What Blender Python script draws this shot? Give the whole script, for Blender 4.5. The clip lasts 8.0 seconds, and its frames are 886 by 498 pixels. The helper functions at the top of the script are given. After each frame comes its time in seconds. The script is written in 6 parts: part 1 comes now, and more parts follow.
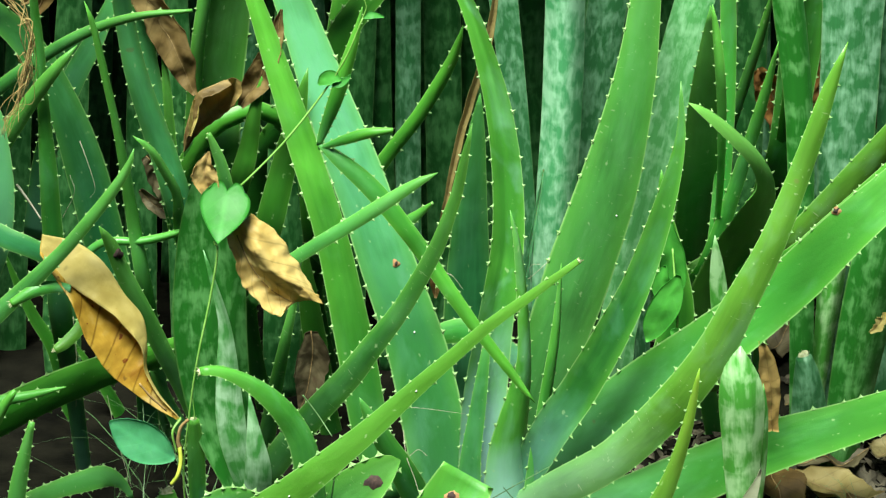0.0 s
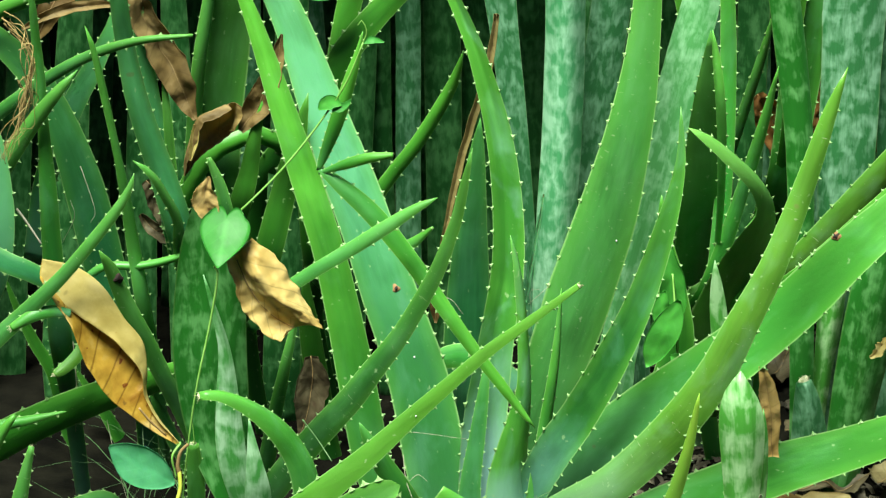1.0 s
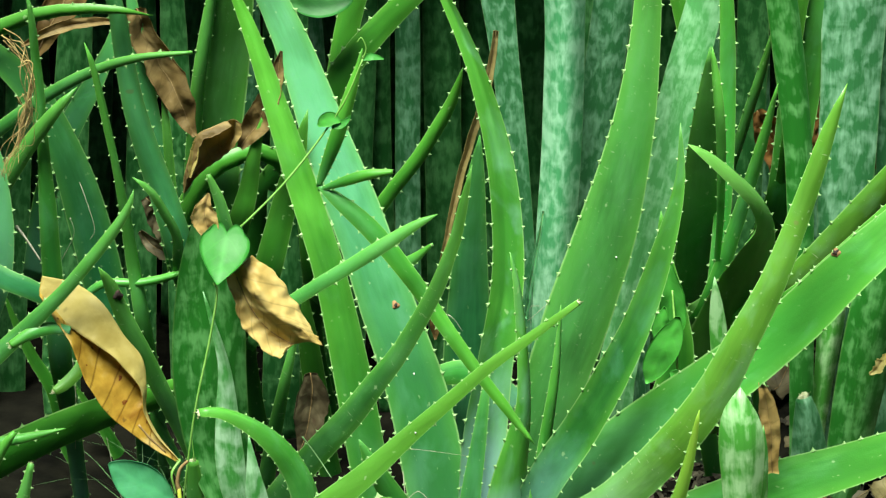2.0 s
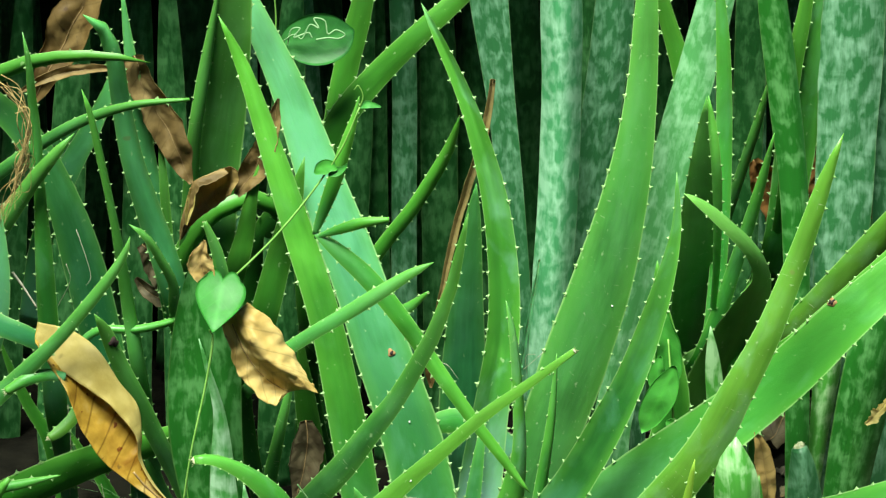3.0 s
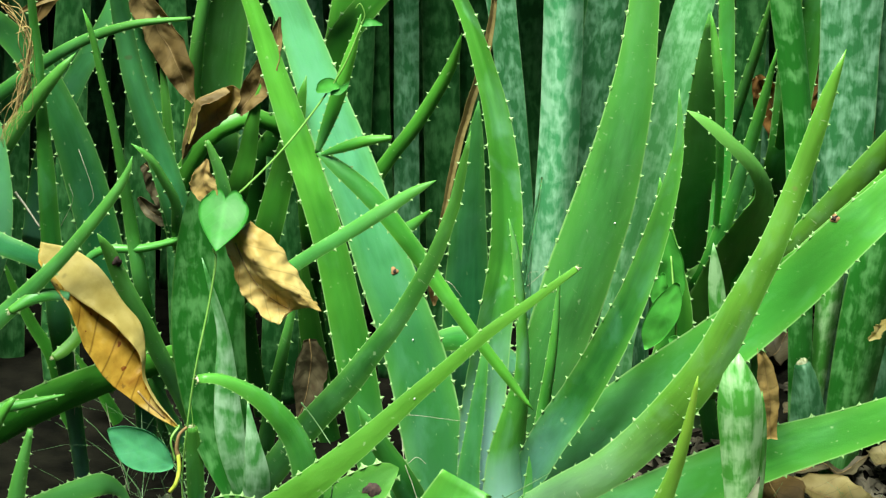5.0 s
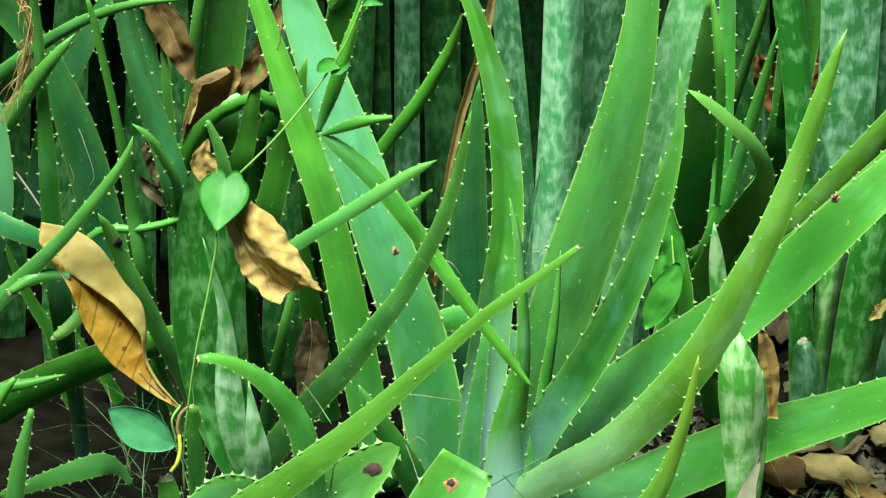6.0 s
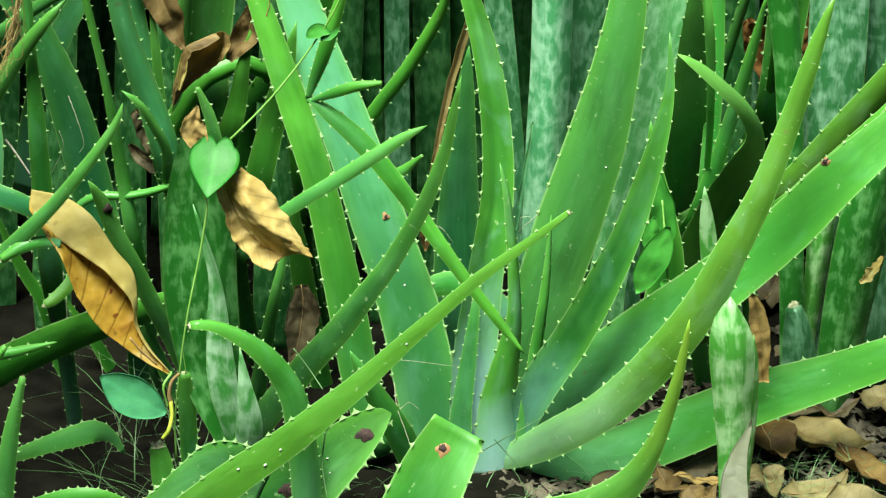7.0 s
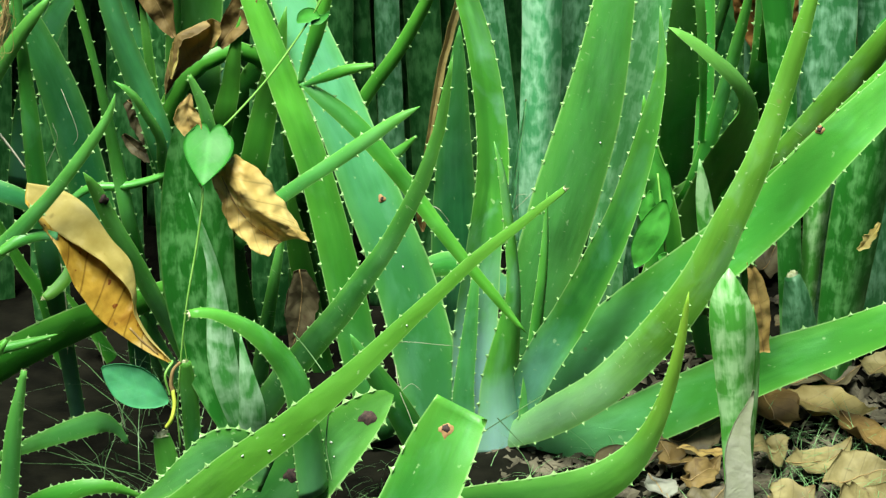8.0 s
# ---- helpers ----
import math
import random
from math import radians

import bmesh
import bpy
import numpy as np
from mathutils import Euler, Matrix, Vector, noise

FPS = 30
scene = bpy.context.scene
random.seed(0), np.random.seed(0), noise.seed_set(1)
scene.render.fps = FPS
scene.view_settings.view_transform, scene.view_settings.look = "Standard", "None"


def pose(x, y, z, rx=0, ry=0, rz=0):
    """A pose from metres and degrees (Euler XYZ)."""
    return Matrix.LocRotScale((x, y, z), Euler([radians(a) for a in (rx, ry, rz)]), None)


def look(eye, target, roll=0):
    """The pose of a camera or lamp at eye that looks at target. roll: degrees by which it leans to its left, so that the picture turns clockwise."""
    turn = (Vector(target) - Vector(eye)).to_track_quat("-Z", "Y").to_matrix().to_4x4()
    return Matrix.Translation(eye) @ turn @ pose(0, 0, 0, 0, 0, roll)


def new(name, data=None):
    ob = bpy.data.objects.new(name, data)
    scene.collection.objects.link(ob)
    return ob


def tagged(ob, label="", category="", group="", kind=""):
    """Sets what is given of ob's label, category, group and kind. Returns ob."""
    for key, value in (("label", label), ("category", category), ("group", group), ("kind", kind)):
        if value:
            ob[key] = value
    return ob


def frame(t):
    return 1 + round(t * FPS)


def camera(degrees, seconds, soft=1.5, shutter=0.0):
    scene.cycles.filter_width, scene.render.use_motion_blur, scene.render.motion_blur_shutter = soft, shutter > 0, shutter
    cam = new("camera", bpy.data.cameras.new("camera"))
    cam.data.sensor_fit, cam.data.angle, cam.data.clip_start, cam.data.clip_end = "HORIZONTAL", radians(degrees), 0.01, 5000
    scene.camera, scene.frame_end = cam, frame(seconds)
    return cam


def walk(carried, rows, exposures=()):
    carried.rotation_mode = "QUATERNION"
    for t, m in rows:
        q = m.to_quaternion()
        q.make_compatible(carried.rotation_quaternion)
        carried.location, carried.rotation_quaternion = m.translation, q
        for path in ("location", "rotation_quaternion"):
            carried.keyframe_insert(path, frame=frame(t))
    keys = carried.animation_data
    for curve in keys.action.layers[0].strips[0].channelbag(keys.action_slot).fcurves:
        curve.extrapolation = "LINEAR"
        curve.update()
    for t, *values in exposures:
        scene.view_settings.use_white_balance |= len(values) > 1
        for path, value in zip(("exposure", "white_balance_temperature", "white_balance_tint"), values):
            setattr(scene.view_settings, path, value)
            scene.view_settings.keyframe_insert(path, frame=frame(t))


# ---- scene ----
SOFT, SKY, SUN, EXPOSURE, TINT = 1.3, 0.038, 5.1, 1.2, -3
cam = camera(18, 8.0, soft=SOFT)
EYE = (0, 0, 1.311)
# seconds, then the turn of the camera in degrees
PATH = [
    (0, 68.000, 0.000, -0.000),
    (0.5, 67.962, -0.052, 0.033),
    (1, 68.509, -0.046, 0.019),
    (1.5, 68.507, -0.117, 0.087),
    (1.7, 68.540, 0.007, 0.006),
    (2.8, 69.833, -0.208, -0.019),
    (3, 69.835, -0.268, 0.009),
    (3.5, 69.722, -0.203, -0.016),
    (4, 69.300, -0.183, -0.017),
    (4.5, 68.630, -0.066, -0.032),
    (4.7, 68.331, 0.019, -0.045),
    (5.8, 67.953, -0.072, 0.013),
    (6, 67.740, 0.049, -0.038),
    (6.5, 67.413, 0.067, -0.106),
    (7, 67.032, 0.238, -0.324),
    (7.5, 67.012, 1.660, -1.024),
    (8, 66.614, 1.872, -1.082),
]
walk(cam, [(t, pose(*EYE, rx, ry, rz)) for t, rx, ry, rz in PATH], exposures=[(0.0, EXPOSURE, 6500, TINT), (8.0, EXPOSURE, 6500, TINT)])

# ---------------------------------------------------------------- world, sun, exposure
world = bpy.data.worlds.new("sky")
scene.world = world
world.use_nodes = True
wn = world.node_tree.nodes
sky = wn.new("ShaderNodeTexSky")
sky.sky_type, sky.sun_disc = "NISHITA", False
SUN_UP, SUN_ROUND = 68.0, 200.0
sky.sun_elevation, sky.sun_rotation = radians(SUN_UP), radians(SUN_ROUND)
world.node_tree.links.new(sky.outputs[0], wn["Background"].inputs[0])
wn["Background"].inputs[1].default_value = SKY
sun = new("sun", bpy.data.lights.new("sun", "SUN"))
sun.data.energy, sun.data.angle, sun.data.color = SUN, radians(26), (1.0, 0.98, 0.93)
sun.matrix_world = look((-0.65, 1.0, 4.3), (0, 2.5, 0.2))


# ---------------------------------------------------------------- materials
def shader(name, rough=0.45, bump=0.15, grain=400.0, spec=0.5):
    """A material with fine relief; returns it, its nodes, a link function and its shader node."""
    m = bpy.data.materials.new(name)
    m.use_nodes = True
    nt = m.node_tree
    b = nt.nodes["Principled BSDF"]
    b.inputs["Roughness"].default_value = rough
    b.inputs["Specular IOR Level"].default_value = spec
    tex = nt.nodes.new("ShaderNodeTexNoise")
    tex.inputs["Scale"].default_value = grain
    tex.inputs["Detail"].default_value = 4
    co = nt.nodes.new("ShaderNodeTexCoord")
    nt.links.new(co.outputs["Object"], tex.inputs["Vector"])
    bm_ = nt.nodes.new("ShaderNodeBump")
    bm_.inputs["Strength"].default_value, bm_.inputs["Distance"].default_value = bump, 0.001
    nt.links.new(tex.outputs[0], bm_.inputs["Height"])
    nt.links.new(bm_.outputs[0], b.inputs["Normal"])
    return m, nt, b, co


def ramp(nt, source, stops):
    r = nt.nodes.new("ShaderNodeValToRGB")
    e = r.color_ramp.elements
    while len(e) < len(stops):
        e.new(0.5)
    for el, (at, c) in zip(e, stops):
        el.position, el.color = at, (*c, 1) if len(c) == 3 else c
    nt.links.new(source, r.inputs[0])
    return r.outputs[0]


def mixed(nt, fac, a, b, how="MIX"):
    n = nt.nodes.new("ShaderNodeMix")
    n.data_type, n.blend_type = "RGBA", how
    for sock, v in ((n.inputs[0], fac), (n.inputs[6], a), (n.inputs[7], b)):
        if isinstance(v, (int, float)):
            sock.default_value = v
        elif isinstance(v, tuple):
            sock.default_value = (*v, 1)
        else:
            nt.links.new(v, sock)
    return n.outputs[2]


def maths(nt, op, a, b=0.0, c=0.0):
    n = nt.nodes.new("ShaderNodeMath")
    n.operation = op
    for i, v in enumerate((a, b, c)):
        if isinstance(v, (int, float)):
            n.inputs[i].default_value = v
        else:
            nt.links.new(v, n.inputs[i])
    return n.outputs[0]


def noise_of(nt, vector, scale, detail=3, stretch=None, distort=0.0):
    n = nt.nodes.new("ShaderNodeTexNoise")
    n.inputs["Scale"].default_value, n.inputs["Detail"].default_value = scale, detail
    n.inputs["Distortion"].default_value = distort
    if stretch:
        mp = nt.nodes.new("ShaderNodeMapping")
        mp.inputs["Scale"].default_value = stretch
        nt.links.new(vector, mp.inputs[0])
        vector = mp.outputs[0]
    nt.links.new(vector, n.inputs["Vector"])
    return n.outputs[0]


def leaf_shares(nt):
    """The share of the half width across (0 in the middle, 1 at the margin) and of the length."""
    uv = nt.nodes.new("ShaderNodeUVMap")
    uv.uv_map = "share"
    s = nt.nodes.new("ShaderNodeSeparateXYZ")
    nt.links.new(uv.outputs[0], s.inputs[0])
    return maths(nt, "ABSOLUTE", s.outputs[0]), s.outputs[1]


def swell(nt, b, height, strength, distance):
    """Adds broad relief below the fine grain."""
    fine = b.inputs["Normal"].links[0].from_node
    big = nt.nodes.new("ShaderNodeBump")
    big.inputs["Strength"].default_value, big.inputs["Distance"].default_value = strength, distance
    nt.links.new(height, big.inputs["Height"])
    nt.links.new(big.outputs[0], fine.inputs["Normal"])


def leaf_coords(nt):
    """The place across (metres from the middle) and along (metres from the base), and the two together."""
    uv = nt.nodes.new("ShaderNodeUVMap")
    uv.uv_map = "blade"
    s = nt.nodes.new("ShaderNodeSeparateXYZ")
    nt.links.new(uv.outputs[0], s.inputs[0])
    return uv.outputs[0], s.outputs[0], s.outputs[1]


def own_random(nt):
    return nt.nodes.new("ShaderNodeObjectInfo").outputs["Random"]


def offset_by_random(nt, vec):
    rnd = own_random(nt)
    cmb = nt.nodes.new("ShaderNodeCombineXYZ")
    nt.links.new(maths(nt, "MULTIPLY", rnd, 17.0), cmb.inputs[0])
    nt.links.new(maths(nt, "MULTIPLY", rnd, 31.0), cmb.inputs[1])
    nt.links.new(maths(nt, "MULTIPLY", rnd, 7.0), cmb.inputs[2])
    add = nt.nodes.new("ShaderNodeVectorMath")
    nt.links.new(vec, add.inputs[0])
    nt.links.new(cmb.outputs[0], add.inputs[1])
    return add.outputs[0], rnd


def aloe_material(name, low, high, bloom, rough=0.36, wax_share=1.0, foot=None, nicks=0.0, tip=(0.15, 0.4, 0.04), tip_share=0.3):
    m, nt, b, co = shader(name, rough, 0.12, 700, 0.32)
    uv, across, along = leaf_coords(nt)
    vec, rnd = offset_by_random(nt, uv)
    broad = noise_of(nt, vec, 13, 3)
    fibre = noise_of(nt, vec, 30, 3, (8.0, 0.7, 1.0))
    tone = maths(nt, "ADD", maths(nt, "MULTIPLY", broad, 0.75), maths(nt, "MULTIPLY", fibre, 0.25))
    tone = maths(nt, "ADD", tone, maths(nt, "MULTIPLY", maths(nt, "SUBTRACT", rnd, 0.5), 0.34))
    col = ramp(nt, tone, [(0.38, low), (0.63, high)])
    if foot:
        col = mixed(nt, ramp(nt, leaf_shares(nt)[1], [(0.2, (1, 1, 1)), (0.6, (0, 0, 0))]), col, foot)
    # waxy bloom, thickest near the base, in worn patches
    wax = noise_of(nt, vec, 14, 4, (1.0, 0.6, 1.0))
    off, far = leaf_shares(nt)
    near = maths(nt, "MULTIPLY", maths(nt, "SUBTRACT", 0.34, far), 2.8)
    worn = maths(nt, "ADD", near, maths(nt, "MULTIPLY", maths(nt, "SUBTRACT", wax, 0.5), 1.3))
    clamp = nt.nodes.new("ShaderNodeClamp")
    nt.links.new(maths(nt, "MULTIPLY", worn, 0.8 * wax_share), clamp.inputs[0])
    col = mixed(nt, clamp.outputs[0], col, bloom)
    # cloudy lighter patches, faint pale spots in rows, a pale margin
    cloud = ramp(nt, noise_of(nt, vec, 38, 4, (1.0, 0.45, 1.0), 0.6), [(0.5, (0, 0, 0)), (0.72, (1, 1, 1))])
    col = mixed(nt, maths(nt, "MULTIPLY", cloud, 0.22), col, bloom)
    shade_ = ramp(nt, noise_of(nt, vec, 24, 3, (1.0, 0.5, 1.0), 0.4), [(0.3, (1, 1, 1)), (0.5, (0, 0, 0))])
    col = mixed(nt, maths(nt, "MULTIPLY", shade_, 0.35), col, tuple(0.55 * v for v in low))
    fleck = noise_of(nt, vec, 170, 2, (1.0, 0.6, 1.0))
    f = ramp(nt, fleck, [(0.7, (0, 0, 0)), (0.76, (1, 1, 1))])
    col = mixed(nt, maths(nt, "MULTIPLY", f, 0.4), col, (0.4, 0.55, 0.28))
    scar = ramp(nt, noise_of(nt, vec, 26, 2), [(0.765, (0, 0, 0)), (0.785, (1, 1, 1))])
    col = mixed(nt, maths(nt, "MULTIPLY", scar, 0.5), col, (0.16, 0.12, 0.06))
    if nicks:
        # short pale scratches
        nick = ramp(nt, noise_of(nt, vec, 90, 1, (0.7, 2.6, 1.0), 2.5), [(0.73, (0, 0, 0)), (0.77, (1, 1, 1))])
        col = mixed(nt, maths(nt, "MULTIPLY", nick, nicks), col, (0.45, 0.52, 0.33))
    # the thin margin is yellower and paler than the thick middle
    thin = ramp(nt, maths(nt, "ADD", off, maths(nt, "MULTIPLY", maths(nt, "SUBTRACT", wax, 0.5), 0.5)), [(0.45, (0, 0, 0)), (1.0, (1, 1, 1))])
    col = mixed(nt, maths(nt, "MULTIPLY", thin, 0.35), col, (0.13, 0.4, 0.04))
    rim = ramp(nt, off, [(0.93, (0, 0, 0)), (0.985, (1, 1, 1))])
    col = mixed(nt, maths(nt, "MULTIPLY", rim, 0.55), col, (0.34, 0.57, 0.2))
    # yellower towards the tip
    end = ramp(nt, far, [(0.55, (0, 0, 0)), (1.0, (1, 1, 1))])
    col = mixed(nt, maths(nt, "MULTIPLY", end, tip_share), col, tip)
    nt.links.new(col, b.inputs["Base Color"])
    swell(nt, b, noise_of(nt, vec, 45, 3, (1.0, 0.35, 1.0)), 0.35, 0.004)
    b.inputs["Subsurface Weight"].default_value = 0.12
    b.inputs["Subsurface Radius"].default_value = (0.004, 0.008, 0.002)
    b.inputs["Subsurface Scale"].default_value = 0.5
    rg = ramp(nt, wax, [(0.3, (rough - 0.05,) * 3), (0.7, (rough + 0.16,) * 3)])
    nt.links.new(rg, b.inputs["Roughness"])
    return m


def snake_material(name, dark, pale, share, rough=0.42, cells=(150.0, 42.0), soft=1.0):
    """Mottled cross bands. share: how much of the blade is pale, 0 to 1."""
    m, nt, b, co = shader(name, rough, 0.15, 600)
    uv, across, along = leaf_coords(nt)
    vec, rnd = offset_by_random(nt, uv)
    fine = noise_of(nt, vec, cells[0], 3, (1.0, 0.42, 1.0), 0.35)
    cloud = noise_of(nt, vec, cells[1], 3, (0.6, 0.85, 1.0), 0.8)
    streak = noise_of(nt, vec, 260, 2, (2.2, 0.25, 1.0))
    tone = maths(nt, "ADD", maths(nt, "MULTIPLY", fine, 0.76), maths(nt, "MULTIPLY", cloud, 0.46))
    tone = maths(nt, "ADD", tone, maths(nt, "MULTIPLY", maths(nt, "SUBTRACT", streak, 0.5), 0.16))
    mid = 0.79 - 0.3 * share
    k = ramp(nt, tone, [(mid - 0.1 * soft, (0, 0, 0)), (mid + 0.13 * soft, (1, 1, 1))])
    col = mixed(nt, maths(nt, "MULTIPLY", k, 0.9), dark, pale)
    tint = noise_of(nt, vec, 16, 2)
    col = mixed(nt, maths(nt, "MULTIPLY", tint, 0.35), col, dark)
    off, far = leaf_shares(nt)
    rim = ramp(nt, off, [(0.95, (0, 0, 0)), (0.985, (1, 1, 1))])
    col = mixed(nt, maths(nt, "MULTIPLY", rim, 0.22), col, (0.3, 0.36, 0.14))
    stripe = noise_of(nt, vec, 45, 2, (10.0, 0.25, 1.0))
    col = mixed(nt, 0.2, col, ramp(nt, stripe, [(0.3, tuple(0.6 * v for v in dark)), (0.75, pale)]), "SOFT_LIGHT")
    nt.links.new(col, b.inputs["Base Color"])
    swell(nt, b, noise_of(nt, vec, 40, 3, (1.0, 0.3, 1.0)), 0.3, 0.003)
    return m


def let_through(nt, b, col, share):
    """Lets part of the light through a thin blade."""
    t = nt.nodes.new("ShaderNodeBsdfTranslucent")
    nt.links.new(col, t.inputs[0])
    mix = nt.nodes.new("ShaderNodeMixShader")
    mix.inputs[0].default_value = share
    nt.links.new(b.outputs[0], mix.inputs[1])
    nt.links.new(t.outputs[0], mix.inputs[2])
    nt.links.new(mix.outputs[0], nt.nodes["Material Output"].inputs[0])


def dry_material(name, low, mid, high, rough=0.62, veins=0.25, rib_share=0.5, dots=0.0, per_metre=62.0):
    m, nt, b, co = shader(name, rough, 0.4, 260, 0.35)
    uv, across, along = leaf_coords(nt)
    vec, rnd = offset_by_random(nt, uv)
    n1 = noise_of(nt, vec, 18, 5, None, 0.8)
    n2 = noise_of(nt, vec, 90, 4)
    t = maths(nt, "ADD", maths(nt, "MULTIPLY", n1, 0.75), maths(nt, "MULTIPLY", n2, 0.25))
    col = ramp(nt, t, [(0.32, low), (0.5, mid), (0.68, high)])
    if veins:
        # side veins slanting from the midrib, and the midrib itself
        off = maths(nt, "ABSOLUTE", across)
        ph = maths(nt, "SUBTRACT", along, maths(nt, "MULTIPLY", off, 0.75))
        ph = maths(nt, "ADD", ph, maths(nt, "MULTIPLY", n1, 0.006))
        w = maths(nt, "ABSOLUTE", maths(nt, "SUBTRACT", maths(nt, "FRACT", maths(nt, "MULTIPLY", ph, per_metre)), 0.5))
        line = ramp(nt, w, [(0.0, (1, 1, 1)), (0.07, (0, 0, 0))])
        rib = ramp(nt, off, [(0.0006, (1, 1, 1)), (0.002, (0, 0, 0))])
        col = mixed(nt, maths(nt, "MULTIPLY", line, veins), col, tuple(0.45 * v for v in low))
        col = mixed(nt, maths(nt, "MULTIPLY", rib, rib_share), col, tuple(0.6 * v for v in mid))
    swell(nt, b, maths(nt, "ADD", n1, maths(nt, "MULTIPLY", noise_of(nt, vec, 55, 3, None, 1.2), 0.6)), 0.4, 0.003)
    spots = ramp(nt, noise_of(nt, vec, 75, 2), [(0.68, (0, 0, 0)), (0.76, (1, 1, 1))])
    col = mixed(nt, maths(nt, "MULTIPLY", spots, 0.6), col, (0.06, 0.03, 0.015))
    if dots:
        dot = ramp(nt, noise_of(nt, vec, 150, 1), [(0.7, (0, 0, 0)), (0.75, (1, 1, 1))])
        col = mixed(nt, maths(nt, "MULTIPLY", dot, dots), col, (0.17, 0.03, 0.008))
    nt.links.new(col, b.inputs["Base Color"])
    let_through(nt, b, col, 0.35)
    return m


def plain_material(name, low, high, scale=80, rough=0.6, bump=0.2, spec=0.35):
    m, nt, b, co = shader(name, rough, bump, scale * 4, spec)
    vec, rnd = offset_by_random(nt, co.outputs["Object"])
    nt.links.new(ramp(nt, noise_of(nt, vec, scale, 5), [(0.3, low), (0.7, high)]), b.inputs["Base Color"])
    return m


def vine_material(name, low, high):
    m, nt, b, co = shader(name, 0.5, 0.2, 300, 0.35)
    uv, across, along = leaf_coords(nt)
    vec, rnd = offset_by_random(nt, uv)
    col = ramp(nt, noise_of(nt, vec, 40, 4), [(0.3, low), (0.72, high)])
    off = maths(nt, "ABSOLUTE", across)
    w = maths(nt, "ABSOLUTE", maths(nt, "SUBTRACT", maths(nt, "FRACT", maths(nt, "MULTIPLY", maths(nt, "SUBTRACT", along, maths(nt, "MULTIPLY", off, 1.1)), 75.0)), 0.5))
    line = ramp(nt, w, [(0.0, (1, 1, 1)), (0.09, (0, 0, 0))])
    rib = ramp(nt, off, [(0.0004, (1, 1, 1)), (0.0016, (0, 0, 0))])
    col = mixed(nt, maths(nt, "MULTIPLY", line, 0.09), col, tuple(min(1, 1.7 * v) for v in high))
    col = mixed(nt, maths(nt, "MULTIPLY", rib, 0.25), col, tuple(min(1, 1.6 * v) for v in high))
    nt.links.new(col, b.inputs["Base Color"])
    let_through(nt, b, col, 0.3)
    b.inputs["Subsurface Weight"].default_value = 0.15
    b.inputs["Subsurface Radius"].default_value = (0.003, 0.006, 0.001)
    return m


ALOE = {
    "mid": aloe_material("aloe_green", (0.028, 0.16, 0.022), (0.058, 0.3, 0.044), (0.19, 0.46, 0.3)),
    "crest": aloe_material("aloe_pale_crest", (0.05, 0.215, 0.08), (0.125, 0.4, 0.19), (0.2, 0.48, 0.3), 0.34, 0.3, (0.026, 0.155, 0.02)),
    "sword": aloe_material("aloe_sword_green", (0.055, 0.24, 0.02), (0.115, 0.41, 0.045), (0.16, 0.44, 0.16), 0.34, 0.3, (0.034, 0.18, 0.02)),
    "pure": aloe_material("aloe_clear_green", (0.029, 0.125, 0.022), (0.064, 0.24, 0.048), (0.15, 0.36, 0.15), 0.34, 0.3, nicks=0.3),
    "olive": aloe_material("aloe_olive_green", (0.05, 0.142, 0.012), (0.1, 0.25, 0.028), (0.27, 0.48, 0.32), 0.36, 0.75, nicks=0.5),
    "lime": aloe_material("aloe_yellow_green", (0.048, 0.225, 0.028), (0.1, 0.37, 0.058), (0.17, 0.45, 0.22)),
    "blue": aloe_material("aloe_glaucous", (0.032, 0.18, 0.055), (0.078, 0.33, 0.115), (0.15, 0.4, 0.24)),
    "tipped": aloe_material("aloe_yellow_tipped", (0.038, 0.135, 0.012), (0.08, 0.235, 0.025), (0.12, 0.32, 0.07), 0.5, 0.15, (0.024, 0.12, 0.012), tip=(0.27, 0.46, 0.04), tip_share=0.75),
    # pale bloom is wax plus the sky's sheen put into the colour
    "waxy": aloe_material("aloe_waxy_sheen_base", (0.04, 0.2, 0.045), (0.086, 0.33, 0.095), (0.3, 0.66, 0.46), 0.33, 1.2),
    "moss": aloe_material("aloe_moss_green", (0.042, 0.15, 0.012), (0.085, 0.255, 0.024), (0.14, 0.35, 0.07), 0.42, 0.15),
    "crown": aloe_material("aloe_crown_green", (0.05, 0.21, 0.025), (0.11, 0.37, 0.05), (0.38, 0.66, 0.6), 0.33, 1.4),
    "arch": aloe_material("aloe_arching", (0.042, 0.16, 0.02), (0.085, 0.28, 0.04), (0.1, 0.3, 0.08), 0.38, 0.2, tip=(0.17, 0.43, 0.08), tip_share=0.85),
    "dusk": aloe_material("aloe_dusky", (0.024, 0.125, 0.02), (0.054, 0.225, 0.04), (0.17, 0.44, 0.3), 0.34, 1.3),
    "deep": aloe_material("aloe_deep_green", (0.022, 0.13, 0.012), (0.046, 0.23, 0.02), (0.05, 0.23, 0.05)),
}
TOOTH = plain_material("tooth_pale", (0.18, 0.39, 0.1), (0.36, 0.54, 0.22), 500, 0.45)
TIP_BROWN = plain_material("withered_tip", (0.34, 0.36, 0.16), (0.62, 0.64, 0.42), 300, 0.85)
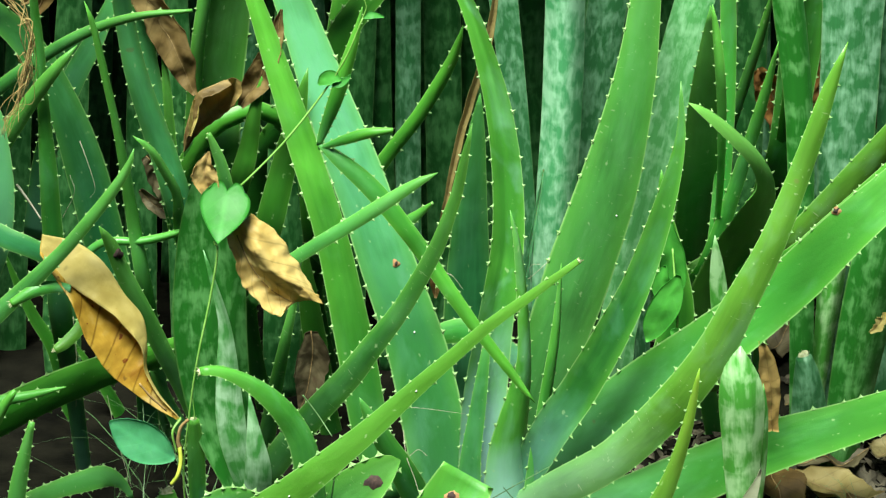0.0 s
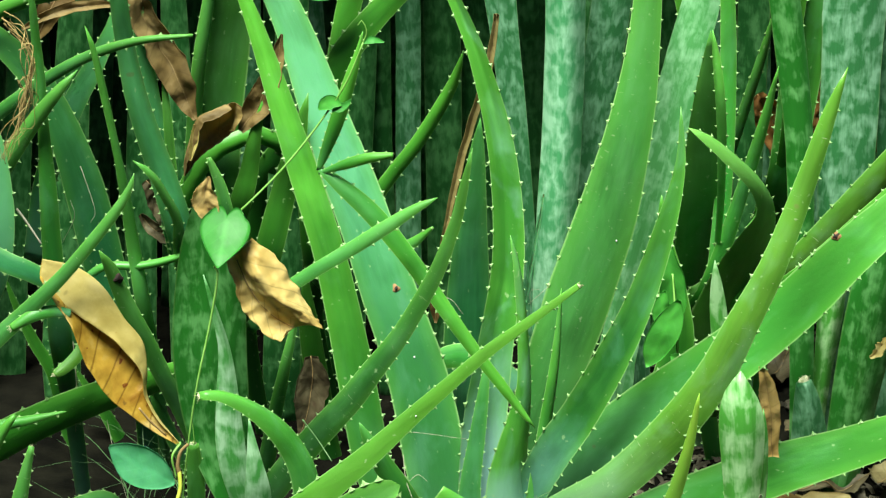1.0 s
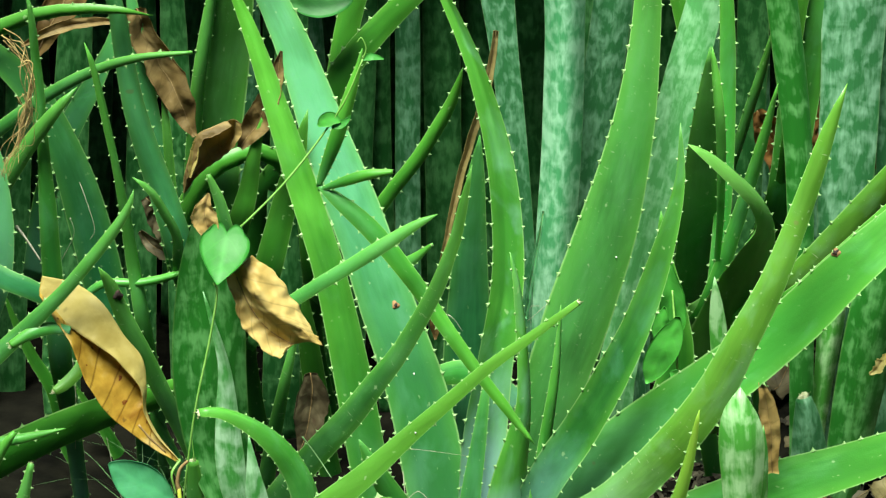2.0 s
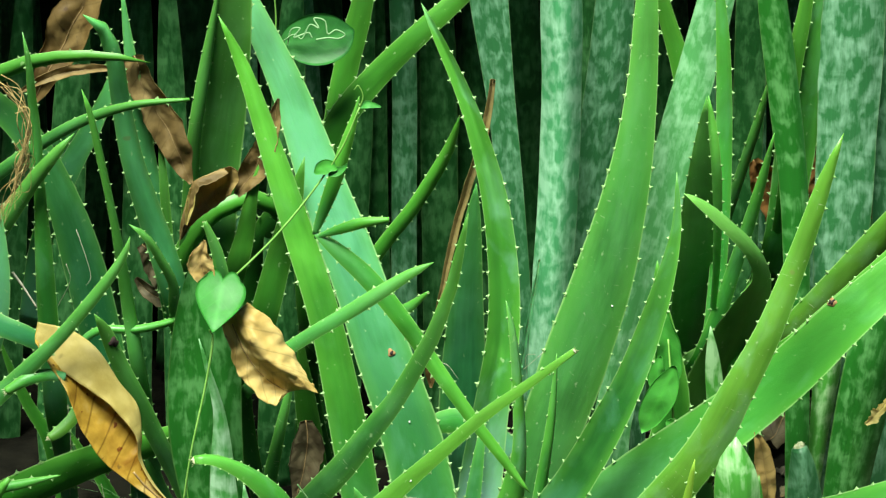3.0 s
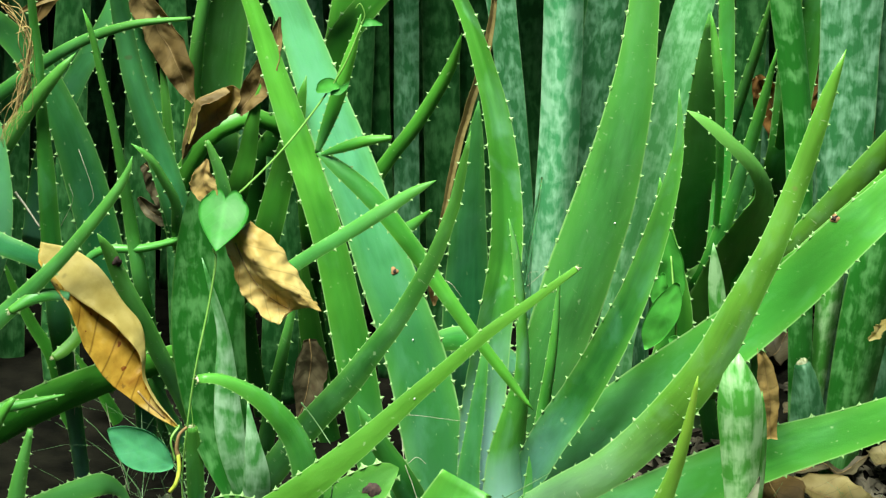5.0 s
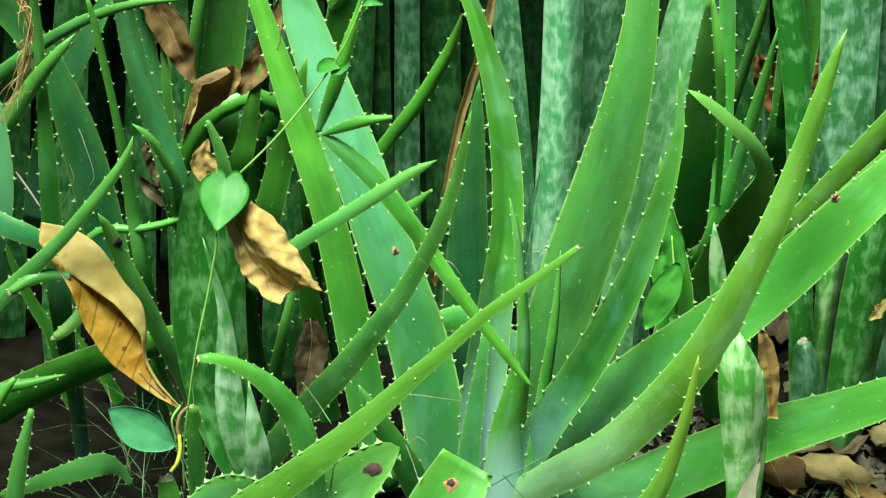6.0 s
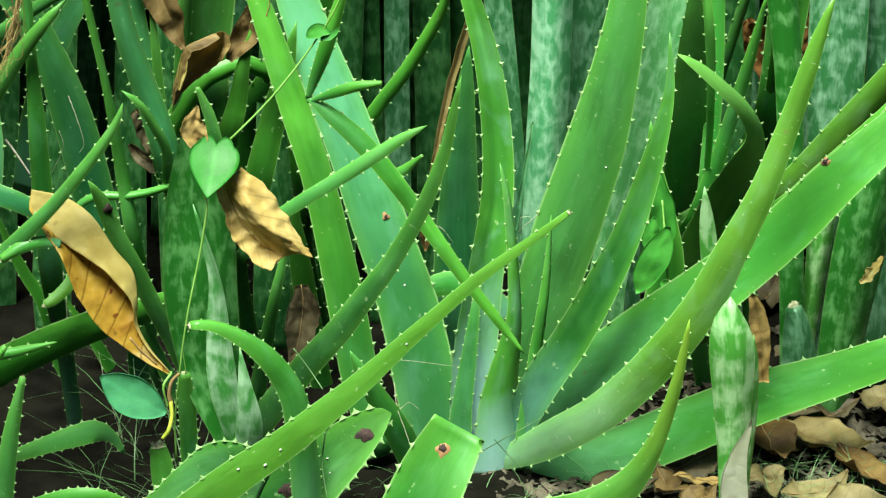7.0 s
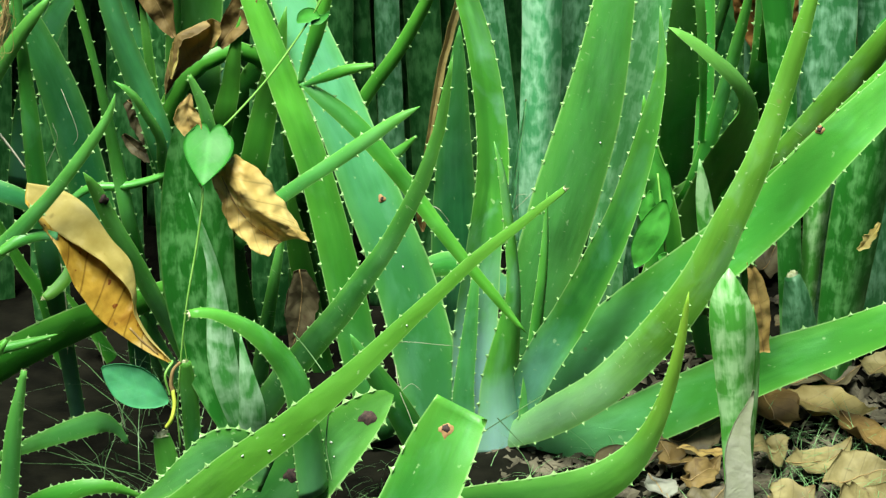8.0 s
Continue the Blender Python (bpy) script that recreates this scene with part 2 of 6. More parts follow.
SNAKE = {
    "pale": snake_material("snake_pale", (0.09, 0.33, 0.135), (0.43, 0.71, 0.48), 0.62),
    "fresh": snake_material("snake_fresh", (0.075, 0.28, 0.04), (0.44, 0.66, 0.36), 0.53, 0.4, (90.0, 44.0), 0.75),
    "moor": snake_material("snake_deep_green", (0.028, 0.165, 0.02), (0.17, 0.42, 0.14), 0.42, 0.36, (110.0, 50.0), 0.8),
    "hoary": snake_material("snake_hoary", (0.075, 0.29, 0.06), (0.48, 0.69, 0.47), 0.66, 0.4, (95.0, 48.0)),
    "mid": snake_material("snake_mottled", (0.036, 0.15, 0.05), (0.22, 0.42, 0.26), 0.48),
    "silver": snake_material("snake_silver", (0.045, 0.185, 0.06), (0.33, 0.57, 0.38), 0.5, 0.4, (105.0, 50.0)),
    "olive": snake_material("snake_olive", (0.1, 0.32, 0.1), (0.33, 0.6, 0.34), 0.5),
    # darker copy for the back rows, thicket shade put into its colour
    "dark": snake_material("snake_dark_for_shade", (0.018, 0.1, 0.02), (0.11, 0.29, 0.1), 0.52),
}
DRY = {
    "tan": dry_material("dry_tan", (0.4, 0.265, 0.075), (0.54, 0.375, 0.12), (0.66, 0.5, 0.2)),
    "pale": dry_material("dry_pale_yellow", (0.46, 0.36, 0.09), (0.6, 0.5, 0.16), (0.7, 0.61, 0.27), 0.42, 0.0),
    "orange": dry_material("dry_orange", (0.3, 0.145, 0.015), (0.57, 0.36, 0.05), (0.74, 0.57, 0.22), 0.42, 0.75, 0.0, 0.85, 36.0),
    "straw": dry_material("dry_straw_brown", (0.19, 0.145, 0.045), (0.33, 0.26, 0.09), (0.45, 0.37, 0.15)),
    "brown": dry_material("dry_brown", (0.1, 0.065, 0.02), (0.22, 0.15, 0.05), (0.38, 0.28, 0.11)),
    "russet": dry_material("dry_russet", (0.15, 0.065, 0.016), (0.33, 0.165, 0.045), (0.47, 0.29, 0.1)),
    "rust": dry_material("dry_rust", (0.085, 0.05, 0.014), (0.165, 0.104, 0.03), (0.27, 0.185, 0.06)),
}
VINE = vine_material("vine_leaf_green", (0.042, 0.235, 0.028), (0.082, 0.345, 0.058))
VINE_MID = vine_material("seedling_green", (0.06, 0.3, 0.035), (0.105, 0.43, 0.06))
VINE_DEEP = vine_material("climber_deep_green", (0.025, 0.14, 0.025), (0.05, 0.24, 0.04))
VINE_BLUE = vine_material("vine_leaf_bluish", (0.06, 0.28, 0.11), (0.11, 0.42, 0.18))
STEM = plain_material("vine_stem", (0.14, 0.34, 0.05), (0.24, 0.46, 0.1), 100, 0.5)
STRAW = plain_material("dry_straw", (0.36, 0.33, 0.22), (0.58, 0.55, 0.42), 150, 0.8)
FIBRE = plain_material("root_fibre", (0.28, 0.19, 0.06), (0.55, 0.42, 0.17), 200, 0.9)
MINE = plain_material("leaf_mine", (0.17, 0.34, 0.14), (0.28, 0.45, 0.22), 300, 0.6)
GRASS = plain_material("grass_green", (0.07, 0.17, 0.05), (0.18, 0.31, 0.13), 60, 0.5)
# near-black: the shade of the plants is put into the soil colour
SOIL = plain_material("soil_shade_dark", (0.003, 0.0031, 0.0021), (0.012, 0.0115, 0.0075), 30, 0.95, 0.9, 0.05)
SCAR = plain_material("scar_brown", (0.012, 0.009, 0.01), (0.07, 0.04, 0.03), 250, 0.8, 0.6)
# near-black so that gaps between the leaves stay as dark as shade
WALL = plain_material("added_wall_dark", (0.012, 0.015, 0.01), (0.024, 0.03, 0.02), 8, 0.9, 0.5, 0.05)
SPECK = plain_material("speck_white", (0.45, 0.46, 0.4), (0.75, 0.75, 0.7), 400, 0.8)
BARK = plain_material("shrub_bark", (0.05, 0.04, 0.03), (0.14, 0.11, 0.08), 60, 0.9, 0.6)
RING = plain_material("scar_ring_orange", (0.25, 0.13, 0.05), (0.38, 0.22, 0.1), 300, 0.7)
RIB = plain_material("dry_midrib", (0.2, 0.13, 0.05), (0.36, 0.25, 0.1), 150, 0.7)
PAPER = dry_material("papery_sheath", (0.3, 0.34, 0.18), (0.47, 0.5, 0.34), (0.62, 0.63, 0.5), 0.7, 0.0)
YELLOW = plain_material("shoot_yellow", (0.35, 0.42, 0.04), (0.5, 0.55, 0.08), 120, 0.5)
DRY["buff"] = dry_material("dry_buff", (0.46, 0.31, 0.08), (0.62, 0.45, 0.14), (0.74, 0.59, 0.23), 0.5, 0.4)
DRY["umber"] = dry_material("dry_umber", (0.06, 0.047, 0.022), (0.125, 0.103, 0.053), (0.23, 0.2, 0.11), 0.55, 0.3)
DRY["dun"] = dry_material("dry_dun", (0.125, 0.106, 0.04), (0.25, 0.21, 0.085), (0.38, 0.33, 0.15), 0.65, 0.3)
DRY["ash"] = dry_material("dry_ash", (0.2, 0.2, 0.15), (0.32, 0.32, 0.26), (0.42, 0.42, 0.35), 0.7, 0.1)
CRUMB = plain_material("crumb_brown", (0.03, 0.026, 0.016), (0.14, 0.122, 0.08), 40, 0.9)


# ---------------------------------------------------------------- builders
def thing(name, at, label, category, group=""):
    ob = new(name)
    ob.location = at
    return tagged(ob, label, category, group)


def part(name, bm, material, parent, label=""):
    """Links a bmesh given in world metres as one mesh under a thing or a part."""
    me = bpy.data.meshes.new(name)
    if parent is not None:
        at = Vector(parent.location)
        up = parent.parent
        while up is not None:
            at = at + Vector(up.location)
            up = up.parent
        bmesh.ops.translate(bm, verts=bm.verts, vec=-at)
    bm.to_mesh(me)
    bm.free()
    for m in material if isinstance(material, (list, tuple)) else (material,):
        me.materials.append(m)
    ob = new(name, me)
    if parent is not None:
        ob.parent = parent
    return tagged(ob, label)


def glide(ps, n):
    """n + 1 places along a smooth curve through the control places ps (each x, y, z, width)."""
    q = [np.array(p, float) for p in ps]
    q = [2 * q[0] - q[1]] + q + [2 * q[-1] - q[-2]]
    seg = [max(1e-6, np.linalg.norm(q[i + 1][:3] - q[i][:3])) for i in range(1, len(q) - 2)]
    total = sum(seg)
    out = []
    for k in range(n + 1):
        d = total * k / n
        i = 0
        while i < len(seg) - 1 and d > seg[i]:
            d -= seg[i]
            i += 1
        t = min(1.0, d / seg[i])
        a, b, c, e = q[i:i + 4]
        p = 0.5 * (2 * b + (c - a) * t + (2 * a - 5 * b + 4 * c - e) * t * t + (3 * b - a - 3 * c + e) * t ** 3)
        p[3] = max(0.0004, min(p[3], 1.15 * max(b[3], c[3])))
        out.append(p)
    return out, total


FRONT = Vector((0.0, -0.93, 0.37))  # the open side of the bed


def frames(path, roll):
    """Tangent, side and face direction at each place of the path; roll in degrees at base and tip."""
    out = []
    n = len(path) - 1
    for k, p in enumerate(path):
        a, b = path[max(0, k - 1)], path[min(n, k + 1)]
        t = Vector(b[:3] - a[:3]).normalized()
        s = t.cross(FRONT).normalized()
        turn = Matrix.Rotation(radians(roll[0] + (roll[1] - roll[0]) * k / n), 3, t)
        s = turn @ s
        out.append((Vector(p[:3]), t, s, s.cross(t), p[3]))
    return out


def fleshy(path_frames, total, front, back, m=8, seed=0, thin_end=False, fold=2.0):
    """A thick leaf: two bowed faces that meet in sharp margins."""
    bm = bmesh.new()
    uvl, rel = bm.loops.layers.uv.new("blade"), bm.loops.layers.uv.new("share")
    rings, coords, shares = [], {}, {}
    n = len(path_frames) - 1
    for k, (p, t, s, f, w) in enumerate(path_frames):
        ring = []
        along = total * k / n
        wob = 1 + 0.03 * noise.noise(Vector((along * 14, seed * 3.1, 0)))
        # a leaf is roundest near its tip
        plump = 0.25 if thin_end and k == n else 1.0 + 0.9 * (k / n) ** 2
        for i in range(2 * m):
            if i <= m:
                u = -1 + 2 * i / m
                h = front * plump * (1 - abs(u) ** fold)
            else:
                u = 1 - 2 * (i - m) / m
                h = -back * plump * (1 - abs(u) ** max(fold, 1.5))
            dent = 0.012 * w * noise.noise(Vector((u * 2 + seed, along * 25, h)))
            v = bm.verts.new(p + s * (u * w * 0.5 * wob) + f * (h * w + dent))
            coords[v], shares[v] = (u * w * 0.5, along), (u, k / n)
            ring.append(v)
        rings.append(ring)
    for a, b in zip(rings, rings[1:]):
        for i in range(2 * m):
            j = (i + 1) % (2 * m)
            bm.faces.new((a[i], a[j], b[j], b[i]))
        for i in (0, m):
            bm.edges.get((a[i], b[i])).smooth = False
    bm.faces.new(rings[0][::-1])
    bm.faces.new(rings[-1])
    for fc in bm.faces:
        fc.smooth = True
        for lp in fc.loops:
            lp[uvl].uv, lp[rel].uv = coords[lp.vert], shares[lp.vert]
    bmesh.ops.recalc_face_normals(bm, faces=bm.faces)
    return bm


def tooth_places(path_frames, total, gap, size, seed):
    """Place, axes and length of each tooth on both margins."""
    rng = random.Random(seed)
    n = len(path_frames) - 1
    for sign in (-1, 1):
        d = gap * rng.uniform(0.3, 1)
        while d < total * 0.97:
            k = min(n - 1, int(d / total * n))
            q = d / total * n - k
            p0, t, s, f, w0 = path_frames[k]
            p1, w1 = path_frames[k + 1][0], path_frames[k + 1][4]
            w = w0 + (w1 - w0) * q
            p = p0.lerp(p1, q) + s * (sign * w * 0.485)
            grow = size * rng.uniform(0.7, 1.25) * (0.55 + 0.45 * min(1, w / 0.04))
            out = (s * sign + t * rng.uniform(0.1, 0.5) + f * rng.uniform(-0.1, 0.15)).normalized()
            yield p, out, t, f, grow
            d += gap * rng.uniform(0.65, 1.35)


def tooth_into(bm, p, out, t, f, grow):
    h = grow * 0.85
    base = [bm.verts.new(p + t * (h * a) + f * (h * 0.38 * b)) for a, b in ((-1, 0), (0, 1), (1, 0), (0, -1))]
    mid = [bm.verts.new(p + out * (grow * 0.45) + t * (h * 0.35 * a) + f * (h * 0.25 * b)) for a, b in ((-1, 0), (0, 1), (1, 0), (0, -1))]
    top = bm.verts.new(p + out * grow)
    for i in range(4):
        j = (i + 1) % 4
        bm.faces.new((base[i], base[j], mid[j], mid[i]))
        bm.faces.new((mid[i], mid[j], top))


def tooth_mesh():
    bm = bmesh.new()
    tooth_into(bm, Vector(), Vector((0, 0, 1)), Vector((1, 0, 0)), Vector((0, 1, 0)), 1.0)
    bmesh.ops.recalc_face_normals(bm, faces=bm.faces)
    me = bpy.data.meshes.new("tooth")
    bm.to_mesh(me)
    bm.free()
    me.materials.append(TOOTH)
    return me


ONE_TOOTH = tooth_mesh()
teeth_left = {}


def teeth(leaf, plant, fr, total, gap, size, seed):
    """The nearer plants' teeth are pieces of their own, up to 300 a plant; the rest are joined, leaf by leaf."""
    places = list(tooth_places(fr, total, gap, size, seed))
    left = teeth_left.setdefault(plant.name, 300)
    if len(places) <= left:
        teeth_left[plant.name] = left - len(places)
        for p, out, t, f, grow in places:
            ob = new("tooth", ONE_TOOTH)
            ob.parent = leaf
            side = out.cross(t).normalized()
            along = side.cross(out).normalized()
            m = Matrix((along, side, out)).transposed().to_4x4()
            ob.matrix_basis = Matrix.Translation(p - plant.location) @ m @ Matrix.Scale(grow, 4)
        return
    bm = bmesh.new()
    for place in places:
        tooth_into(bm, *place)
    bmesh.ops.recalc_face_normals(bm, faces=bm.faces)
    tagged(part("teeth", bm, TOOTH, leaf, "small pale marginal teeth"), kind="stuff")


count = [0]


def aloe_leaf(plant, ps, look_="mid", roll=(0, 0), front=0.10, back=0.14, gap=0.025, size=0.0039, blunt=False, cut=False, scars=(), fold=2.0):
    count[0] += 1
    seed = count[0]
    path, total = glide(ps, 30)
    if not blunt and not cut:
        path[-1][3] = 0.0006
    fr = frames(path, roll)
    leaf = part("leaf", fleshy(fr, total, front, back, 8, seed, cut, fold), ALOE[look_], plant)
    teeth(leaf, plant, fr, total, gap, size, seed)
    if blunt:
        p, t, s, f, w = fr[-1]
        part("withered_tip", stub(p - t * 0.002, t, s, f, w, seed), TIP_BROWN, leaf, "dried pale leaf tip")
    for at, u, r, ringed in scars:
        k = int(at * 30)
        p, t, s, f, w = fr[k]
        if ringed == "speck":
            part("speck", blotch(p + s * (u * w * 0.5) + f * (front * (1 + 0.9 * at * at) * (1 - u * u) * w + 0.0008), t, s, f, r, seed), SPECK, leaf, "small whitish speck")
            continue
        if ringed:
            part("scar_ring", blotch(p + s * (u * w * 0.5) + f * (front * (1 + 0.9 * at * at) * (1 - u * u) * w + 0.0006), t, s, f, r * 1.6, seed + 3), RING, leaf, "orange-brown ring round a scar")
        part("scar", blotch(p + s * (u * w * 0.5) + f * (front * (1 + 0.9 * at * at) * (1 - u * u) * w + 0.0012), t, s, f, r, seed), SCAR, leaf, "brown sunken scar")
    return leaf


def stub(p, t, s, f, w, seed):
    """A shrivelled leaf end: a puckered collar with a fringe of torn fibres."""
    bm = bmesh.new()
    rng = random.Random(seed)
    w = max(1.02 * w, 0.0035)
    fringe = min(1.0, 0.009 / w)
    rows_ = []
    for k in range(3):
        r = w * (0.5 - 0.09 * k)
        rows_.append([bm.verts.new(p + t * (w * 0.16 * k * rng.uniform(0.6, 1.4)) + s * (r * math.cos(a) * rng.uniform(0.8, 1.1)) + f * (r * 0.5 * math.sin(a))) for a in [i * math.tau / 8 for i in range(8)]])
    for a, b in zip(rows_, rows_[1:]):
        for i in range(8):
            bm.faces.new((a[i], a[(i + 1) % 8], b[(i + 1) % 8], b[i]))
    bm.faces.new(rows_[-1])
    bm.faces.new(rows_[0][::-1])
    for i in range(9):
        u = rng.uniform(-0.34, 0.34)
        o = p + t * (w * 0.22) + s * (u * w) + f * (rng.uniform(-0.12, 0.12) * w)
        r = w * fringe * rng.uniform(0.06, 0.13)
        ring = [bm.verts.new(o + s * (r * math.cos(a)) + f * (r * math.sin(a))) for a in (0, 2.1, 4.2)]
        top = bm.verts.new(o + t * (w * fringe * rng.uniform(0.2, 0.6)) + s * (w * (0.5 * u + rng.uniform(-0.12, 0.12))) + f * (w * rng.uniform(-0.15, 0.15)))
        for q in range(3):
            bm.faces.new((ring[q], ring[(q + 1) % 3], top))
    bmesh.ops.recalc_face_normals(bm, faces=bm.faces)
    return bm


def blotch(p, t, s, f, r, seed):
    """A low uneven disc, for scars and worn spots."""
    bm = bmesh.new()
    rim, mid = [], []
    for i in range(14):
        a = i * math.tau / 14
        q = r * (1 + 0.7 * noise.noise(Vector((1.4 * math.cos(a), 1.4 * math.sin(a), seed * 1.7))))
        rim.append(bm.verts.new(p + t * (q * math.cos(a)) + s * (q * 0.8 * math.sin(a)) - f * 0.0012))
        mid.append(bm.verts.new(p + t * (q * 0.7 * math.cos(a)) + s * (q * 0.56 * math.sin(a)) + f * 0.0004))
    for i in range(14):
        j = (i + 1) % 14
        bm.faces.new((rim[i], rim[j], mid[j], mid[i]))
    bm.faces.new(mid)
    for fc in bm.faces:
        fc.smooth = True
    bmesh.ops.recalc_face_normals(bm, faces=bm.faces)
    return bm


def snake_leaf(plant, ps, look_="mid", roll=(0, 0), front=-0.06, back=0.12, blunt=False):
    """A stiff strap leaf, slightly channelled, with a thin margin."""
    count[0] += 1
    path, total = glide(ps, 26)
    if not blunt:
        path[-1][3] = 0.0008
    fr = frames(path, roll)
    leaf = part("leaf", fleshy(fr, total, front, back, 8, count[0]), SNAKE[look_], plant)
    if blunt:
        p, t, s, f, w = fr[-1]
        part("withered_tip", stub(p - t * 0.002, t, s, f, w, count[0]), TIP_BROWN, leaf, "torn pale leaf end")
    return leaf


def sheet(path_frames, total, prof, crumple, seed, m=14, thick=0.0005, lobe=0.0, ragged=0.0):
    """A thin blade with a bent cross-section: prof(u, v) gives the offsets across and towards the open side, in half widths.
    Upper face: first material; lower face: second."""
    bm = bmesh.new()
    uvl = bm.loops.layers.uv.new("blade")
    n = len(path_frames) - 1
    grid, coords = [], {}
    for k, (p, t, s, f, w) in enumerate(path_frames):
        v = k / n
        row = []
        for i in range(m + 1):
            u = -1 + 2 * i / m
            x, z = prof(u, v)
            if ragged:
                x *= 1 + ragged * abs(u) * (noise.noise(Vector((v * 9, seed + (4 if u > 0 else 0), 0))) + 0.6 * noise.noise(Vector((v * 31, seed, u))))
            q = p + s * (x * w * 0.5) + f * (z * w * 0.5) - t * (lobe * w * (1 - v) ** 4 * (1 - (2 * abs(u) - 1) ** 2))
            nz = Vector((q.x * 26 + seed, q.y * 26, q.z * 26))
            ridge = 0.6 - 1.6 * abs(noise.noise(nz * 1.3 + Vector((3, 7, 1))))
            q = q + f * (crumple * (noise.noise(nz) + 0.45 * noise.noise(nz * 2.7) + 0.7 * ridge + 0.3 * noise.noise(nz * 6.5))) + s * (crumple * 0.5 * noise.noise(nz * 1.6 + Vector((9, 0, 0))))
            vert = bm.verts.new(q)
            coords[vert] = (u * w * 0.5, total * v)
            row.append(vert)
        grid.append(row)
    for a, b in zip(grid, grid[1:]):
        for i in range(m):
            bm.faces.new((a[i], a[i + 1], b[i + 1], b[i]))
    bm.normal_update()
    if sum(fc.normal.dot(FRONT) * fc.calc_area() for fc in bm.faces) < 0:
        bmesh.ops.reverse_faces(bm, faces=bm.faces)
        bm.normal_update()
    top = list(bm.faces)
    low = {v: bm.verts.new(v.co - v.normal * thick) for v in list(bm.verts)}
    for v, l in low.items():
        coords[l] = coords[v]
    under = [bm.faces.new([low[v] for v in reversed(fc.verts)]) for fc in top]
    for e in [e for e in bm.edges if e.is_boundary and e.verts[0] in low]:
        a, b = e.verts
        bm.faces.new((a, b, low[b], low[a]))
    for fc in bm.faces:
        fc.smooth = True
        for lp in fc.loops:
            lp[uvl].uv = coords[lp.vert]
    for fc in under:
        fc.material_index = 1
    return bm


def cupped(depth):
    return lambda u, v: (u, depth * (1 - u * u) * -1 + depth)


def blade_thing(name, ps, mats, label, category, prof=cupped(0.2), crumple=0.004, roll=(0, 0), n=30, m=20, ragged=0.12, stalk=None, rib_mat=None, group=""):
    """A single broad leaf as a thing: blade, midrib and, where given, a stalk."""
    count[0] += 1
    ob = thing(name, ps[0][:3], label, category, group)
    path, total = glide(ps, n)
    fr = frames(path, roll)
    bm = sheet(fr, total, prof, crumple, count[0] * 5.3, m, ragged=ragged)
    bm.verts.ensure_lookup_table()
    mid = [bm.verts[k * (m + 1) + m // 2].co + fr[k][3] * 0.0006 for k in range(0, n + 1, max(1, n // 12))]
    thick = min(0.0006, 0.014 * max(p[3] for p in ps))
    part("blade", bm, mats, ob)
    part("midrib", tube(mid, thick, thick * 0.4, 30), rib_mat or RIB, ob)
    if stalk:
        part("stalk", tube(stalk, 0.0011, 0.0009), rib_mat or STRAW, ob)
    return ob


def through_all(q, t):
    """A place on the smooth curve through the places q, t from 0 to 1."""
    d = t * (len(q) - 1)
    i = min(len(q) - 2, int(d))
    d -= i
    a, b, c, e = q[i - 1] if i else 2 * q[0] - q[1], q[i], q[i + 1], q[i + 2] if i + 2 < len(q) else 2 * q[-1] - q[-2]
    return 0.5 * (2 * b + (c - a) * d + (2 * a - 5 * b + 4 * c - e) * d * d + (3 * b - a - 3 * c + e) * d ** 3)


def draped(rows_, crumple, seed, n=56, m=40, thick=0.0005):
    """A thin withered blade: rows of places across it, from its stalk end to its tip; creased and wavy all over."""
    bm = bmesh.new()
    uvl = bm.loops.layers.uv.new("blade")
    cols = [[Vector(p) for p in r] for r in rows_]
    long_ = sum((b[1] - a[1]).length for a, b in zip(cols, cols[1:]))
    grid, coords = [], {}
    for k in range(n + 1):
        v = k / n
        across = [through_all([c[i] for c in cols], v) for i in range(len(cols[0]))]
        wide = sum((b - a).length for a, b in zip(across, across[1:]))
        row = []
        for i in range(m + 1):
            u = i / m
            q = through_all(across, u)
            nz = Vector((q.x * 30 + seed, q.y * 60, q.z * 30))
            edge = abs(2 * u - 1) ** 3 * math.sin(math.pi * v) ** 0.5
            crack = 0.5 - 1.9 * abs(noise.noise(nz * 1.6 + Vector((seed, 2, 5))))
            fine = noise.noise(nz * 3.1) + 0.6 * noise.noise(nz * 6.7)
            q = q + FRONT * (crumple * (0.8 * crack + 0.5 * fine + 0.9 * edge * noise.noise(Vector((v * 17, seed, u * 2)))))
            q = q + Vector((noise.noise(Vector((v * 13, seed, u))), 0, noise.noise(Vector((v * 13, seed + 9, u))))) * (crumple * 0.9 * edge)
            vert = bm.verts.new(q)
            coords[vert] = ((u - 0.5) * wide, long_ * v)
            row.append(vert)
        grid.append(row)
    first = []
    for a, b in zip(grid, grid[1:]):
        for i in range(m):
            fc = bm.faces.new((a[i], a[i + 1], b[i + 1], b[i]))
            if i < m // 3:
                first.append(fc)
    bm.normal_update()
    if sum(fc.normal.dot(FRONT) * fc.calc_area() for fc in first) < 0:
        bmesh.ops.reverse_faces(bm, faces=bm.faces)
        bm.normal_update()
    top = list(bm.faces)
    low = {v: bm.verts.new(v.co - v.normal * thick) for v in list(bm.verts)}
    for v, l in low.items():
        coords[l] = coords[v]
    under = [bm.faces.new([low[v] for v in reversed(fc.verts)]) for fc in top]
    for e in [e for e in bm.edges if e.is_boundary and e.verts[0] in low]:
        a, b = e.verts
        bm.faces.new((a, b, low[b], low[a]))
    for fc in bm.faces:
        fc.smooth = True
        for lp in fc.loops:
            lp[uvl].uv = coords[lp.vert]
    for fc in under:
        fc.material_index = 1
    return bm


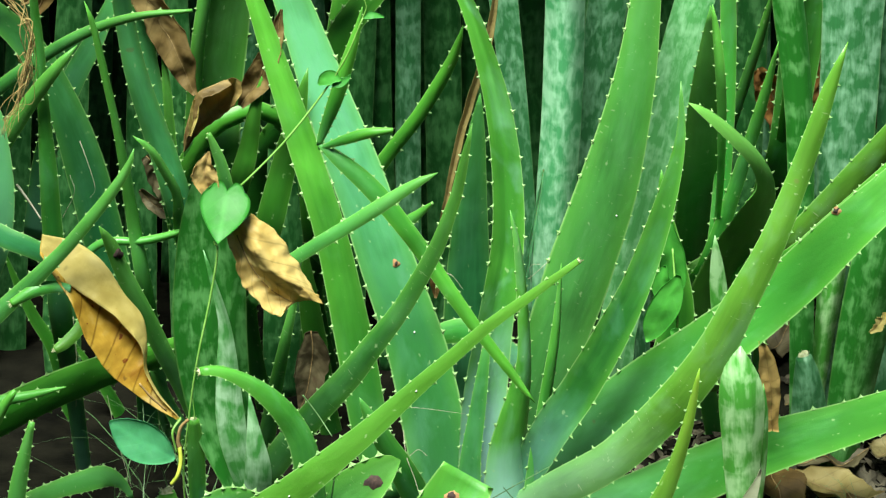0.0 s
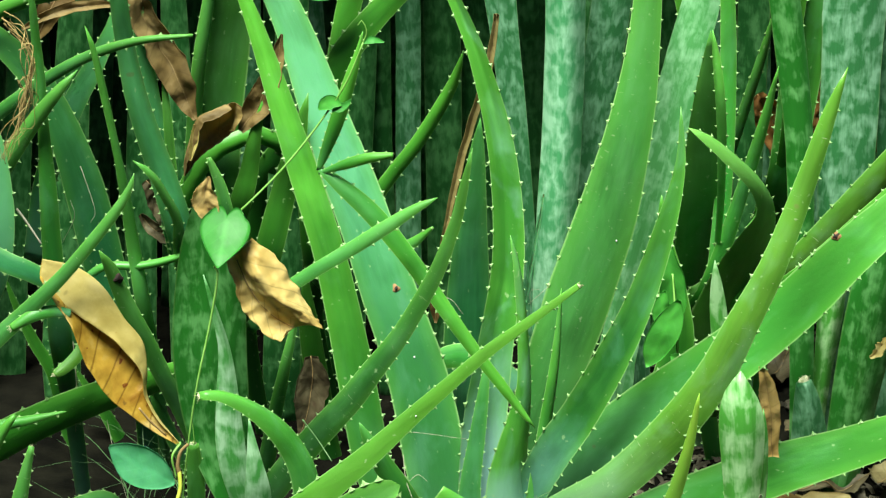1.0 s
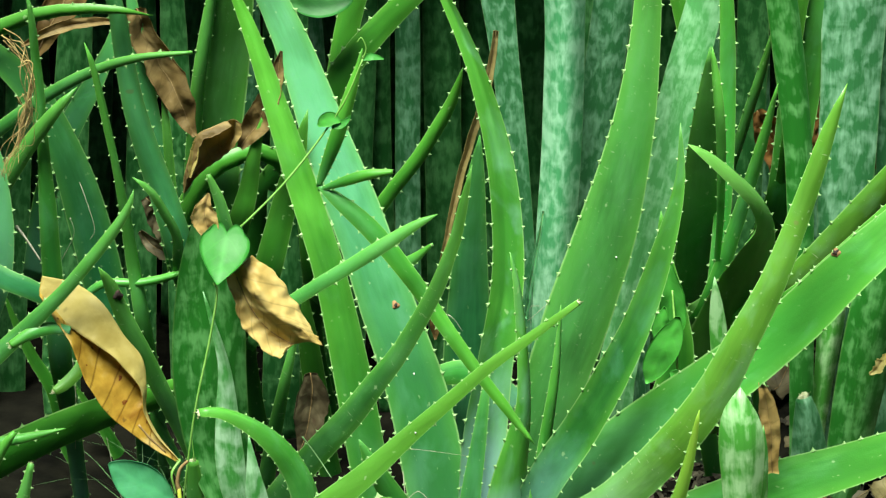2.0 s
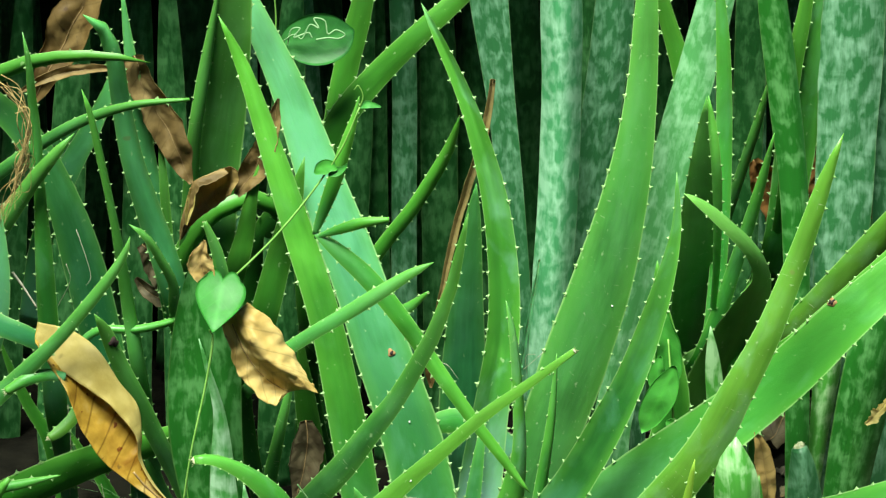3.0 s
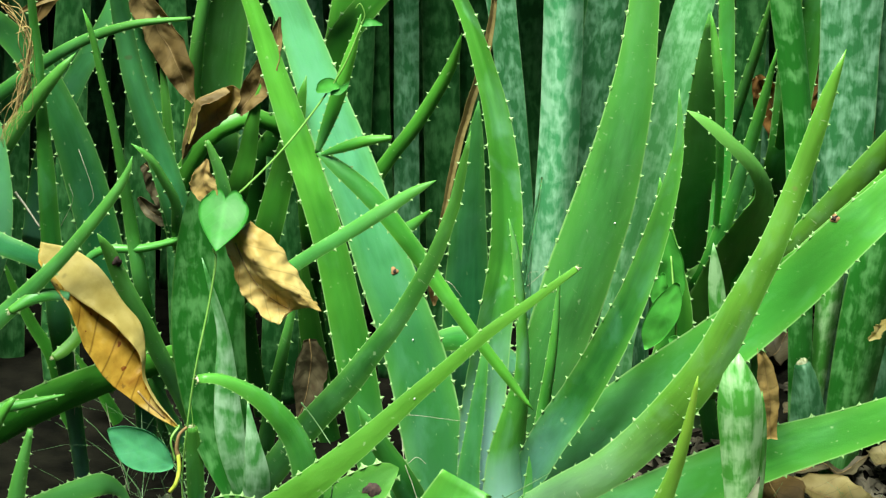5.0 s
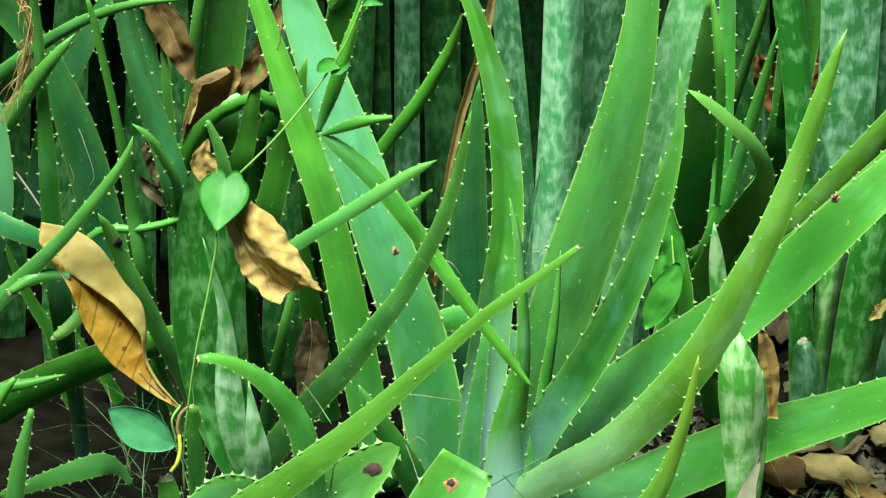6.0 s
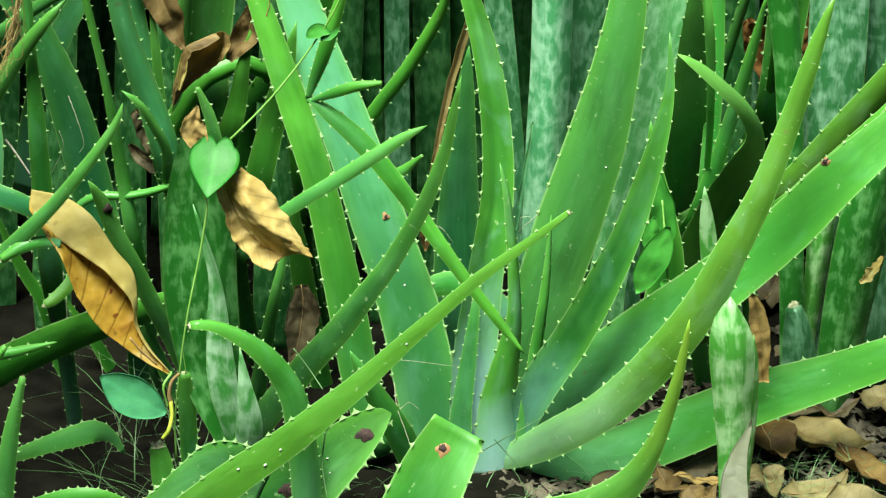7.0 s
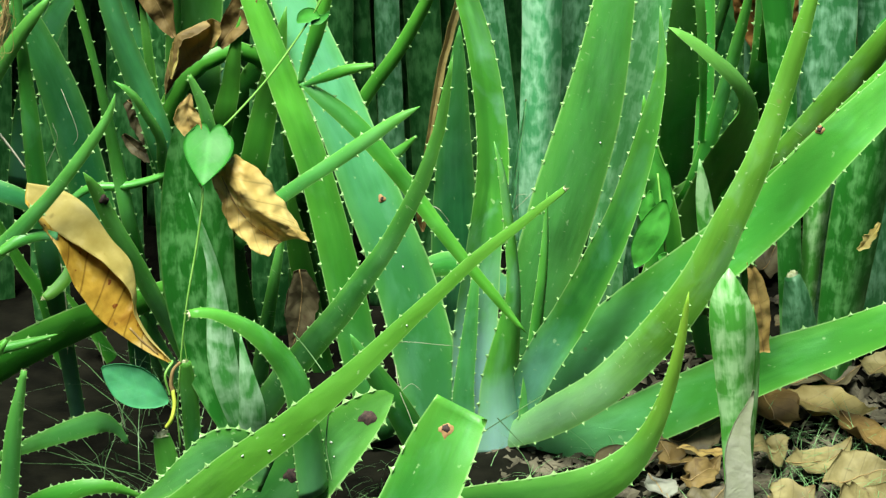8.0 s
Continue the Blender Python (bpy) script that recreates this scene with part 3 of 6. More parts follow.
def draped_thing(rows_, mats, label, crumple, seed, ribbed=True):
    ob = thing("dry_leaf", rows_[-1][0], label, "dry leaf", "dry leaves")
    bm = draped(rows_, crumple, seed)
    bm.verts.ensure_lookup_table()
    mid = [bm.verts[k * 41 + 14].co + FRONT * 0.0006 for k in range(2, 56, 5)]
    part("blade", bm, mats, ob)
    if ribbed:
        part("midrib", tube(mid, 0.0007, 0.0003, 30), RIB, ob)
    else:
        part("stalk", tube(mid[-3:], 0.0011, 0.0009, 12), RIB, ob)
    return ob


def tube(ps, r0, r1, n=24, sides=6):
    """A thin round stem along a smooth curve."""
    path, total = glide([(*p[:3], 0.001) for p in ps], n)
    bm = bmesh.new()
    rings = []
    for k, p in enumerate(path):
        a, b = path[max(0, k - 1)], path[min(n, k + 1)]
        t = Vector(b[:3] - a[:3]).normalized()
        s = t.cross(FRONT).normalized()
        f = s.cross(t)
        r = r0 + (r1 - r0) * k / n
        rings.append([bm.verts.new(Vector(p[:3]) + s * (r * math.cos(i * math.tau / sides)) + f * (r * math.sin(i * math.tau / sides))) for i in range(sides)])
    for a, b in zip(rings, rings[1:]):
        for i in range(sides):
            bm.faces.new((a[i], a[(i + 1) % sides], b[(i + 1) % sides], b[i]))
    bm.faces.new(rings[0][::-1])
    bm.faces.new(rings[-1])
    for fc in bm.faces:
        fc.smooth = True
    bmesh.ops.recalc_face_normals(bm, faces=bm.faces)
    return bm


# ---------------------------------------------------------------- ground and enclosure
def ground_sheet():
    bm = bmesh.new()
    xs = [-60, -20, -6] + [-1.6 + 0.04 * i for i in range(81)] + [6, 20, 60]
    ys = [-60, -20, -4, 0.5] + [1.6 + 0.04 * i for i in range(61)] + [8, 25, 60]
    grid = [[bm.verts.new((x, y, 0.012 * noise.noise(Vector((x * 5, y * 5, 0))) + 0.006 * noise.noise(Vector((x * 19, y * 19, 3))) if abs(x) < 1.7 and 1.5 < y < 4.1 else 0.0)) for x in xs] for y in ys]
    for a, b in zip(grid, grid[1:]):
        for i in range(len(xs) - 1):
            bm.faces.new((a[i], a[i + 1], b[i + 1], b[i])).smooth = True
    return tagged(part("ground", bm, SOIL, None), "bare soil under the plants, coloured darker for their shade", "ground", kind="structure")


def closing_wall(name, at, size, label):
    """A plain added wall with softened edges, from the soil up, blocking low sky."""
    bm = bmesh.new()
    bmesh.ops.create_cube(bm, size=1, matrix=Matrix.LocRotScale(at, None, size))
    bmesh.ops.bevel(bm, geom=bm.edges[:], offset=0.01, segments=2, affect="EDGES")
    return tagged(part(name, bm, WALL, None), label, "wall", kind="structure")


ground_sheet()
# added walls: they close the place and cut the low sky light
closing_wall("wall_north", (0, 4.1, 1.19), (7.0, 0.16, 2.4), "added dark wall closing the place behind the bed")
closing_wall("wall_south", (0, -2.0, 1.19), (7.0, 0.16, 2.4), "added dark wall opposite the bed, blocking low sky")
closing_wall("wall_east", (3.42, 1.05, 1.19), (0.16, 5.9, 2.4), "added dark wall beside the bed, blocking low sky")
closing_wall("wall_west", (-2.4, 1.05, 1.19), (0.16, 5.9, 2.4), "added dark wall beside the bed, blocking low sky")


def span(ps, n=18, roll=(0, 0)):
    path, total = glide(ps, n)
    return frames(path, roll), total


def crease(depth):
    """A blade folded along its midrib, with wavy halves."""
    def prof(u, v):
        return u * 0.92, depth * (abs(u) - 0.35) + 0.12 * math.sin(9 * v + 3 * u) * u
    return prof


def fallen_leaf(x, y, turn, length, width, look_):
    """A dry leaf lying on the soil, its edges curling up."""
    count[0] += 1
    rng = random.Random(count[0])
    a = radians(turn)
    ps = []
    for v, w in ((-0.6, 0.06), (-0.36, 0.6), (-0.08, 1.0), (0.2, 0.88), (0.45, 0.42), (0.66, 0.03)):
        ps.append((x + 1.15 * length * v * math.cos(a), y + 1.15 * length * v * math.sin(a), 0.016 + 0.012 * rng.random() + 0.02 * v * v, width * w))
    ob = thing("fallen_leaf", (x, y, 0), FALLEN[look_], "fallen leaf", "fallen leaves on the soil")
    path, total = glide(ps, 16)
    out = []
    lean = Vector((rng.uniform(-0.35, 0.35), rng.uniform(-0.5, 0.1), 1)).normalized()
    for k, p in enumerate(path):
        b, c = path[max(0, k - 1)], path[min(16, k + 1)]
        t = Vector(c[:3] - b[:3]).normalized()
        s = t.cross(lean).normalized()
        out.append((Vector(p[:3]), t, s, s.cross(t), p[3]))
    bm = sheet(out, total, crease(rng.uniform(0.15, 0.45)), 0.007, count[0] * 3.7, 14, ragged=0.2)
    bm.verts.ensure_lookup_table()
    mid = [bm.verts[k * 15 + 7].co + out[k][3] * 0.0006 for k in range(0, 17, 2)]
    part("blade", bm, (DRY[look_], DRY[look_]), ob)
    part("midrib", tube(mid, 0.0006, 0.0003, 20), RIB, ob)
    return ob


FALLEN = {
    "umber": "dark brown glossy fallen leaf with pale veins on soil", "dun": "dull greenish-tan fallen leaf lying on soil",
    "ash": "whitish torn fallen leaf lying on soil",     "tan": "dry tan fallen leaf with curling edges on soil", "straw": "dry straw-brown fallen leaf with dark veins on soil", "brown": "dull brown fallen leaf lying on dark soil",
    "rust": "rust-brown fallen leaf lying on dark soil", "pale": "pale torn fallen leaf lying on dark soil", "orange": "orange fallen leaf on soil",
}


def grass_patch(area, number, height, seed):
    """Fine arching grass blades, as one tuft of many."""
    rng = random.Random(seed)
    bm = bmesh.new()
    x0, x1, y0, y1 = area
    for _ in range(number):
        x, y = rng.uniform(x0, x1), rng.uniform(y0, y1)
        a, h, w = rng.uniform(0, math.tau), height * rng.uniform(0.5, 1.9), rng.uniform(0.0004, 0.0009)
        out = Vector((math.cos(a), math.sin(a), 0))
        side = Vector((-out.y, out.x, 0))
        prev = None
        for k in range(5):
            q = k / 4
            p = Vector((x, y, 0.0)) + out * (h * 1.1 * q * q) + Vector((0, 0, h * (q - 0.35 * q * q)))
            r = w * (1 - 0.85 * q)
            ring = [bm.verts.new(p + side * r), bm.verts.new(p + out * (r * 0.5)), bm.verts.new(p - side * r)]
            if prev:
                for i in range(3):
                    bm.faces.new((prev[i], prev[(i + 1) % 3], ring[(i + 1) % 3], ring[i]))
            prev = ring
    bmesh.ops.recalc_face_normals(bm, faces=bm.faces)
    return tagged(part("grass", bm, GRASS, None), "sparse fine green grass blades on the soil", "grass", kind="stuff")


def crumbs():
    """Bits of bark, stalk and leaf on the soil."""
    rng = random.Random(12)
    bm = bmesh.new()
    for _ in range(4200):
        x, y = rng.uniform(0.05, 0.62), rng.triangular(2.2, 3.1, 2.3)
        r = rng.uniform(0.001, 0.0045)
        m = Matrix.LocRotScale((x, y, 0.004 + r * 0.4), Euler((rng.uniform(-0.5, 0.5), rng.uniform(-0.5, 0.5), rng.uniform(0, 6))), (r * rng.uniform(1, 4), r * rng.uniform(0.6, 1.4), r * 0.5))
        vs = [bm.verts.new(m @ Vector(c)) for c in ((-1, -1, -1), (1, -0.8, -1), (0.8, 1, -1), (-1, 0.9, -1), (0, 0, 1))]
        bm.faces.new(vs[3::-1])
        for i in range(4):
            bm.faces.new((vs[i], vs[(i + 1) % 4], vs[4]))
    bmesh.ops.recalc_face_normals(bm, faces=bm.faces)
    return tagged(part("litter", bm, CRUMB, None), "crumbs of bark and dead leaf on soil", "litter", kind="stuff")


def shrub(at, stems, box, number, label, seed):
    """Unseen added tall shrub: bare stems and a dense crown to shade the bed."""
    rng = random.Random(seed)
    ob = thing("shrub", at, label, "shrub")
    for ps in stems:
        part("stem", tube(ps, 0.03, 0.012, 16, 8), BARK, ob)
    bm = bmesh.new()
    x0, x1, y0, y1, z0, z1 = box
    for _ in range(number):
        u, v, w = (rng.uniform(-1, 1) for _ in range(3))
        round_ = 1 + 0.25 * noise.noise(Vector((u * 2 + seed, v * 2, w * 2)))
        if u ** 4 + v ** 4 + w ** 4 > round_:
            continue
        p = Vector(((x0 + x1 + u * (x1 - x0)) / 2, (y0 + y1 + v * (y1 - y0)) / 2, (z0 + z1 + w * (z1 - z0)) / 2))
        m = Matrix.LocRotScale(p, Euler((rng.uniform(-0.7, 0.7), rng.uniform(-0.7, 0.7), rng.uniform(0, 6.3))), (rng.uniform(0.05, 0.09), rng.uniform(0.025, 0.045), 0.012))
        c = [bm.verts.new(m @ Vector(q)) for q in ((-1, 0, 0), (-0.3, -1, -0.4), (0.6, -0.7, -0.4), (1, 0, -0.8), (0.6, 0.7, -0.4), (-0.3, 1, -0.4), (0.1, 0, 0.6))]
        for i in range(6):
            bm.faces.new((c[i], c[(i + 1) % 6], c[6]))
    tagged(part("foliage", bm, GRASS, ob), kind="stuff")
    return ob


def shade_shrubs():
    # added foliage out of view, placed to darken the back and left
    shrub((1.7, 3.7, 0), [[(1.7, 3.7, 0), (1.6, 3.65, 0.8), (1.3, 3.5, 1.5), (0.2, 3.3, 1.7)], [(1.65, 3.7, 0.3), (1.8, 3.6, 1.1), (1.7, 3.2, 1.6), (1.2, 2.8, 1.7)]], (-0.05, 2.2, 2.56, 4.0, 1.05, 1.9), 3000, "tall unseen green shrub added to shade the bed from above", 5)
    shrub((-1.7, 3.7, 0), [[(-1.7, 3.7, 0), (-1.6, 3.65, 0.8), (-1.3, 3.5, 1.5), (-0.2, 3.3, 1.7)], [(-1.65, 3.7, 0.3), (-1.8, 3.6, 1.1), (-1.7, 3.2, 1.6), (-1.2, 2.8, 1.7)]], (-2.2, 0.05, 2.52, 4.0, 1.05, 1.9), 3400, "tall unseen green shrub added to shade the bed from above", 6)
    shrub((0.9, 3.5, 0), [[(0.9, 3.5, 0), (0.85, 3.4, 0.5), (0.5, 3.2, 0.9), (0.1, 3.1, 1.0)], [(0.9, 3.5, 0), (0.7, 3.5, 0.6), (0.0, 3.4, 0.95), (-0.6, 3.2, 1.0)]], (-0.95, 0.85, 2.69, 3.9, 0.7, 1.2), 1900, "low unseen green shrub added to shade the back leaves", 8)
    shrub((-1.8, 1.6, 0), [[(-1.8, 1.6, 0), (-1.75, 1.6, 1.0), (-1.4, 1.6, 1.9), (-0.5, 1.55, 2.2)]], (-1.9, -0.78, 0.7, 2.0, 1.95, 2.5), 330, "open unseen shrub added to shade the left of the bed", 7)


# ---------------------------------------------------------------- plants: places along each leaf, with its width there
main = thing("aloe_plant", (0.029, 2.509, 0), "large green aloe rosette with toothed upright and spreading leaves", "aloe", "aloe plants in the bed")
aloe_leaf(main, [(0.076, 2.563, 0.004, 0.0405), (0.098, 2.573, 0.117, 0.0641), (0.133, 2.593, 0.227, 0.0738), (0.166, 2.613, 0.328, 0.0654), (0.189, 2.633, 0.423, 0.0471), (0.2, 2.653, 0.504, 0.0335), (0.204, 2.673, 0.589, 0.0244), (0.206, 2.693, 0.687, 0.0028)], "pure", front=0.05, back=0.1, scars=[(0.45, 0.5, 0.0009, 'speck'), (0.3, -0.4, 0.001, 'speck')], roll=(26, 18))
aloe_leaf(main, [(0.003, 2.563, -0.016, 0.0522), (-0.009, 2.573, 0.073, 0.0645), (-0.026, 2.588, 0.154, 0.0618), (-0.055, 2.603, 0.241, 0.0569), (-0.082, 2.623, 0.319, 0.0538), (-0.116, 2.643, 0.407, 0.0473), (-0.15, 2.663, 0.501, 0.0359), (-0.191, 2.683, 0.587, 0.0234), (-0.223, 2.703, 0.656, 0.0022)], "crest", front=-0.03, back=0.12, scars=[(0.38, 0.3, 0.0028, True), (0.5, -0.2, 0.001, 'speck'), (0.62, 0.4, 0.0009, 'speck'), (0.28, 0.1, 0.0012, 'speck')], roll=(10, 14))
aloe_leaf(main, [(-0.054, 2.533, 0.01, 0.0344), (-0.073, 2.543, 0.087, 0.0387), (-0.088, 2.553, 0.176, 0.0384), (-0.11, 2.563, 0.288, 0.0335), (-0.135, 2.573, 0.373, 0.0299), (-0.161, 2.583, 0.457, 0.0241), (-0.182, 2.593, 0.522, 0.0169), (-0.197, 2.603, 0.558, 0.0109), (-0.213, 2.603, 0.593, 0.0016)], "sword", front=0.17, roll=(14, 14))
aloe_leaf(main, [(0.035, 2.543, 0.008, 0.0403), (0.041, 2.548, 0.11, 0.0455), (0.053, 2.553, 0.207, 0.036), (0.064, 2.563, 0.282, 0.0324), (0.063, 2.573, 0.349, 0.03), (0.054, 2.583, 0.416, 0.0254), (0.037, 2.593, 0.479, 0.0187), (0.022, 2.603, 0.519, 0.0148), (-0.002, 2.613, 0.57, 0.0093), (-0.018, 2.623, 0.601, 0.0016)], "crown", roll=(12, -8), front=-0.26, back=0.36, fold=1.12)
aloe_leaf(main, [(0.02412, 2.536, -0.001019, 0.02642), (0.02631, 2.537, 0.03372, 0.02402), (0.02848, 2.538, 0.065, 0.02051), (0.03511, 2.54, 0.1144, 0.01586), (0.04112, 2.543, 0.1627, 0.01014), (0.04657, 2.548, 0.2035, 0.002244)], "waxy", front=0.03, back=0.1, gap=0.012, size=0.003)
aloe_leaf(main, [(0.06218, 2.515, -0.002305, 0.05248), (0.06246, 2.515, 0.03276, 0.04997), (0.06379, 2.515, 0.07629, 0.04403), (0.06965, 2.515, 0.1137, 0.03482), (0.07446, 2.515, 0.1385, 0.02799), (0.07966, 2.515, 0.1753, 0.01783), (0.07858, 2.515, 0.2239, 0.01439), (0.07236, 2.516, 0.2951, 0.009867), (0.0649, 2.517, 0.3341, 0.0012)], "crown", roll=(25, 40), front=0.2)
aloe_leaf(main, [(0.0878, 2.513, -0.015, 0.0204), (0.09, 2.513, 0.039, 0.0227), (0.1, 2.513, 0.127, 0.0174), (0.11, 2.513, 0.206, 0.0122), (0.115, 2.513, 0.281, 0.0022)], "lime", roll=(40, 40), front=0.2)
aloe_leaf(main, [(0.0687, 2.533, 0.0134, 0.0332), (0.1056, 2.4835, 0.1152, 0.0411), (0.1307, 2.4683, 0.1633, 0.0395), (0.1591, 2.4511, 0.2279, 0.0352), (0.184, 2.443, 0.2899, 0.0289), (0.2064, 2.443, 0.3645, 0.0212), (0.221, 2.4529, 0.4289, 0.01), (0.2206, 2.463, 0.4837, 0.0012)], "dusk", roll=(-30, -12), front=-0.06)
aloe_leaf(main, [(0.069, 2.533, 0.004, 0.0401), (0.127, 2.503, 0.088, 0.0561), (0.191, 2.483, 0.153, 0.0619), (0.265, 2.473, 0.216, 0.0579), (0.332, 2.463, 0.28, 0.0507), (0.382, 2.453, 0.34, 0.0458), (0.432, 2.453, 0.39, 0.0392), (0.501, 2.453, 0.461, 0.022), (0.549, 2.453, 0.511, 0.0021)], "lime", front=-0.02, roll=(-10, -16), scars=[(0.67, -0.9, 0.0035, True)])
aloe_leaf(main, [(0.0577, 2.523, 0.007, 0.0143), (0.076, 2.5079, 0.0212, 0.0255), (0.1123, 2.4761, 0.0544, 0.0369), (0.1638, 2.4301, 0.1101, 0.0382), (0.2114, 2.4043, 0.173, 0.0386), (0.251, 2.3881, 0.2379, 0.037), (0.2743, 2.383, 0.2923, 0.0314), (0.3002, 2.3842, 0.3483, 0.026), (0.3177, 2.3915, 0.3939, 0.0222), (0.3347, 2.3987, 0.4441, 0.0191), (0.3517, 2.4085, 0.4977, 0.0128), (0.366, 2.413, 0.5381, 0.0012)], "olive", front=0.12, roll=(-22, 8))
aloe_leaf(main, [(0.071, 2.513, -0.005, 0.0428), (0.156, 2.493, 0.021, 0.0508), (0.24, 2.483, 0.061, 0.0549), (0.323, 2.483, 0.098, 0.0512), (0.395, 2.483, 0.122, 0.0433), (0.46, 2.473, 0.152, 0.0364), (0.536, 2.473, 0.185, 0.0197), (0.584, 2.473, 0.207, 0.0022)], "lime", front=0.02, roll=(0, -6))
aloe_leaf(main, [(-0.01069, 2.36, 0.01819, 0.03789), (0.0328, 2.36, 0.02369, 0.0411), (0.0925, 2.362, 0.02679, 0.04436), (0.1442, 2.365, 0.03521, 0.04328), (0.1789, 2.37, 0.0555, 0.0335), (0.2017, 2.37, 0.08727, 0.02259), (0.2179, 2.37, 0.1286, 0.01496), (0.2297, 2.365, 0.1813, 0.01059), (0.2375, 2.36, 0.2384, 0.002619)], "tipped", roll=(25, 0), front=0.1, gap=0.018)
aloe_leaf(main, [(-0.0819, 2.166, -0.015, 0.0499), (-0.073, 2.173, 0.034, 0.0554), (-0.022, 2.213, 0.107, 0.0647), (0.001, 2.233, 0.147, 0.0618), (0.023, 2.253, 0.182, 0.0508)], "mid", front=-0.06, back=0.16, cut=True, size=0.005, scars=[(0.93, -0.15, 0.005, True)])
aloe_leaf(main, [(0.007, 2.503, -0.026, 0.0228), (-0.017, 2.483, 0.024, 0.0293), (-0.04, 2.463, 0.082, 0.0266), (-0.066, 2.453, 0.134, 0.0165), (-0.081, 2.453, 0.165, 0.0022)], "mid")
aloe_leaf(main, [(0.02263, 2.72, -0.03794, 0.05137), (0.02292, 2.71, 0.04758, 0.0567), (0.02601, 2.7, 0.1825, 0.04966), (0.02909, 2.69, 0.2813, 0.03491), (0.03401, 2.69, 0.3522, 0.01845), (0.03783, 2.69, 0.3948, 0.00172)], "blue", front=0.02, roll=(20, 20))
aloe_leaf(main, [(0.08, 2.663, 0.108, 0.0236), (0.039, 2.663, 0.139, 0.0259), (0.004, 2.673, 0.137, 0.0236), (-0.038, 2.673, 0.116, 0.003)], "mid")
front = thing("aloe_plant", (-0.219, 2.372, 0), "aloe with long leaves leaning over from the front", "aloe", "aloe plants in the bed")
aloe_leaf(front, [(-0.3612, 2.1884, -0.0145, 0.0418), (-0.3494, 2.1929, 0.029, 0.0447), (-0.2462, 2.2322, 0.0869, 0.0409), (-0.186, 2.2502, 0.1297, 0.0358), (-0.1414, 2.2681, 0.1542, 0.0318), (-0.1165, 2.2793, 0.1692, 0.0293), (-0.0946, 2.2895, 0.1841, 0.0257), (-0.069, 2.3013, 0.2012, 0.0227), (-0.032, 2.3198, 0.2295, 0.0176), (0.0083, 2.3384, 0.2596, 0.014), (0.0435, 2.3522, 0.2863, 0.0119), (0.0783, 2.3628, 0.3083, 0.0099), (0.1016, 2.3686, 0.3244, 0.0078), (0.1258, 2.373, 0.3416, 0.0057)], "moss", roll=(20, 14), front=0.04, back=0.25, blunt=True, scars=[(0.44, 0.35, 0.0016, 'speck'), (0.47, 0.1, 0.0011, 'speck'), (0.4, -0.3, 0.0012, 'speck'), (0.72, 0.2, 0.0009, 'speck')])
aloe_leaf(front, [(-0.1975, 2.363, -0.009434, 0.06728), (-0.1515, 2.373, 0.03479, 0.07142), (-0.1102, 2.383, 0.07208, 0.06157), (-0.07775, 2.393, 0.09899, 0.04644), (-0.05345, 2.4, 0.1172, 0.02591), (-0.04051, 2.403, 0.1223, 0.004321)], "pure", front=-0.03, scars=[(0.42, -0.2, 0.009, False), (0.86, 0.2, 0.009, False), (0.62, -0.35, 0.0014, 'speck'), (0.66, -0.1, 0.0012, 'speck'), (0.6, 0.3, 0.001, 'speck')], gap=0.016, size=0.006)
aloe_leaf(front, [(-0.2049, 2.4779, -0.0146, 0.0294), (-0.1919, 2.4679, 0.0467, 0.029), (-0.1557, 2.4429, 0.1117, 0.028), (-0.1257, 2.427, 0.1574, 0.0271), (-0.0876, 2.4077, 0.2097, 0.0256), (-0.0656, 2.395, 0.2457, 0.0228), (-0.0377, 2.3801, 0.2907, 0.0188), (-0.0062, 2.3643, 0.3563, 0.016), (0.0051, 2.3588, 0.3894, 0.0138), (0.0117, 2.3558, 0.4092, 0.0122), (0.0192, 2.3494, 0.4484, 0.0091), (0.0261, 2.343, 0.485, 0.0012)], "pure", roll=(-2, -30), front=0.12, gap=0.02)
aloe_leaf(front, [(-0.1205, 2.36, 0.04239, 0.03551), (-0.1231, 2.355, 0.09561, 0.03518), (-0.1283, 2.35, 0.1514, 0.03273), (-0.1385, 2.345, 0.1848, 0.02937), (-0.1561, 2.335, 0.2155, 0.02497), (-0.1798, 2.325, 0.2402, 0.0186), (-0.2044, 2.315, 0.2561, 0.01335), (-0.2208, 2.31, 0.2578, 0.01076)], "lime", roll=(38, 45), front=0.2, blunt=True, gap=0.012, size=0.003)
side = thing("aloe_plant", (-0.318, 2.583, 0), "crowded young aloe with narrow curving leaves", "aloe", "aloe plants in the bed")
aloe_leaf(side, [(-0.1838, 2.433, 0.2709, 0.0128), (-0.15, 2.4178, 0.3148, 0.0127), (-0.1229, 2.4097, 0.338, 0.0131), (-0.0855, 2.4018, 0.3648, 0.0136), (-0.056, 2.3954, 0.3868, 0.0135), (-0.0253, 2.393, 0.4082, 0.0093), (-0.0046, 2.393, 0.4193, 0.0012)], "pure", roll=(-10, -10), front=0.15)
aloe_leaf(side, [(-0.084, 2.673, 0.212, 0.0175), (-0.049, 2.663, 0.255, 0.015), (-0.028, 2.653, 0.275, 0.0104), (-0.01, 2.643, 0.294, 0.0029)], "lime", blunt=True)
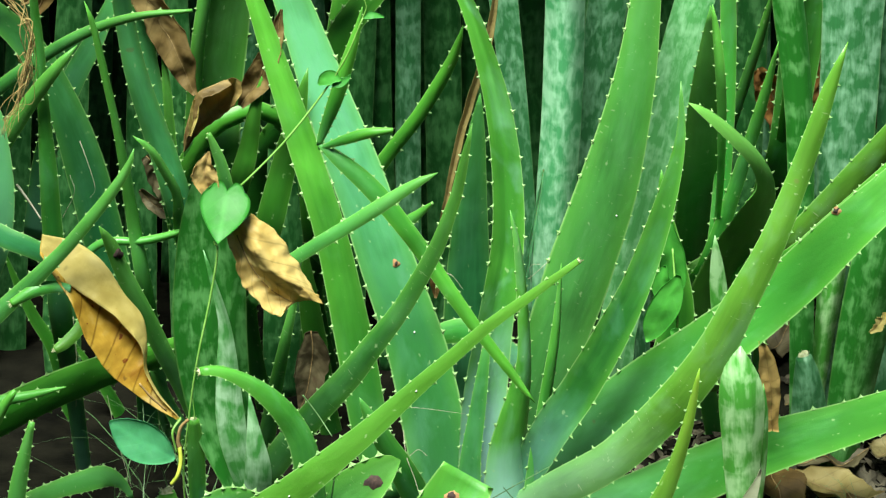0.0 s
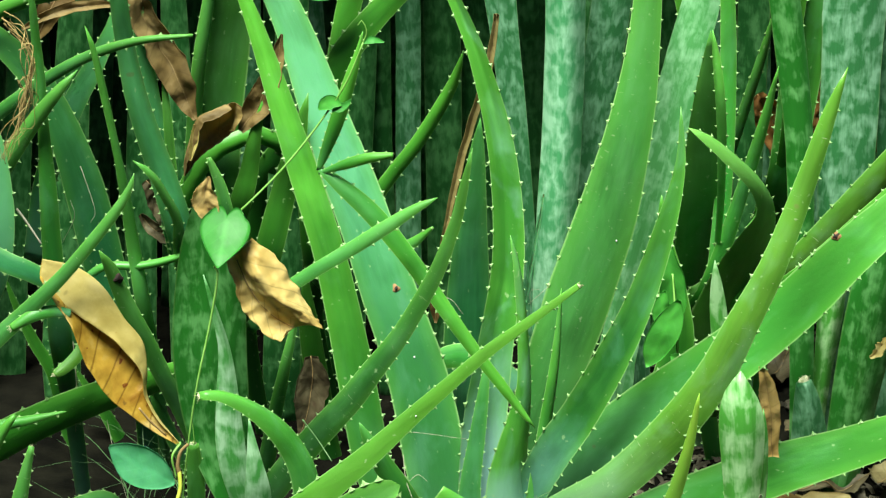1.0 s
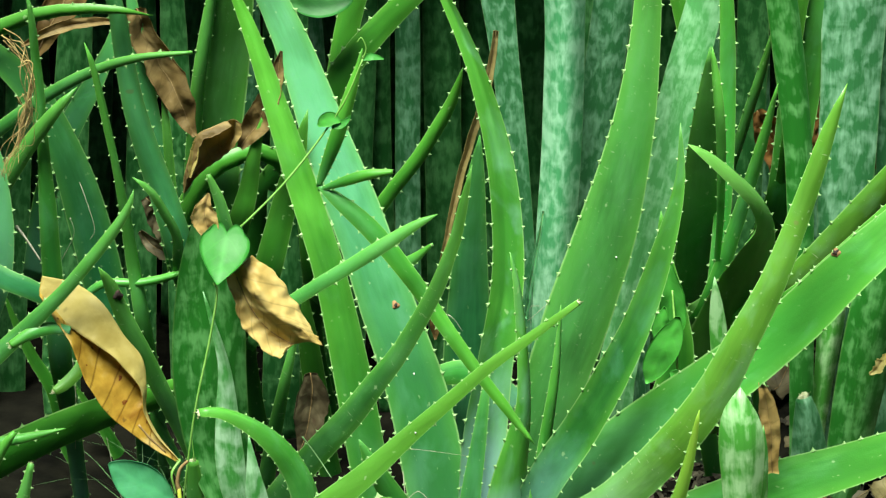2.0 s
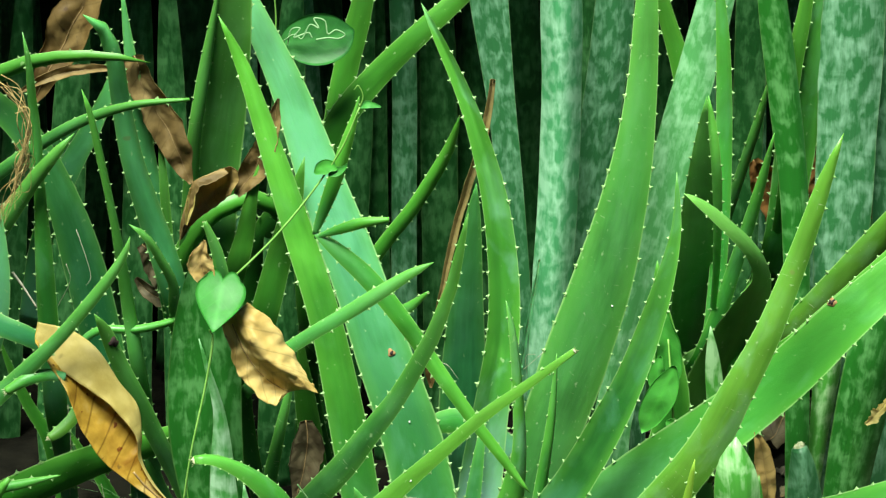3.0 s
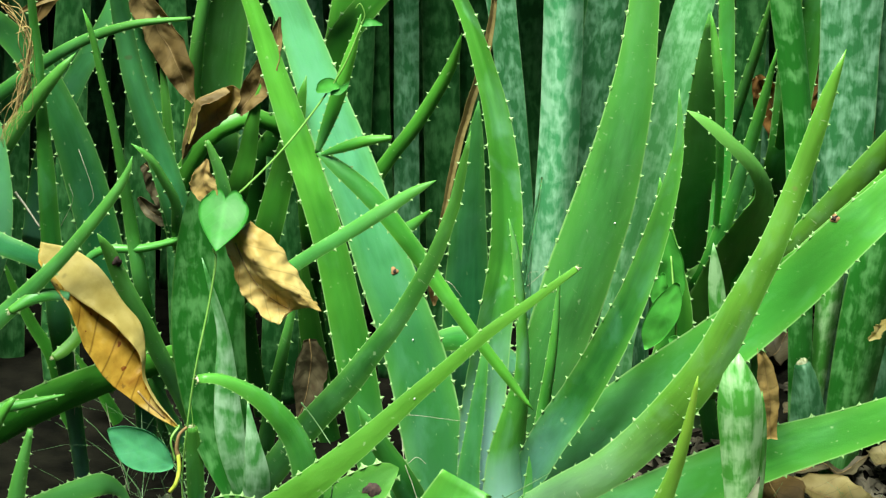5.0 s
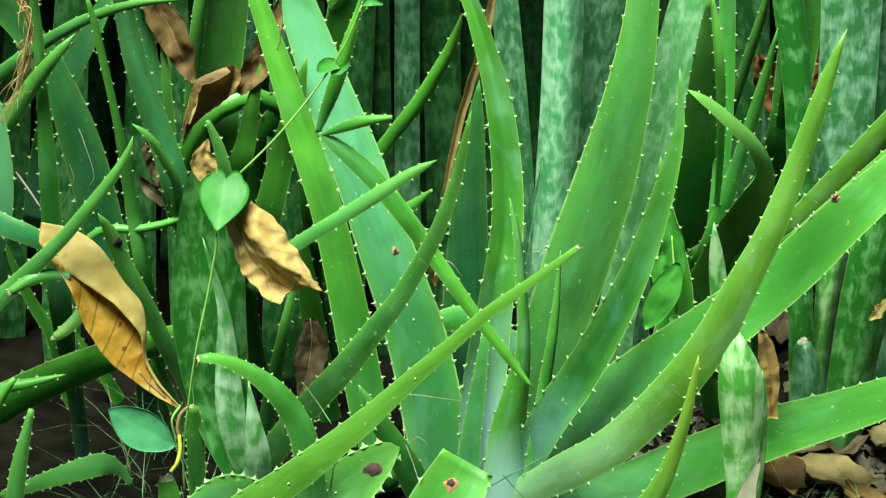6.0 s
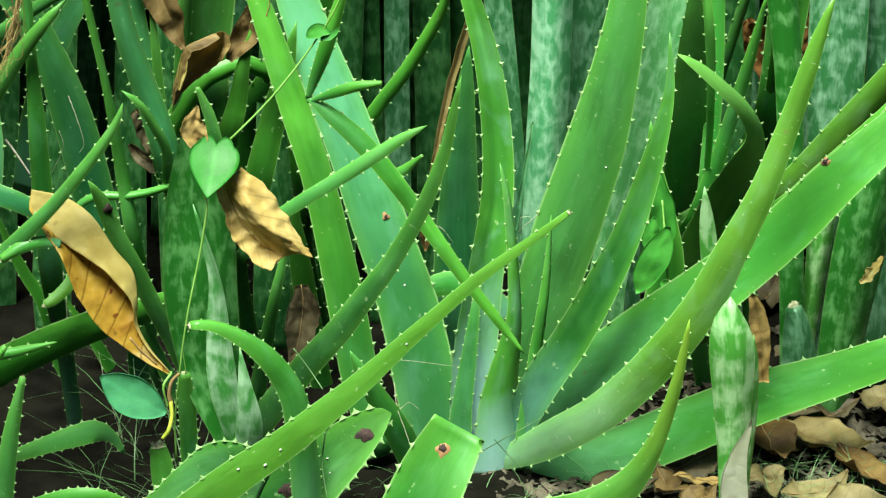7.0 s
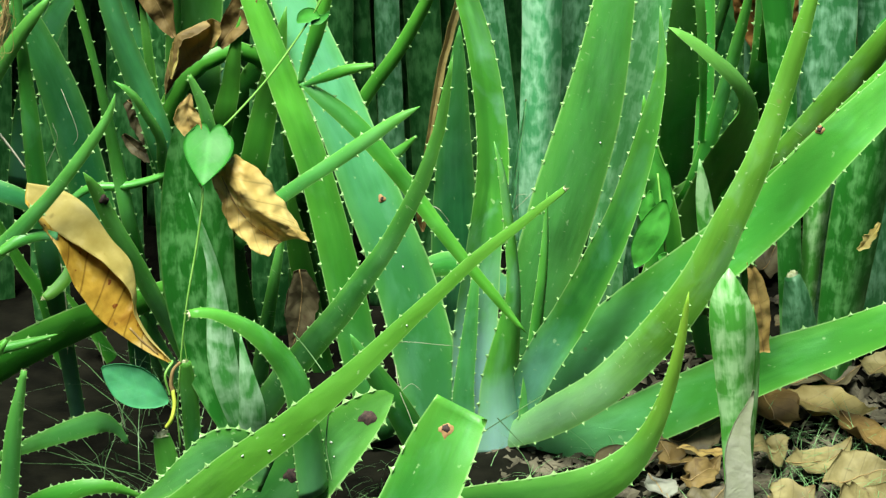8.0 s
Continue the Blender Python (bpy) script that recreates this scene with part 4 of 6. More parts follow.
aloe_leaf(side, [(-0.125, 2.8478, -0.015, 0.0185), (-0.1216, 2.7846, 0.1444, 0.0205), (-0.131, 2.693, 0.236, 0.0293), (-0.14, 2.673, 0.324, 0.023), (-0.164, 2.653, 0.381, 0.0193), (-0.194, 2.643, 0.391, 0.0181), (-0.234, 2.633, 0.374, 0.0192), (-0.264, 2.623, 0.325, 0.0192), (-0.275, 2.613, 0.268, 0.0114)], "deep", roll=(-20, -20), front=0.18)
aloe_leaf(side, [(-0.2576, 2.6795, 0.101, 0.0142), (-0.255, 2.5699, 0.2491, 0.0146), (-0.2549, 2.5146, 0.3221, 0.0131), (-0.2544, 2.4984, 0.3575, 0.0108), (-0.2637, 2.487, 0.3848, 0.0102), (-0.2754, 2.4756, 0.4123, 0.008), (-0.2911, 2.473, 0.4262, 0.0037)], "pure", roll=(35, 35), front=0.2)
aloe_leaf(side, [(-0.194, 2.483, 0.314, 0.0151), (-0.203, 2.473, 0.367, 0.0134), (-0.209, 2.473, 0.398, 0.0112), (-0.215, 2.473, 0.416, 0.008), (-0.22, 2.473, 0.429, 0.0042)], "pure", blunt=True, front=0.2)
aloe_leaf(side, [(-0.1921, 2.5238, -0.015, 0.0107), (-0.189, 2.503, 0.031, 0.017), (-0.175, 2.493, 0.099, 0.0168), (-0.164, 2.483, 0.159, 0.0144), (-0.152, 2.473, 0.218, 0.0109), (-0.143, 2.473, 0.259, 0.0065), (-0.138, 2.473, 0.294, 0.0016)], "pure", front=0.2)
aloe_leaf(side, [(-0.5002, 2.36, 0.1869, 0.0232), (-0.4613, 2.355, 0.2447, 0.0209), (-0.4078, 2.35, 0.2974, 0.0176), (-0.377, 2.345, 0.3281, 0.0154), (-0.3438, 2.34, 0.3628, 0.0128), (-0.3168, 2.34, 0.3946, 0.0117), (-0.2942, 2.34, 0.4234, 0.0101), (-0.2806, 2.34, 0.4449, 0.0071), (-0.2749, 2.34, 0.4621, 0.0012)], "pure", roll=(-8, -8), front=0.18)
aloe_leaf(side, [(-0.3394, 2.35, 0.3221, 0.0082), (-0.356, 2.345, 0.3264, 0.0113), (-0.3735, 2.34, 0.3235, 0.0113), (-0.3918, 2.335, 0.3139, 0.0077)], "lime", blunt=True, front=0.2)
aloe_leaf(side, [(-0.3744, 2.6273, -0.0144, 0.016), (-0.3743, 2.5724, 0.1162, 0.0177), (-0.3714, 2.4971, 0.2316, 0.0231), (-0.3729, 2.4827, 0.3347, 0.0194), (-0.3729, 2.4764, 0.4018, 0.0165), (-0.3731, 2.4714, 0.4553, 0.0111), (-0.3733, 2.4659, 0.5152, 0.0099), (-0.3749, 2.4586, 0.5636, 0.0078), (-0.3744, 2.453, 0.5867, 0.0062), (-0.3793, 2.453, 0.6186, 0.0012)], "mid", front=0.15)
aloe_leaf(side, [(-0.2912, 2.6631, -0.0144, 0.012), (-0.2895, 2.6053, 0.1231, 0.0133), (-0.2916, 2.5278, 0.2425, 0.0172), (-0.2989, 2.5126, 0.3229, 0.0147), (-0.3029, 2.5002, 0.377, 0.0119), (-0.3081, 2.4864, 0.4333, 0.0085), (-0.3172, 2.4751, 0.4985, 0.0084), (-0.3233, 2.4676, 0.5392, 0.0062), (-0.329, 2.463, 0.5612, 0.0026)], "lime", roll=(35, 35), front=0.2)
aloe_leaf(side, [(-0.3138, 2.7, -0.015, 0.0214), (-0.3112, 2.6432, 0.1203, 0.0238), (-0.322, 2.573, 0.198, 0.034), (-0.332, 2.563, 0.27, 0.0402), (-0.345, 2.553, 0.351, 0.0408), (-0.362, 2.543, 0.424, 0.0337), (-0.389, 2.533, 0.49, 0.0279), (-0.417, 2.523, 0.527, 0.0234), (-0.46, 2.513, 0.579, 0.0021)], "blue", front=-0.02, roll=(14, 14))
aloe_leaf(side, [(-0.2522, 2.7319, -0.0146, 0.0171), (-0.2492, 2.623, 0.2147, 0.0258), (-0.258, 2.557, 0.3233, 0.0277), (-0.2714, 2.5463, 0.3831, 0.0268), (-0.2818, 2.5397, 0.4231, 0.0244), (-0.2919, 2.5337, 0.4651, 0.0221), (-0.2978, 2.5283, 0.5034, 0.0198), (-0.3013, 2.5238, 0.5355, 0.0181), (-0.3045, 2.5122, 0.5801, 0.0163), (-0.3131, 2.5023, 0.609, 0.012), (-0.329, 2.493, 0.6239, 0.0042)], "blue", roll=(15, 15), front=0.3, gap=0.016)
aloe_leaf(side, [(-0.2613, 2.7594, -0.015, 0.012), (-0.2555, 2.6858, 0.1812, 0.0134), (-0.267, 2.593, 0.3, 0.0191), (-0.276, 2.583, 0.393, 0.0188), (-0.286, 2.583, 0.468, 0.0175), (-0.292, 2.573, 0.528, 0.0152), (-0.298, 2.573, 0.583, 0.0086), (-0.302, 2.573, 0.633, 0.0016)], "blue")
aloe_leaf(side, [(-0.2621, 2.7525, -0.015, 0.0077), (-0.2597, 2.6843, 0.2022, 0.0086), (-0.264, 2.583, 0.334, 0.0123), (-0.266, 2.573, 0.396, 0.0099), (-0.268, 2.573, 0.443, 0.0082), (-0.271, 2.573, 0.484, 0.0016)], "pure")
aloe_leaf(side, [(-0.493, 2.513, 0.401, 0.0162), (-0.44, 2.503, 0.447, 0.0139), (-0.383, 2.493, 0.492, 0.0122), (-0.333, 2.483, 0.524, 0.0105), (-0.284, 2.473, 0.543, 0.0078), (-0.23, 2.463, 0.552, 0.0031)], "pure", roll=(5, 5), front=0.2, blunt=True)
aloe_leaf(side, [(-0.4938, 2.6676, -0.015, 0.0136), (-0.5375, 2.607, 0.2378, 0.0151), (-0.461, 2.493, 0.35, 0.0216), (-0.416, 2.473, 0.416, 0.0191), (-0.386, 2.463, 0.461, 0.0163), (-0.356, 2.453, 0.5, 0.0109), (-0.336, 2.453, 0.522, 0.0021)], "pure", front=0.15)
aloe_leaf(side, [(-0.4942, 2.6968, -0.015, 0.0114), (-0.6188, 2.6524, 0.4089, 0.0127), (-0.446, 2.523, 0.538, 0.0181), (-0.411, 2.513, 0.562, 0.0158), (-0.372, 2.503, 0.578, 0.0136), (-0.324, 2.493, 0.585, 0.0104), (-0.295, 2.493, 0.583, 0.0073), (-0.268, 2.493, 0.578, 0.0026)], "deep", roll=(30, 30), front=0.2)
aloe_leaf(side, [(-0.4315, 2.74, 0.2175, 0.02384), (-0.4124, 2.7, 0.3086, 0.02326), (-0.3924, 2.66, 0.369, 0.02392), (-0.3658, 2.63, 0.43, 0.02349), (-0.3418, 2.61, 0.4745, 0.01988), (-0.3223, 2.6, 0.5149, 0.01313), (-0.3153, 2.6, 0.5377, 0.007637), (-0.3113, 2.6, 0.5546, 0.001633)], "blue", front=0)
aloe_leaf(side, [(-0.2329, 2.8193, -0.015, 0.0332), (-0.235, 2.7462, 0.1886, 0.0369), (-0.231, 2.653, 0.313, 0.0527), (-0.228, 2.643, 0.407, 0.0586), (-0.217, 2.643, 0.484, 0.0547), (-0.205, 2.633, 0.562, 0.044), (-0.192, 2.633, 0.646, 0.0217), (-0.186, 2.633, 0.696, 0.0022)], "pure", front=-0.03, roll=(25, 25))
aloe_leaf(side, [(-0.2597, 2.793, -0.015, 0.0108), (-0.2648, 2.713, 0.1894, 0.012), (-0.255, 2.633, 0.315, 0.0171), (-0.248, 2.633, 0.405, 0.018), (-0.24, 2.623, 0.473, 0.0166), (-0.229, 2.623, 0.536, 0.0143), (-0.216, 2.623, 0.604, 0.0054), (-0.211, 2.623, 0.637, 0.0016)], "pure", roll=(40, 40), front=0.15)
aloe_leaf(side, [(-0.537, 2.57, 0.07484, 0.023), (-0.4831, 2.5, 0.1942, 0.02543), (-0.4445, 2.46, 0.2711, 0.02697), (-0.4207, 2.44, 0.3315, 0.02868), (-0.4125, 2.433, 0.3796, 0.02736), (-0.4116, 2.433, 0.4133, 0.02409), (-0.4137, 2.433, 0.4571, 0.01769), (-0.4195, 2.433, 0.5063, 0.002066)], "crest", front=0.05)
aloe_leaf(side, [(-0.474, 2.423, 0.383, 0.021), (-0.411, 2.413, 0.35, 0.0199), (-0.381, 2.413, 0.336, 0.0179), (-0.346, 2.423, 0.309, 0.0117), (-0.317, 2.433, 0.282, 0.0021)], "blue", front=0.1)
aloe_leaf(side, [(-0.5757, 2.5012, -0.0149, 0.033), (-0.5458, 2.463, 0.0704, 0.0472), (-0.4668, 2.473, 0.1154, 0.0454), (-0.4061, 2.4831, 0.1461, 0.0432), (-0.3402, 2.4931, 0.1719, 0.0387), (-0.2679, 2.5032, 0.1928, 0.0288), (-0.2021, 2.513, 0.2151, 0.0028)], "deep", front=0.08, roll=(35, 35))
aloe_leaf(side, [(-0.463, 2.373, 0.178, 0.0095), (-0.424, 2.363, 0.2, 0.0105), (-0.386, 2.363, 0.209, 0.0089), (-0.35, 2.363, 0.218, 0.0016)], "lime", front=0.2)
aloe_leaf(side, [(-0.4699, 2.4358, -0.015, 0.008), (-0.4677, 2.3944, 0.0892, 0.0089), (-0.442, 2.353, 0.138, 0.0127), (-0.422, 2.353, 0.176, 0.0116), (-0.409, 2.353, 0.201, 0.01), (-0.396, 2.353, 0.219, 0.0047)], "lime", blunt=True, front=0.2)
aloe_leaf(side, [(-0.418, 2.313, -0.003, 0.0234), (-0.403, 2.313, 0.075, 0.019), (-0.391, 2.313, 0.146, 0.0151), (-0.376, 2.313, 0.206, 0.0057)], "pure", blunt=True, front=0.2, gap=0.014)
aloe_leaf(side, [(-0.3007, 2.42, 0.07247, 0.004382), (-0.3098, 2.42, 0.08822, 0.01093), (-0.3254, 2.415, 0.09876, 0.02179), (-0.3447, 2.41, 0.09663, 0.02176), (-0.3684, 2.4, 0.09361, 0.0179), (-0.3968, 2.385, 0.0898, 0.01296), (-0.422, 2.37, 0.08839, 0.006445)], "pure", front=0.05, roll=(-10, -10), gap=0.0095, size=0.0034)
aloe_leaf(side, [(-0.1863, 2.5, 0.01761, 0.01132), (-0.199, 2.49, 0.04609, 0.01349), (-0.2292, 2.47, 0.1076, 0.0155), (-0.2511, 2.455, 0.1731, 0.01692), (-0.2656, 2.44, 0.2157, 0.01728), (-0.2812, 2.43, 0.2606, 0.01711), (-0.2981, 2.42, 0.3053, 0.01588), (-0.3081, 2.41, 0.3407, 0.0126), (-0.3174, 2.4, 0.3644, 0.002085)], "pure", roll=(15, 15), front=0.15, scars=[(0.93, 0.35, 0.0055, False)])
aloe_leaf(side, [(-0.359, 2.513, 0.278, 0.0066), (-0.33, 2.513, 0.302, 0.0082), (-0.292, 2.513, 0.304, 0.0082), (-0.259, 2.513, 0.312, 0.0071), (-0.231, 2.513, 0.325, 0.0022)], "lime", front=0.3)
aloe_leaf(side, [(-0.158, 2.333, 0.084, 0.0477), (-0.197, 2.313, 0.111, 0.0524), (-0.228, 2.293, 0.108, 0.0323), (-0.259, 2.283, 0.092, 0.0156), (-0.294, 2.273, 0.077, 0.0062)], "pure", front=0, gap=0.009, size=0.005)
aloe_leaf(side, [(-0.2437, 2.3882, -0.015, 0.0163), (-0.249, 2.363, 0.042, 0.0259), (-0.256, 2.363, 0.069, 0.0236), (-0.259, 2.363, 0.094, 0.0203), (-0.261, 2.363, 0.11, 0.0149)], "lime", blunt=True)
aloe_leaf(side, [(-0.2394, 2.44, -0.02534, 0.01007), (-0.2395, 2.44, 0.03147, 0.01443), (-0.2393, 2.44, 0.07502, 0.01709), (-0.2391, 2.435, 0.1205, 0.01695), (-0.2398, 2.43, 0.1532, 0.01086)], "dusk", blunt=True, front=0.15, gap=0.009, size=0.004)
aloe_leaf(side, [(-0.4144, 2.3794, -0.015, 0.0101), (-0.398, 2.353, 0.038, 0.0161), (-0.352, 2.343, 0.063, 0.0181), (-0.314, 2.343, 0.067, 0.0117), (-0.279, 2.353, 0.048, 0.0021)], "deep", gap=0.01)
aloe_leaf(side, [(-0.3845, 2.74, -0.08782, 0.009905), (-0.3906, 2.73, -0.008207, 0.011), (-0.4033, 2.72, 0.02956, 0.01637), (-0.4129, 2.71, 0.09975, 0.01798), (-0.4307, 2.7, 0.1439, 0.01604), (-0.4447, 2.69, 0.1867, 0.01001), (-0.4548, 2.68, 0.2288, 0.002336)], "deep", roll=(50, 50))
aloe_leaf(side, [(-0.3353, 2.47, 0.2669, 0.005417), (-0.3427, 2.465, 0.2478, 0.009217), (-0.3504, 2.46, 0.2329, 0.01193), (-0.3622, 2.455, 0.222, 0.01139), (-0.3722, 2.45, 0.2165, 0.008126)], "olive", blunt=True, front=0.15, gap=0.03)
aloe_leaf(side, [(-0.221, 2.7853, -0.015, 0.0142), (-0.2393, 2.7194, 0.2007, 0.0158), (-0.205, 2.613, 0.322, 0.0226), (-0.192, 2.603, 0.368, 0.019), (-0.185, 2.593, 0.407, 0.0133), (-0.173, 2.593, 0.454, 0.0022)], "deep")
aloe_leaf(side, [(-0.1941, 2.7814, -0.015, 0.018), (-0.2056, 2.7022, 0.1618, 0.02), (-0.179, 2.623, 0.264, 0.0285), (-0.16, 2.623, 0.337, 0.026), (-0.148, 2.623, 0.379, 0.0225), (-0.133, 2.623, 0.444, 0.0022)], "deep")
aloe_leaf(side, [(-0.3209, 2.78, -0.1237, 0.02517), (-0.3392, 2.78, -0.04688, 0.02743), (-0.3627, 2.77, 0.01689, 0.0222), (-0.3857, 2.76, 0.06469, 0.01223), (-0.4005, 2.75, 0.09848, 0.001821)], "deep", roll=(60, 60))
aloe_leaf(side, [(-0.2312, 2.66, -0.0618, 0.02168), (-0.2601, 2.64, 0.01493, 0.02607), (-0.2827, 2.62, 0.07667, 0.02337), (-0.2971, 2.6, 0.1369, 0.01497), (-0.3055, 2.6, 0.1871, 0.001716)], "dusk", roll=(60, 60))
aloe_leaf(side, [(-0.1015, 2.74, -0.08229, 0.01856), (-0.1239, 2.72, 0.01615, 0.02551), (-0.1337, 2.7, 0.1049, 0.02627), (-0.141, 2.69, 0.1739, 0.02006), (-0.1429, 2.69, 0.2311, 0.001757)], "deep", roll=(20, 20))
offset = thing("aloe_offset", (-0.116, 2.447, 0), "small aloe offset with three narrow leaves resting between larger leaves", "aloe", "aloe plants in the bed")
aloe_leaf(offset, [(-0.1171, 2.448, 0.429, 0.0037), (-0.0983, 2.4435, 0.415, 0.0137), (-0.0653, 2.4382, 0.3855, 0.019), (-0.0291, 2.4288, 0.3416, 0.0169), (0.0005, 2.4204, 0.2994, 0.0148), (0.0308, 2.4086, 0.2583, 0.0122), (0.0579, 2.3978, 0.2253, 0.0101), (0.075, 2.3914, 0.2037, 0.0064), (0.0867, 2.388, 0.1901, 0.0012)], "sword", roll=(-10, -10), front=0.2)
aloe_leaf(offset, [(-0.116, 2.447, 0.426, 0.0042), (-0.11, 2.445, 0.443, 0.0094), (-0.097, 2.438, 0.48, 0.014), (-0.084, 2.433, 0.523, 0.0108), (-0.077, 2.433, 0.547, 0.0056), (-0.073, 2.433, 0.565, 0.0015)], "sword", roll=(0, 0), front=0.18, gap=0.012, size=0.003)
aloe_leaf(offset, [(-0.116, 2.447, 0.423, 0.0026), (-0.091, 2.438, 0.435, 0.0094), (-0.07, 2.433, 0.443, 0.0099), (-0.046, 2.428, 0.448, 0.0047)], "sword", front=0.2, blunt=True, gap=0.012, size=0.003)
rear = thing("aloe_plant", (0.195, 2.811, 0), "shaded aloe with long dark toothed leaves at the back", "aloe", "aloe plants in the bed")
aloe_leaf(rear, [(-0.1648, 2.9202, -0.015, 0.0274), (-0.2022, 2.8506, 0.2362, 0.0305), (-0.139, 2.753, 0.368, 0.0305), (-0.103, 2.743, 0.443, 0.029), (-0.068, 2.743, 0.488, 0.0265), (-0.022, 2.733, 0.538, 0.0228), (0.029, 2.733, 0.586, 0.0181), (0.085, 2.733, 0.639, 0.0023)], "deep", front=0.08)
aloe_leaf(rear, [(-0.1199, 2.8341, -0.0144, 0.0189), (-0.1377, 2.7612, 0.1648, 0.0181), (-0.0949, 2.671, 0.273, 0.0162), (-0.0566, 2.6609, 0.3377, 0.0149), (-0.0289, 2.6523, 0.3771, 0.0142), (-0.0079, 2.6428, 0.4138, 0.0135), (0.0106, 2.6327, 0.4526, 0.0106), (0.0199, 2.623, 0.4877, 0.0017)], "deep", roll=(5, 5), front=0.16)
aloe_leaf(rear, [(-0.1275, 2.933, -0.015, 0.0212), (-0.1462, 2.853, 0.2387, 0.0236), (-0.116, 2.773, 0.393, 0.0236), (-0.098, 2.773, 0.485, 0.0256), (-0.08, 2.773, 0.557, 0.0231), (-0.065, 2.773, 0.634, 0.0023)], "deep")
aloe_leaf(rear, [(0.2609, 2.66, 0.07741, 0.05443), (0.2648, 2.64, 0.1381, 0.06066), (0.2778, 2.615, 0.1994, 0.06199), (0.2924, 2.58, 0.2662, 0.05511), (0.3045, 2.545, 0.322, 0.03971), (0.3071, 2.505, 0.3666, 0.02487), (0.2945, 2.475, 0.4006, 0.02183), (0.2728, 2.45, 0.4305, 0.01997), (0.2458, 2.43, 0.4598, 0.01663), (0.2236, 2.415, 0.4792, 0.004638)], "arch", front=0.1, roll=(0, 50))
aloe_leaf(rear, [(0.2612, 2.83, 0.01931, 0.03767), (0.2618, 2.78, 0.1093, 0.04282), (0.2585, 2.69, 0.2248, 0.04337), (0.2581, 2.65, 0.2904, 0.04359), (0.2569, 2.62, 0.3503, 0.03944), (0.2556, 2.6, 0.4049, 0.03333), (0.2553, 2.58, 0.4583, 0.02301), (0.2552, 2.57, 0.4958, 0.01195), (0.2554, 2.56, 0.5272, 0.001617)], "pure", roll=(8, 8), front=0.06)
aloe_leaf(rear, [(0.2768, 2.7, 0.1439, 0.003564), (0.2746, 2.6, 0.3097, 0.006753), (0.271, 2.56, 0.384, 0.008245), (0.2672, 2.54, 0.4373, 0.009754), (0.2632, 2.53, 0.4748, 0.009669), (0.2588, 2.53, 0.5085, 0.008019), (0.254, 2.53, 0.5375, 0.001597)], "lime", roll=(-20, -20), front=0.2)
aloe_leaf(rear, [(0.2717, 2.774, -0.015, 0.0155), (0.2699, 2.7035, 0.1411, 0.0172), (0.275, 2.633, 0.235, 0.0172), (0.282, 2.633, 0.363, 0.0169), (0.281, 2.633, 0.475, 0.0161), (0.276, 2.633, 0.567, 0.0132), (0.266, 2.633, 0.657, 0.0022)], "mid")
aloe_leaf(rear, [(0.251, 2.7687, -0.015, 0.0185), (0.2421, 2.7021, 0.1437, 0.0206), (0.267, 2.623, 0.233, 0.0206), (0.294, 2.613, 0.33, 0.0163), (0.314, 2.603, 0.415, 0.0122), (0.326, 2.593, 0.481, 0.0022)], "mid", roll=(20, 20))
aloe_leaf(rear, [(0.2742, 2.86, -0.0371, 0.01531), (0.2703, 2.8, 0.1407, 0.01716), (0.292, 2.74, 0.3126, 0.01649), (0.3102, 2.73, 0.3916, 0.01569), (0.3263, 2.73, 0.4511, 0.01268), (0.3383, 2.73, 0.5049, 0.001717)], "dusk", roll=(40, 40))
aloe_leaf(rear, [(0.2879, 2.744, -0.015, 0.0263), (0.2562, 2.673, 0.1911, 0.0292), (0.329, 2.573, 0.266, 0.0292), (0.365, 2.563, 0.303, 0.0345), (0.395, 2.553, 0.344, 0.0353), (0.434, 2.543, 0.401, 0.0294), (0.482, 2.533, 0.473, 0.014), (0.509, 2.523, 0.521, 0.0021)], "olive", roll=(20, 20))
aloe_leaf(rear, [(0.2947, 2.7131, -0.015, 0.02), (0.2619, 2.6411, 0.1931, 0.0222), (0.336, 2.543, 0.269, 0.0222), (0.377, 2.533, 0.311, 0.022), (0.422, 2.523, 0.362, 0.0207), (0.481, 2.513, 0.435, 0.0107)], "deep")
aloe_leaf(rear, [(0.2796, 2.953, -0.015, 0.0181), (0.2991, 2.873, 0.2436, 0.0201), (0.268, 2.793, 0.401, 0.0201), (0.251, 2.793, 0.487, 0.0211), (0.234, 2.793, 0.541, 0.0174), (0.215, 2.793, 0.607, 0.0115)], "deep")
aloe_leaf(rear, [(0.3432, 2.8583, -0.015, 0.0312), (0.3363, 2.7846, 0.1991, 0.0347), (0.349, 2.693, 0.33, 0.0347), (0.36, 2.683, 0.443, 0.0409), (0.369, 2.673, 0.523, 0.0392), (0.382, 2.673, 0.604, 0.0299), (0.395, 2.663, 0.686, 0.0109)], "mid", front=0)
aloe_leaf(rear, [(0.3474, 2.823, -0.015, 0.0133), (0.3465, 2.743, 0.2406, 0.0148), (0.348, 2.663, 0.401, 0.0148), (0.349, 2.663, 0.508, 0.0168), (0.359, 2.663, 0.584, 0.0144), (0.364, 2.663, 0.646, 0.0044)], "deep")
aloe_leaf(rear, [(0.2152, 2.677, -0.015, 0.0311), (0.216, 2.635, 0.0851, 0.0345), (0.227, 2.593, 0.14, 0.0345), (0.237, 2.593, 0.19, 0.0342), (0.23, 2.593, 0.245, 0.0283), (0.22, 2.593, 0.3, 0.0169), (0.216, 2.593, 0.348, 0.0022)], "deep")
snake_front = thing("snake_plant", (0.294, 2.398, 0), "snake plant with one broad mottled leaf rolled at its foot", "snake plant", "snake plants in the bed")
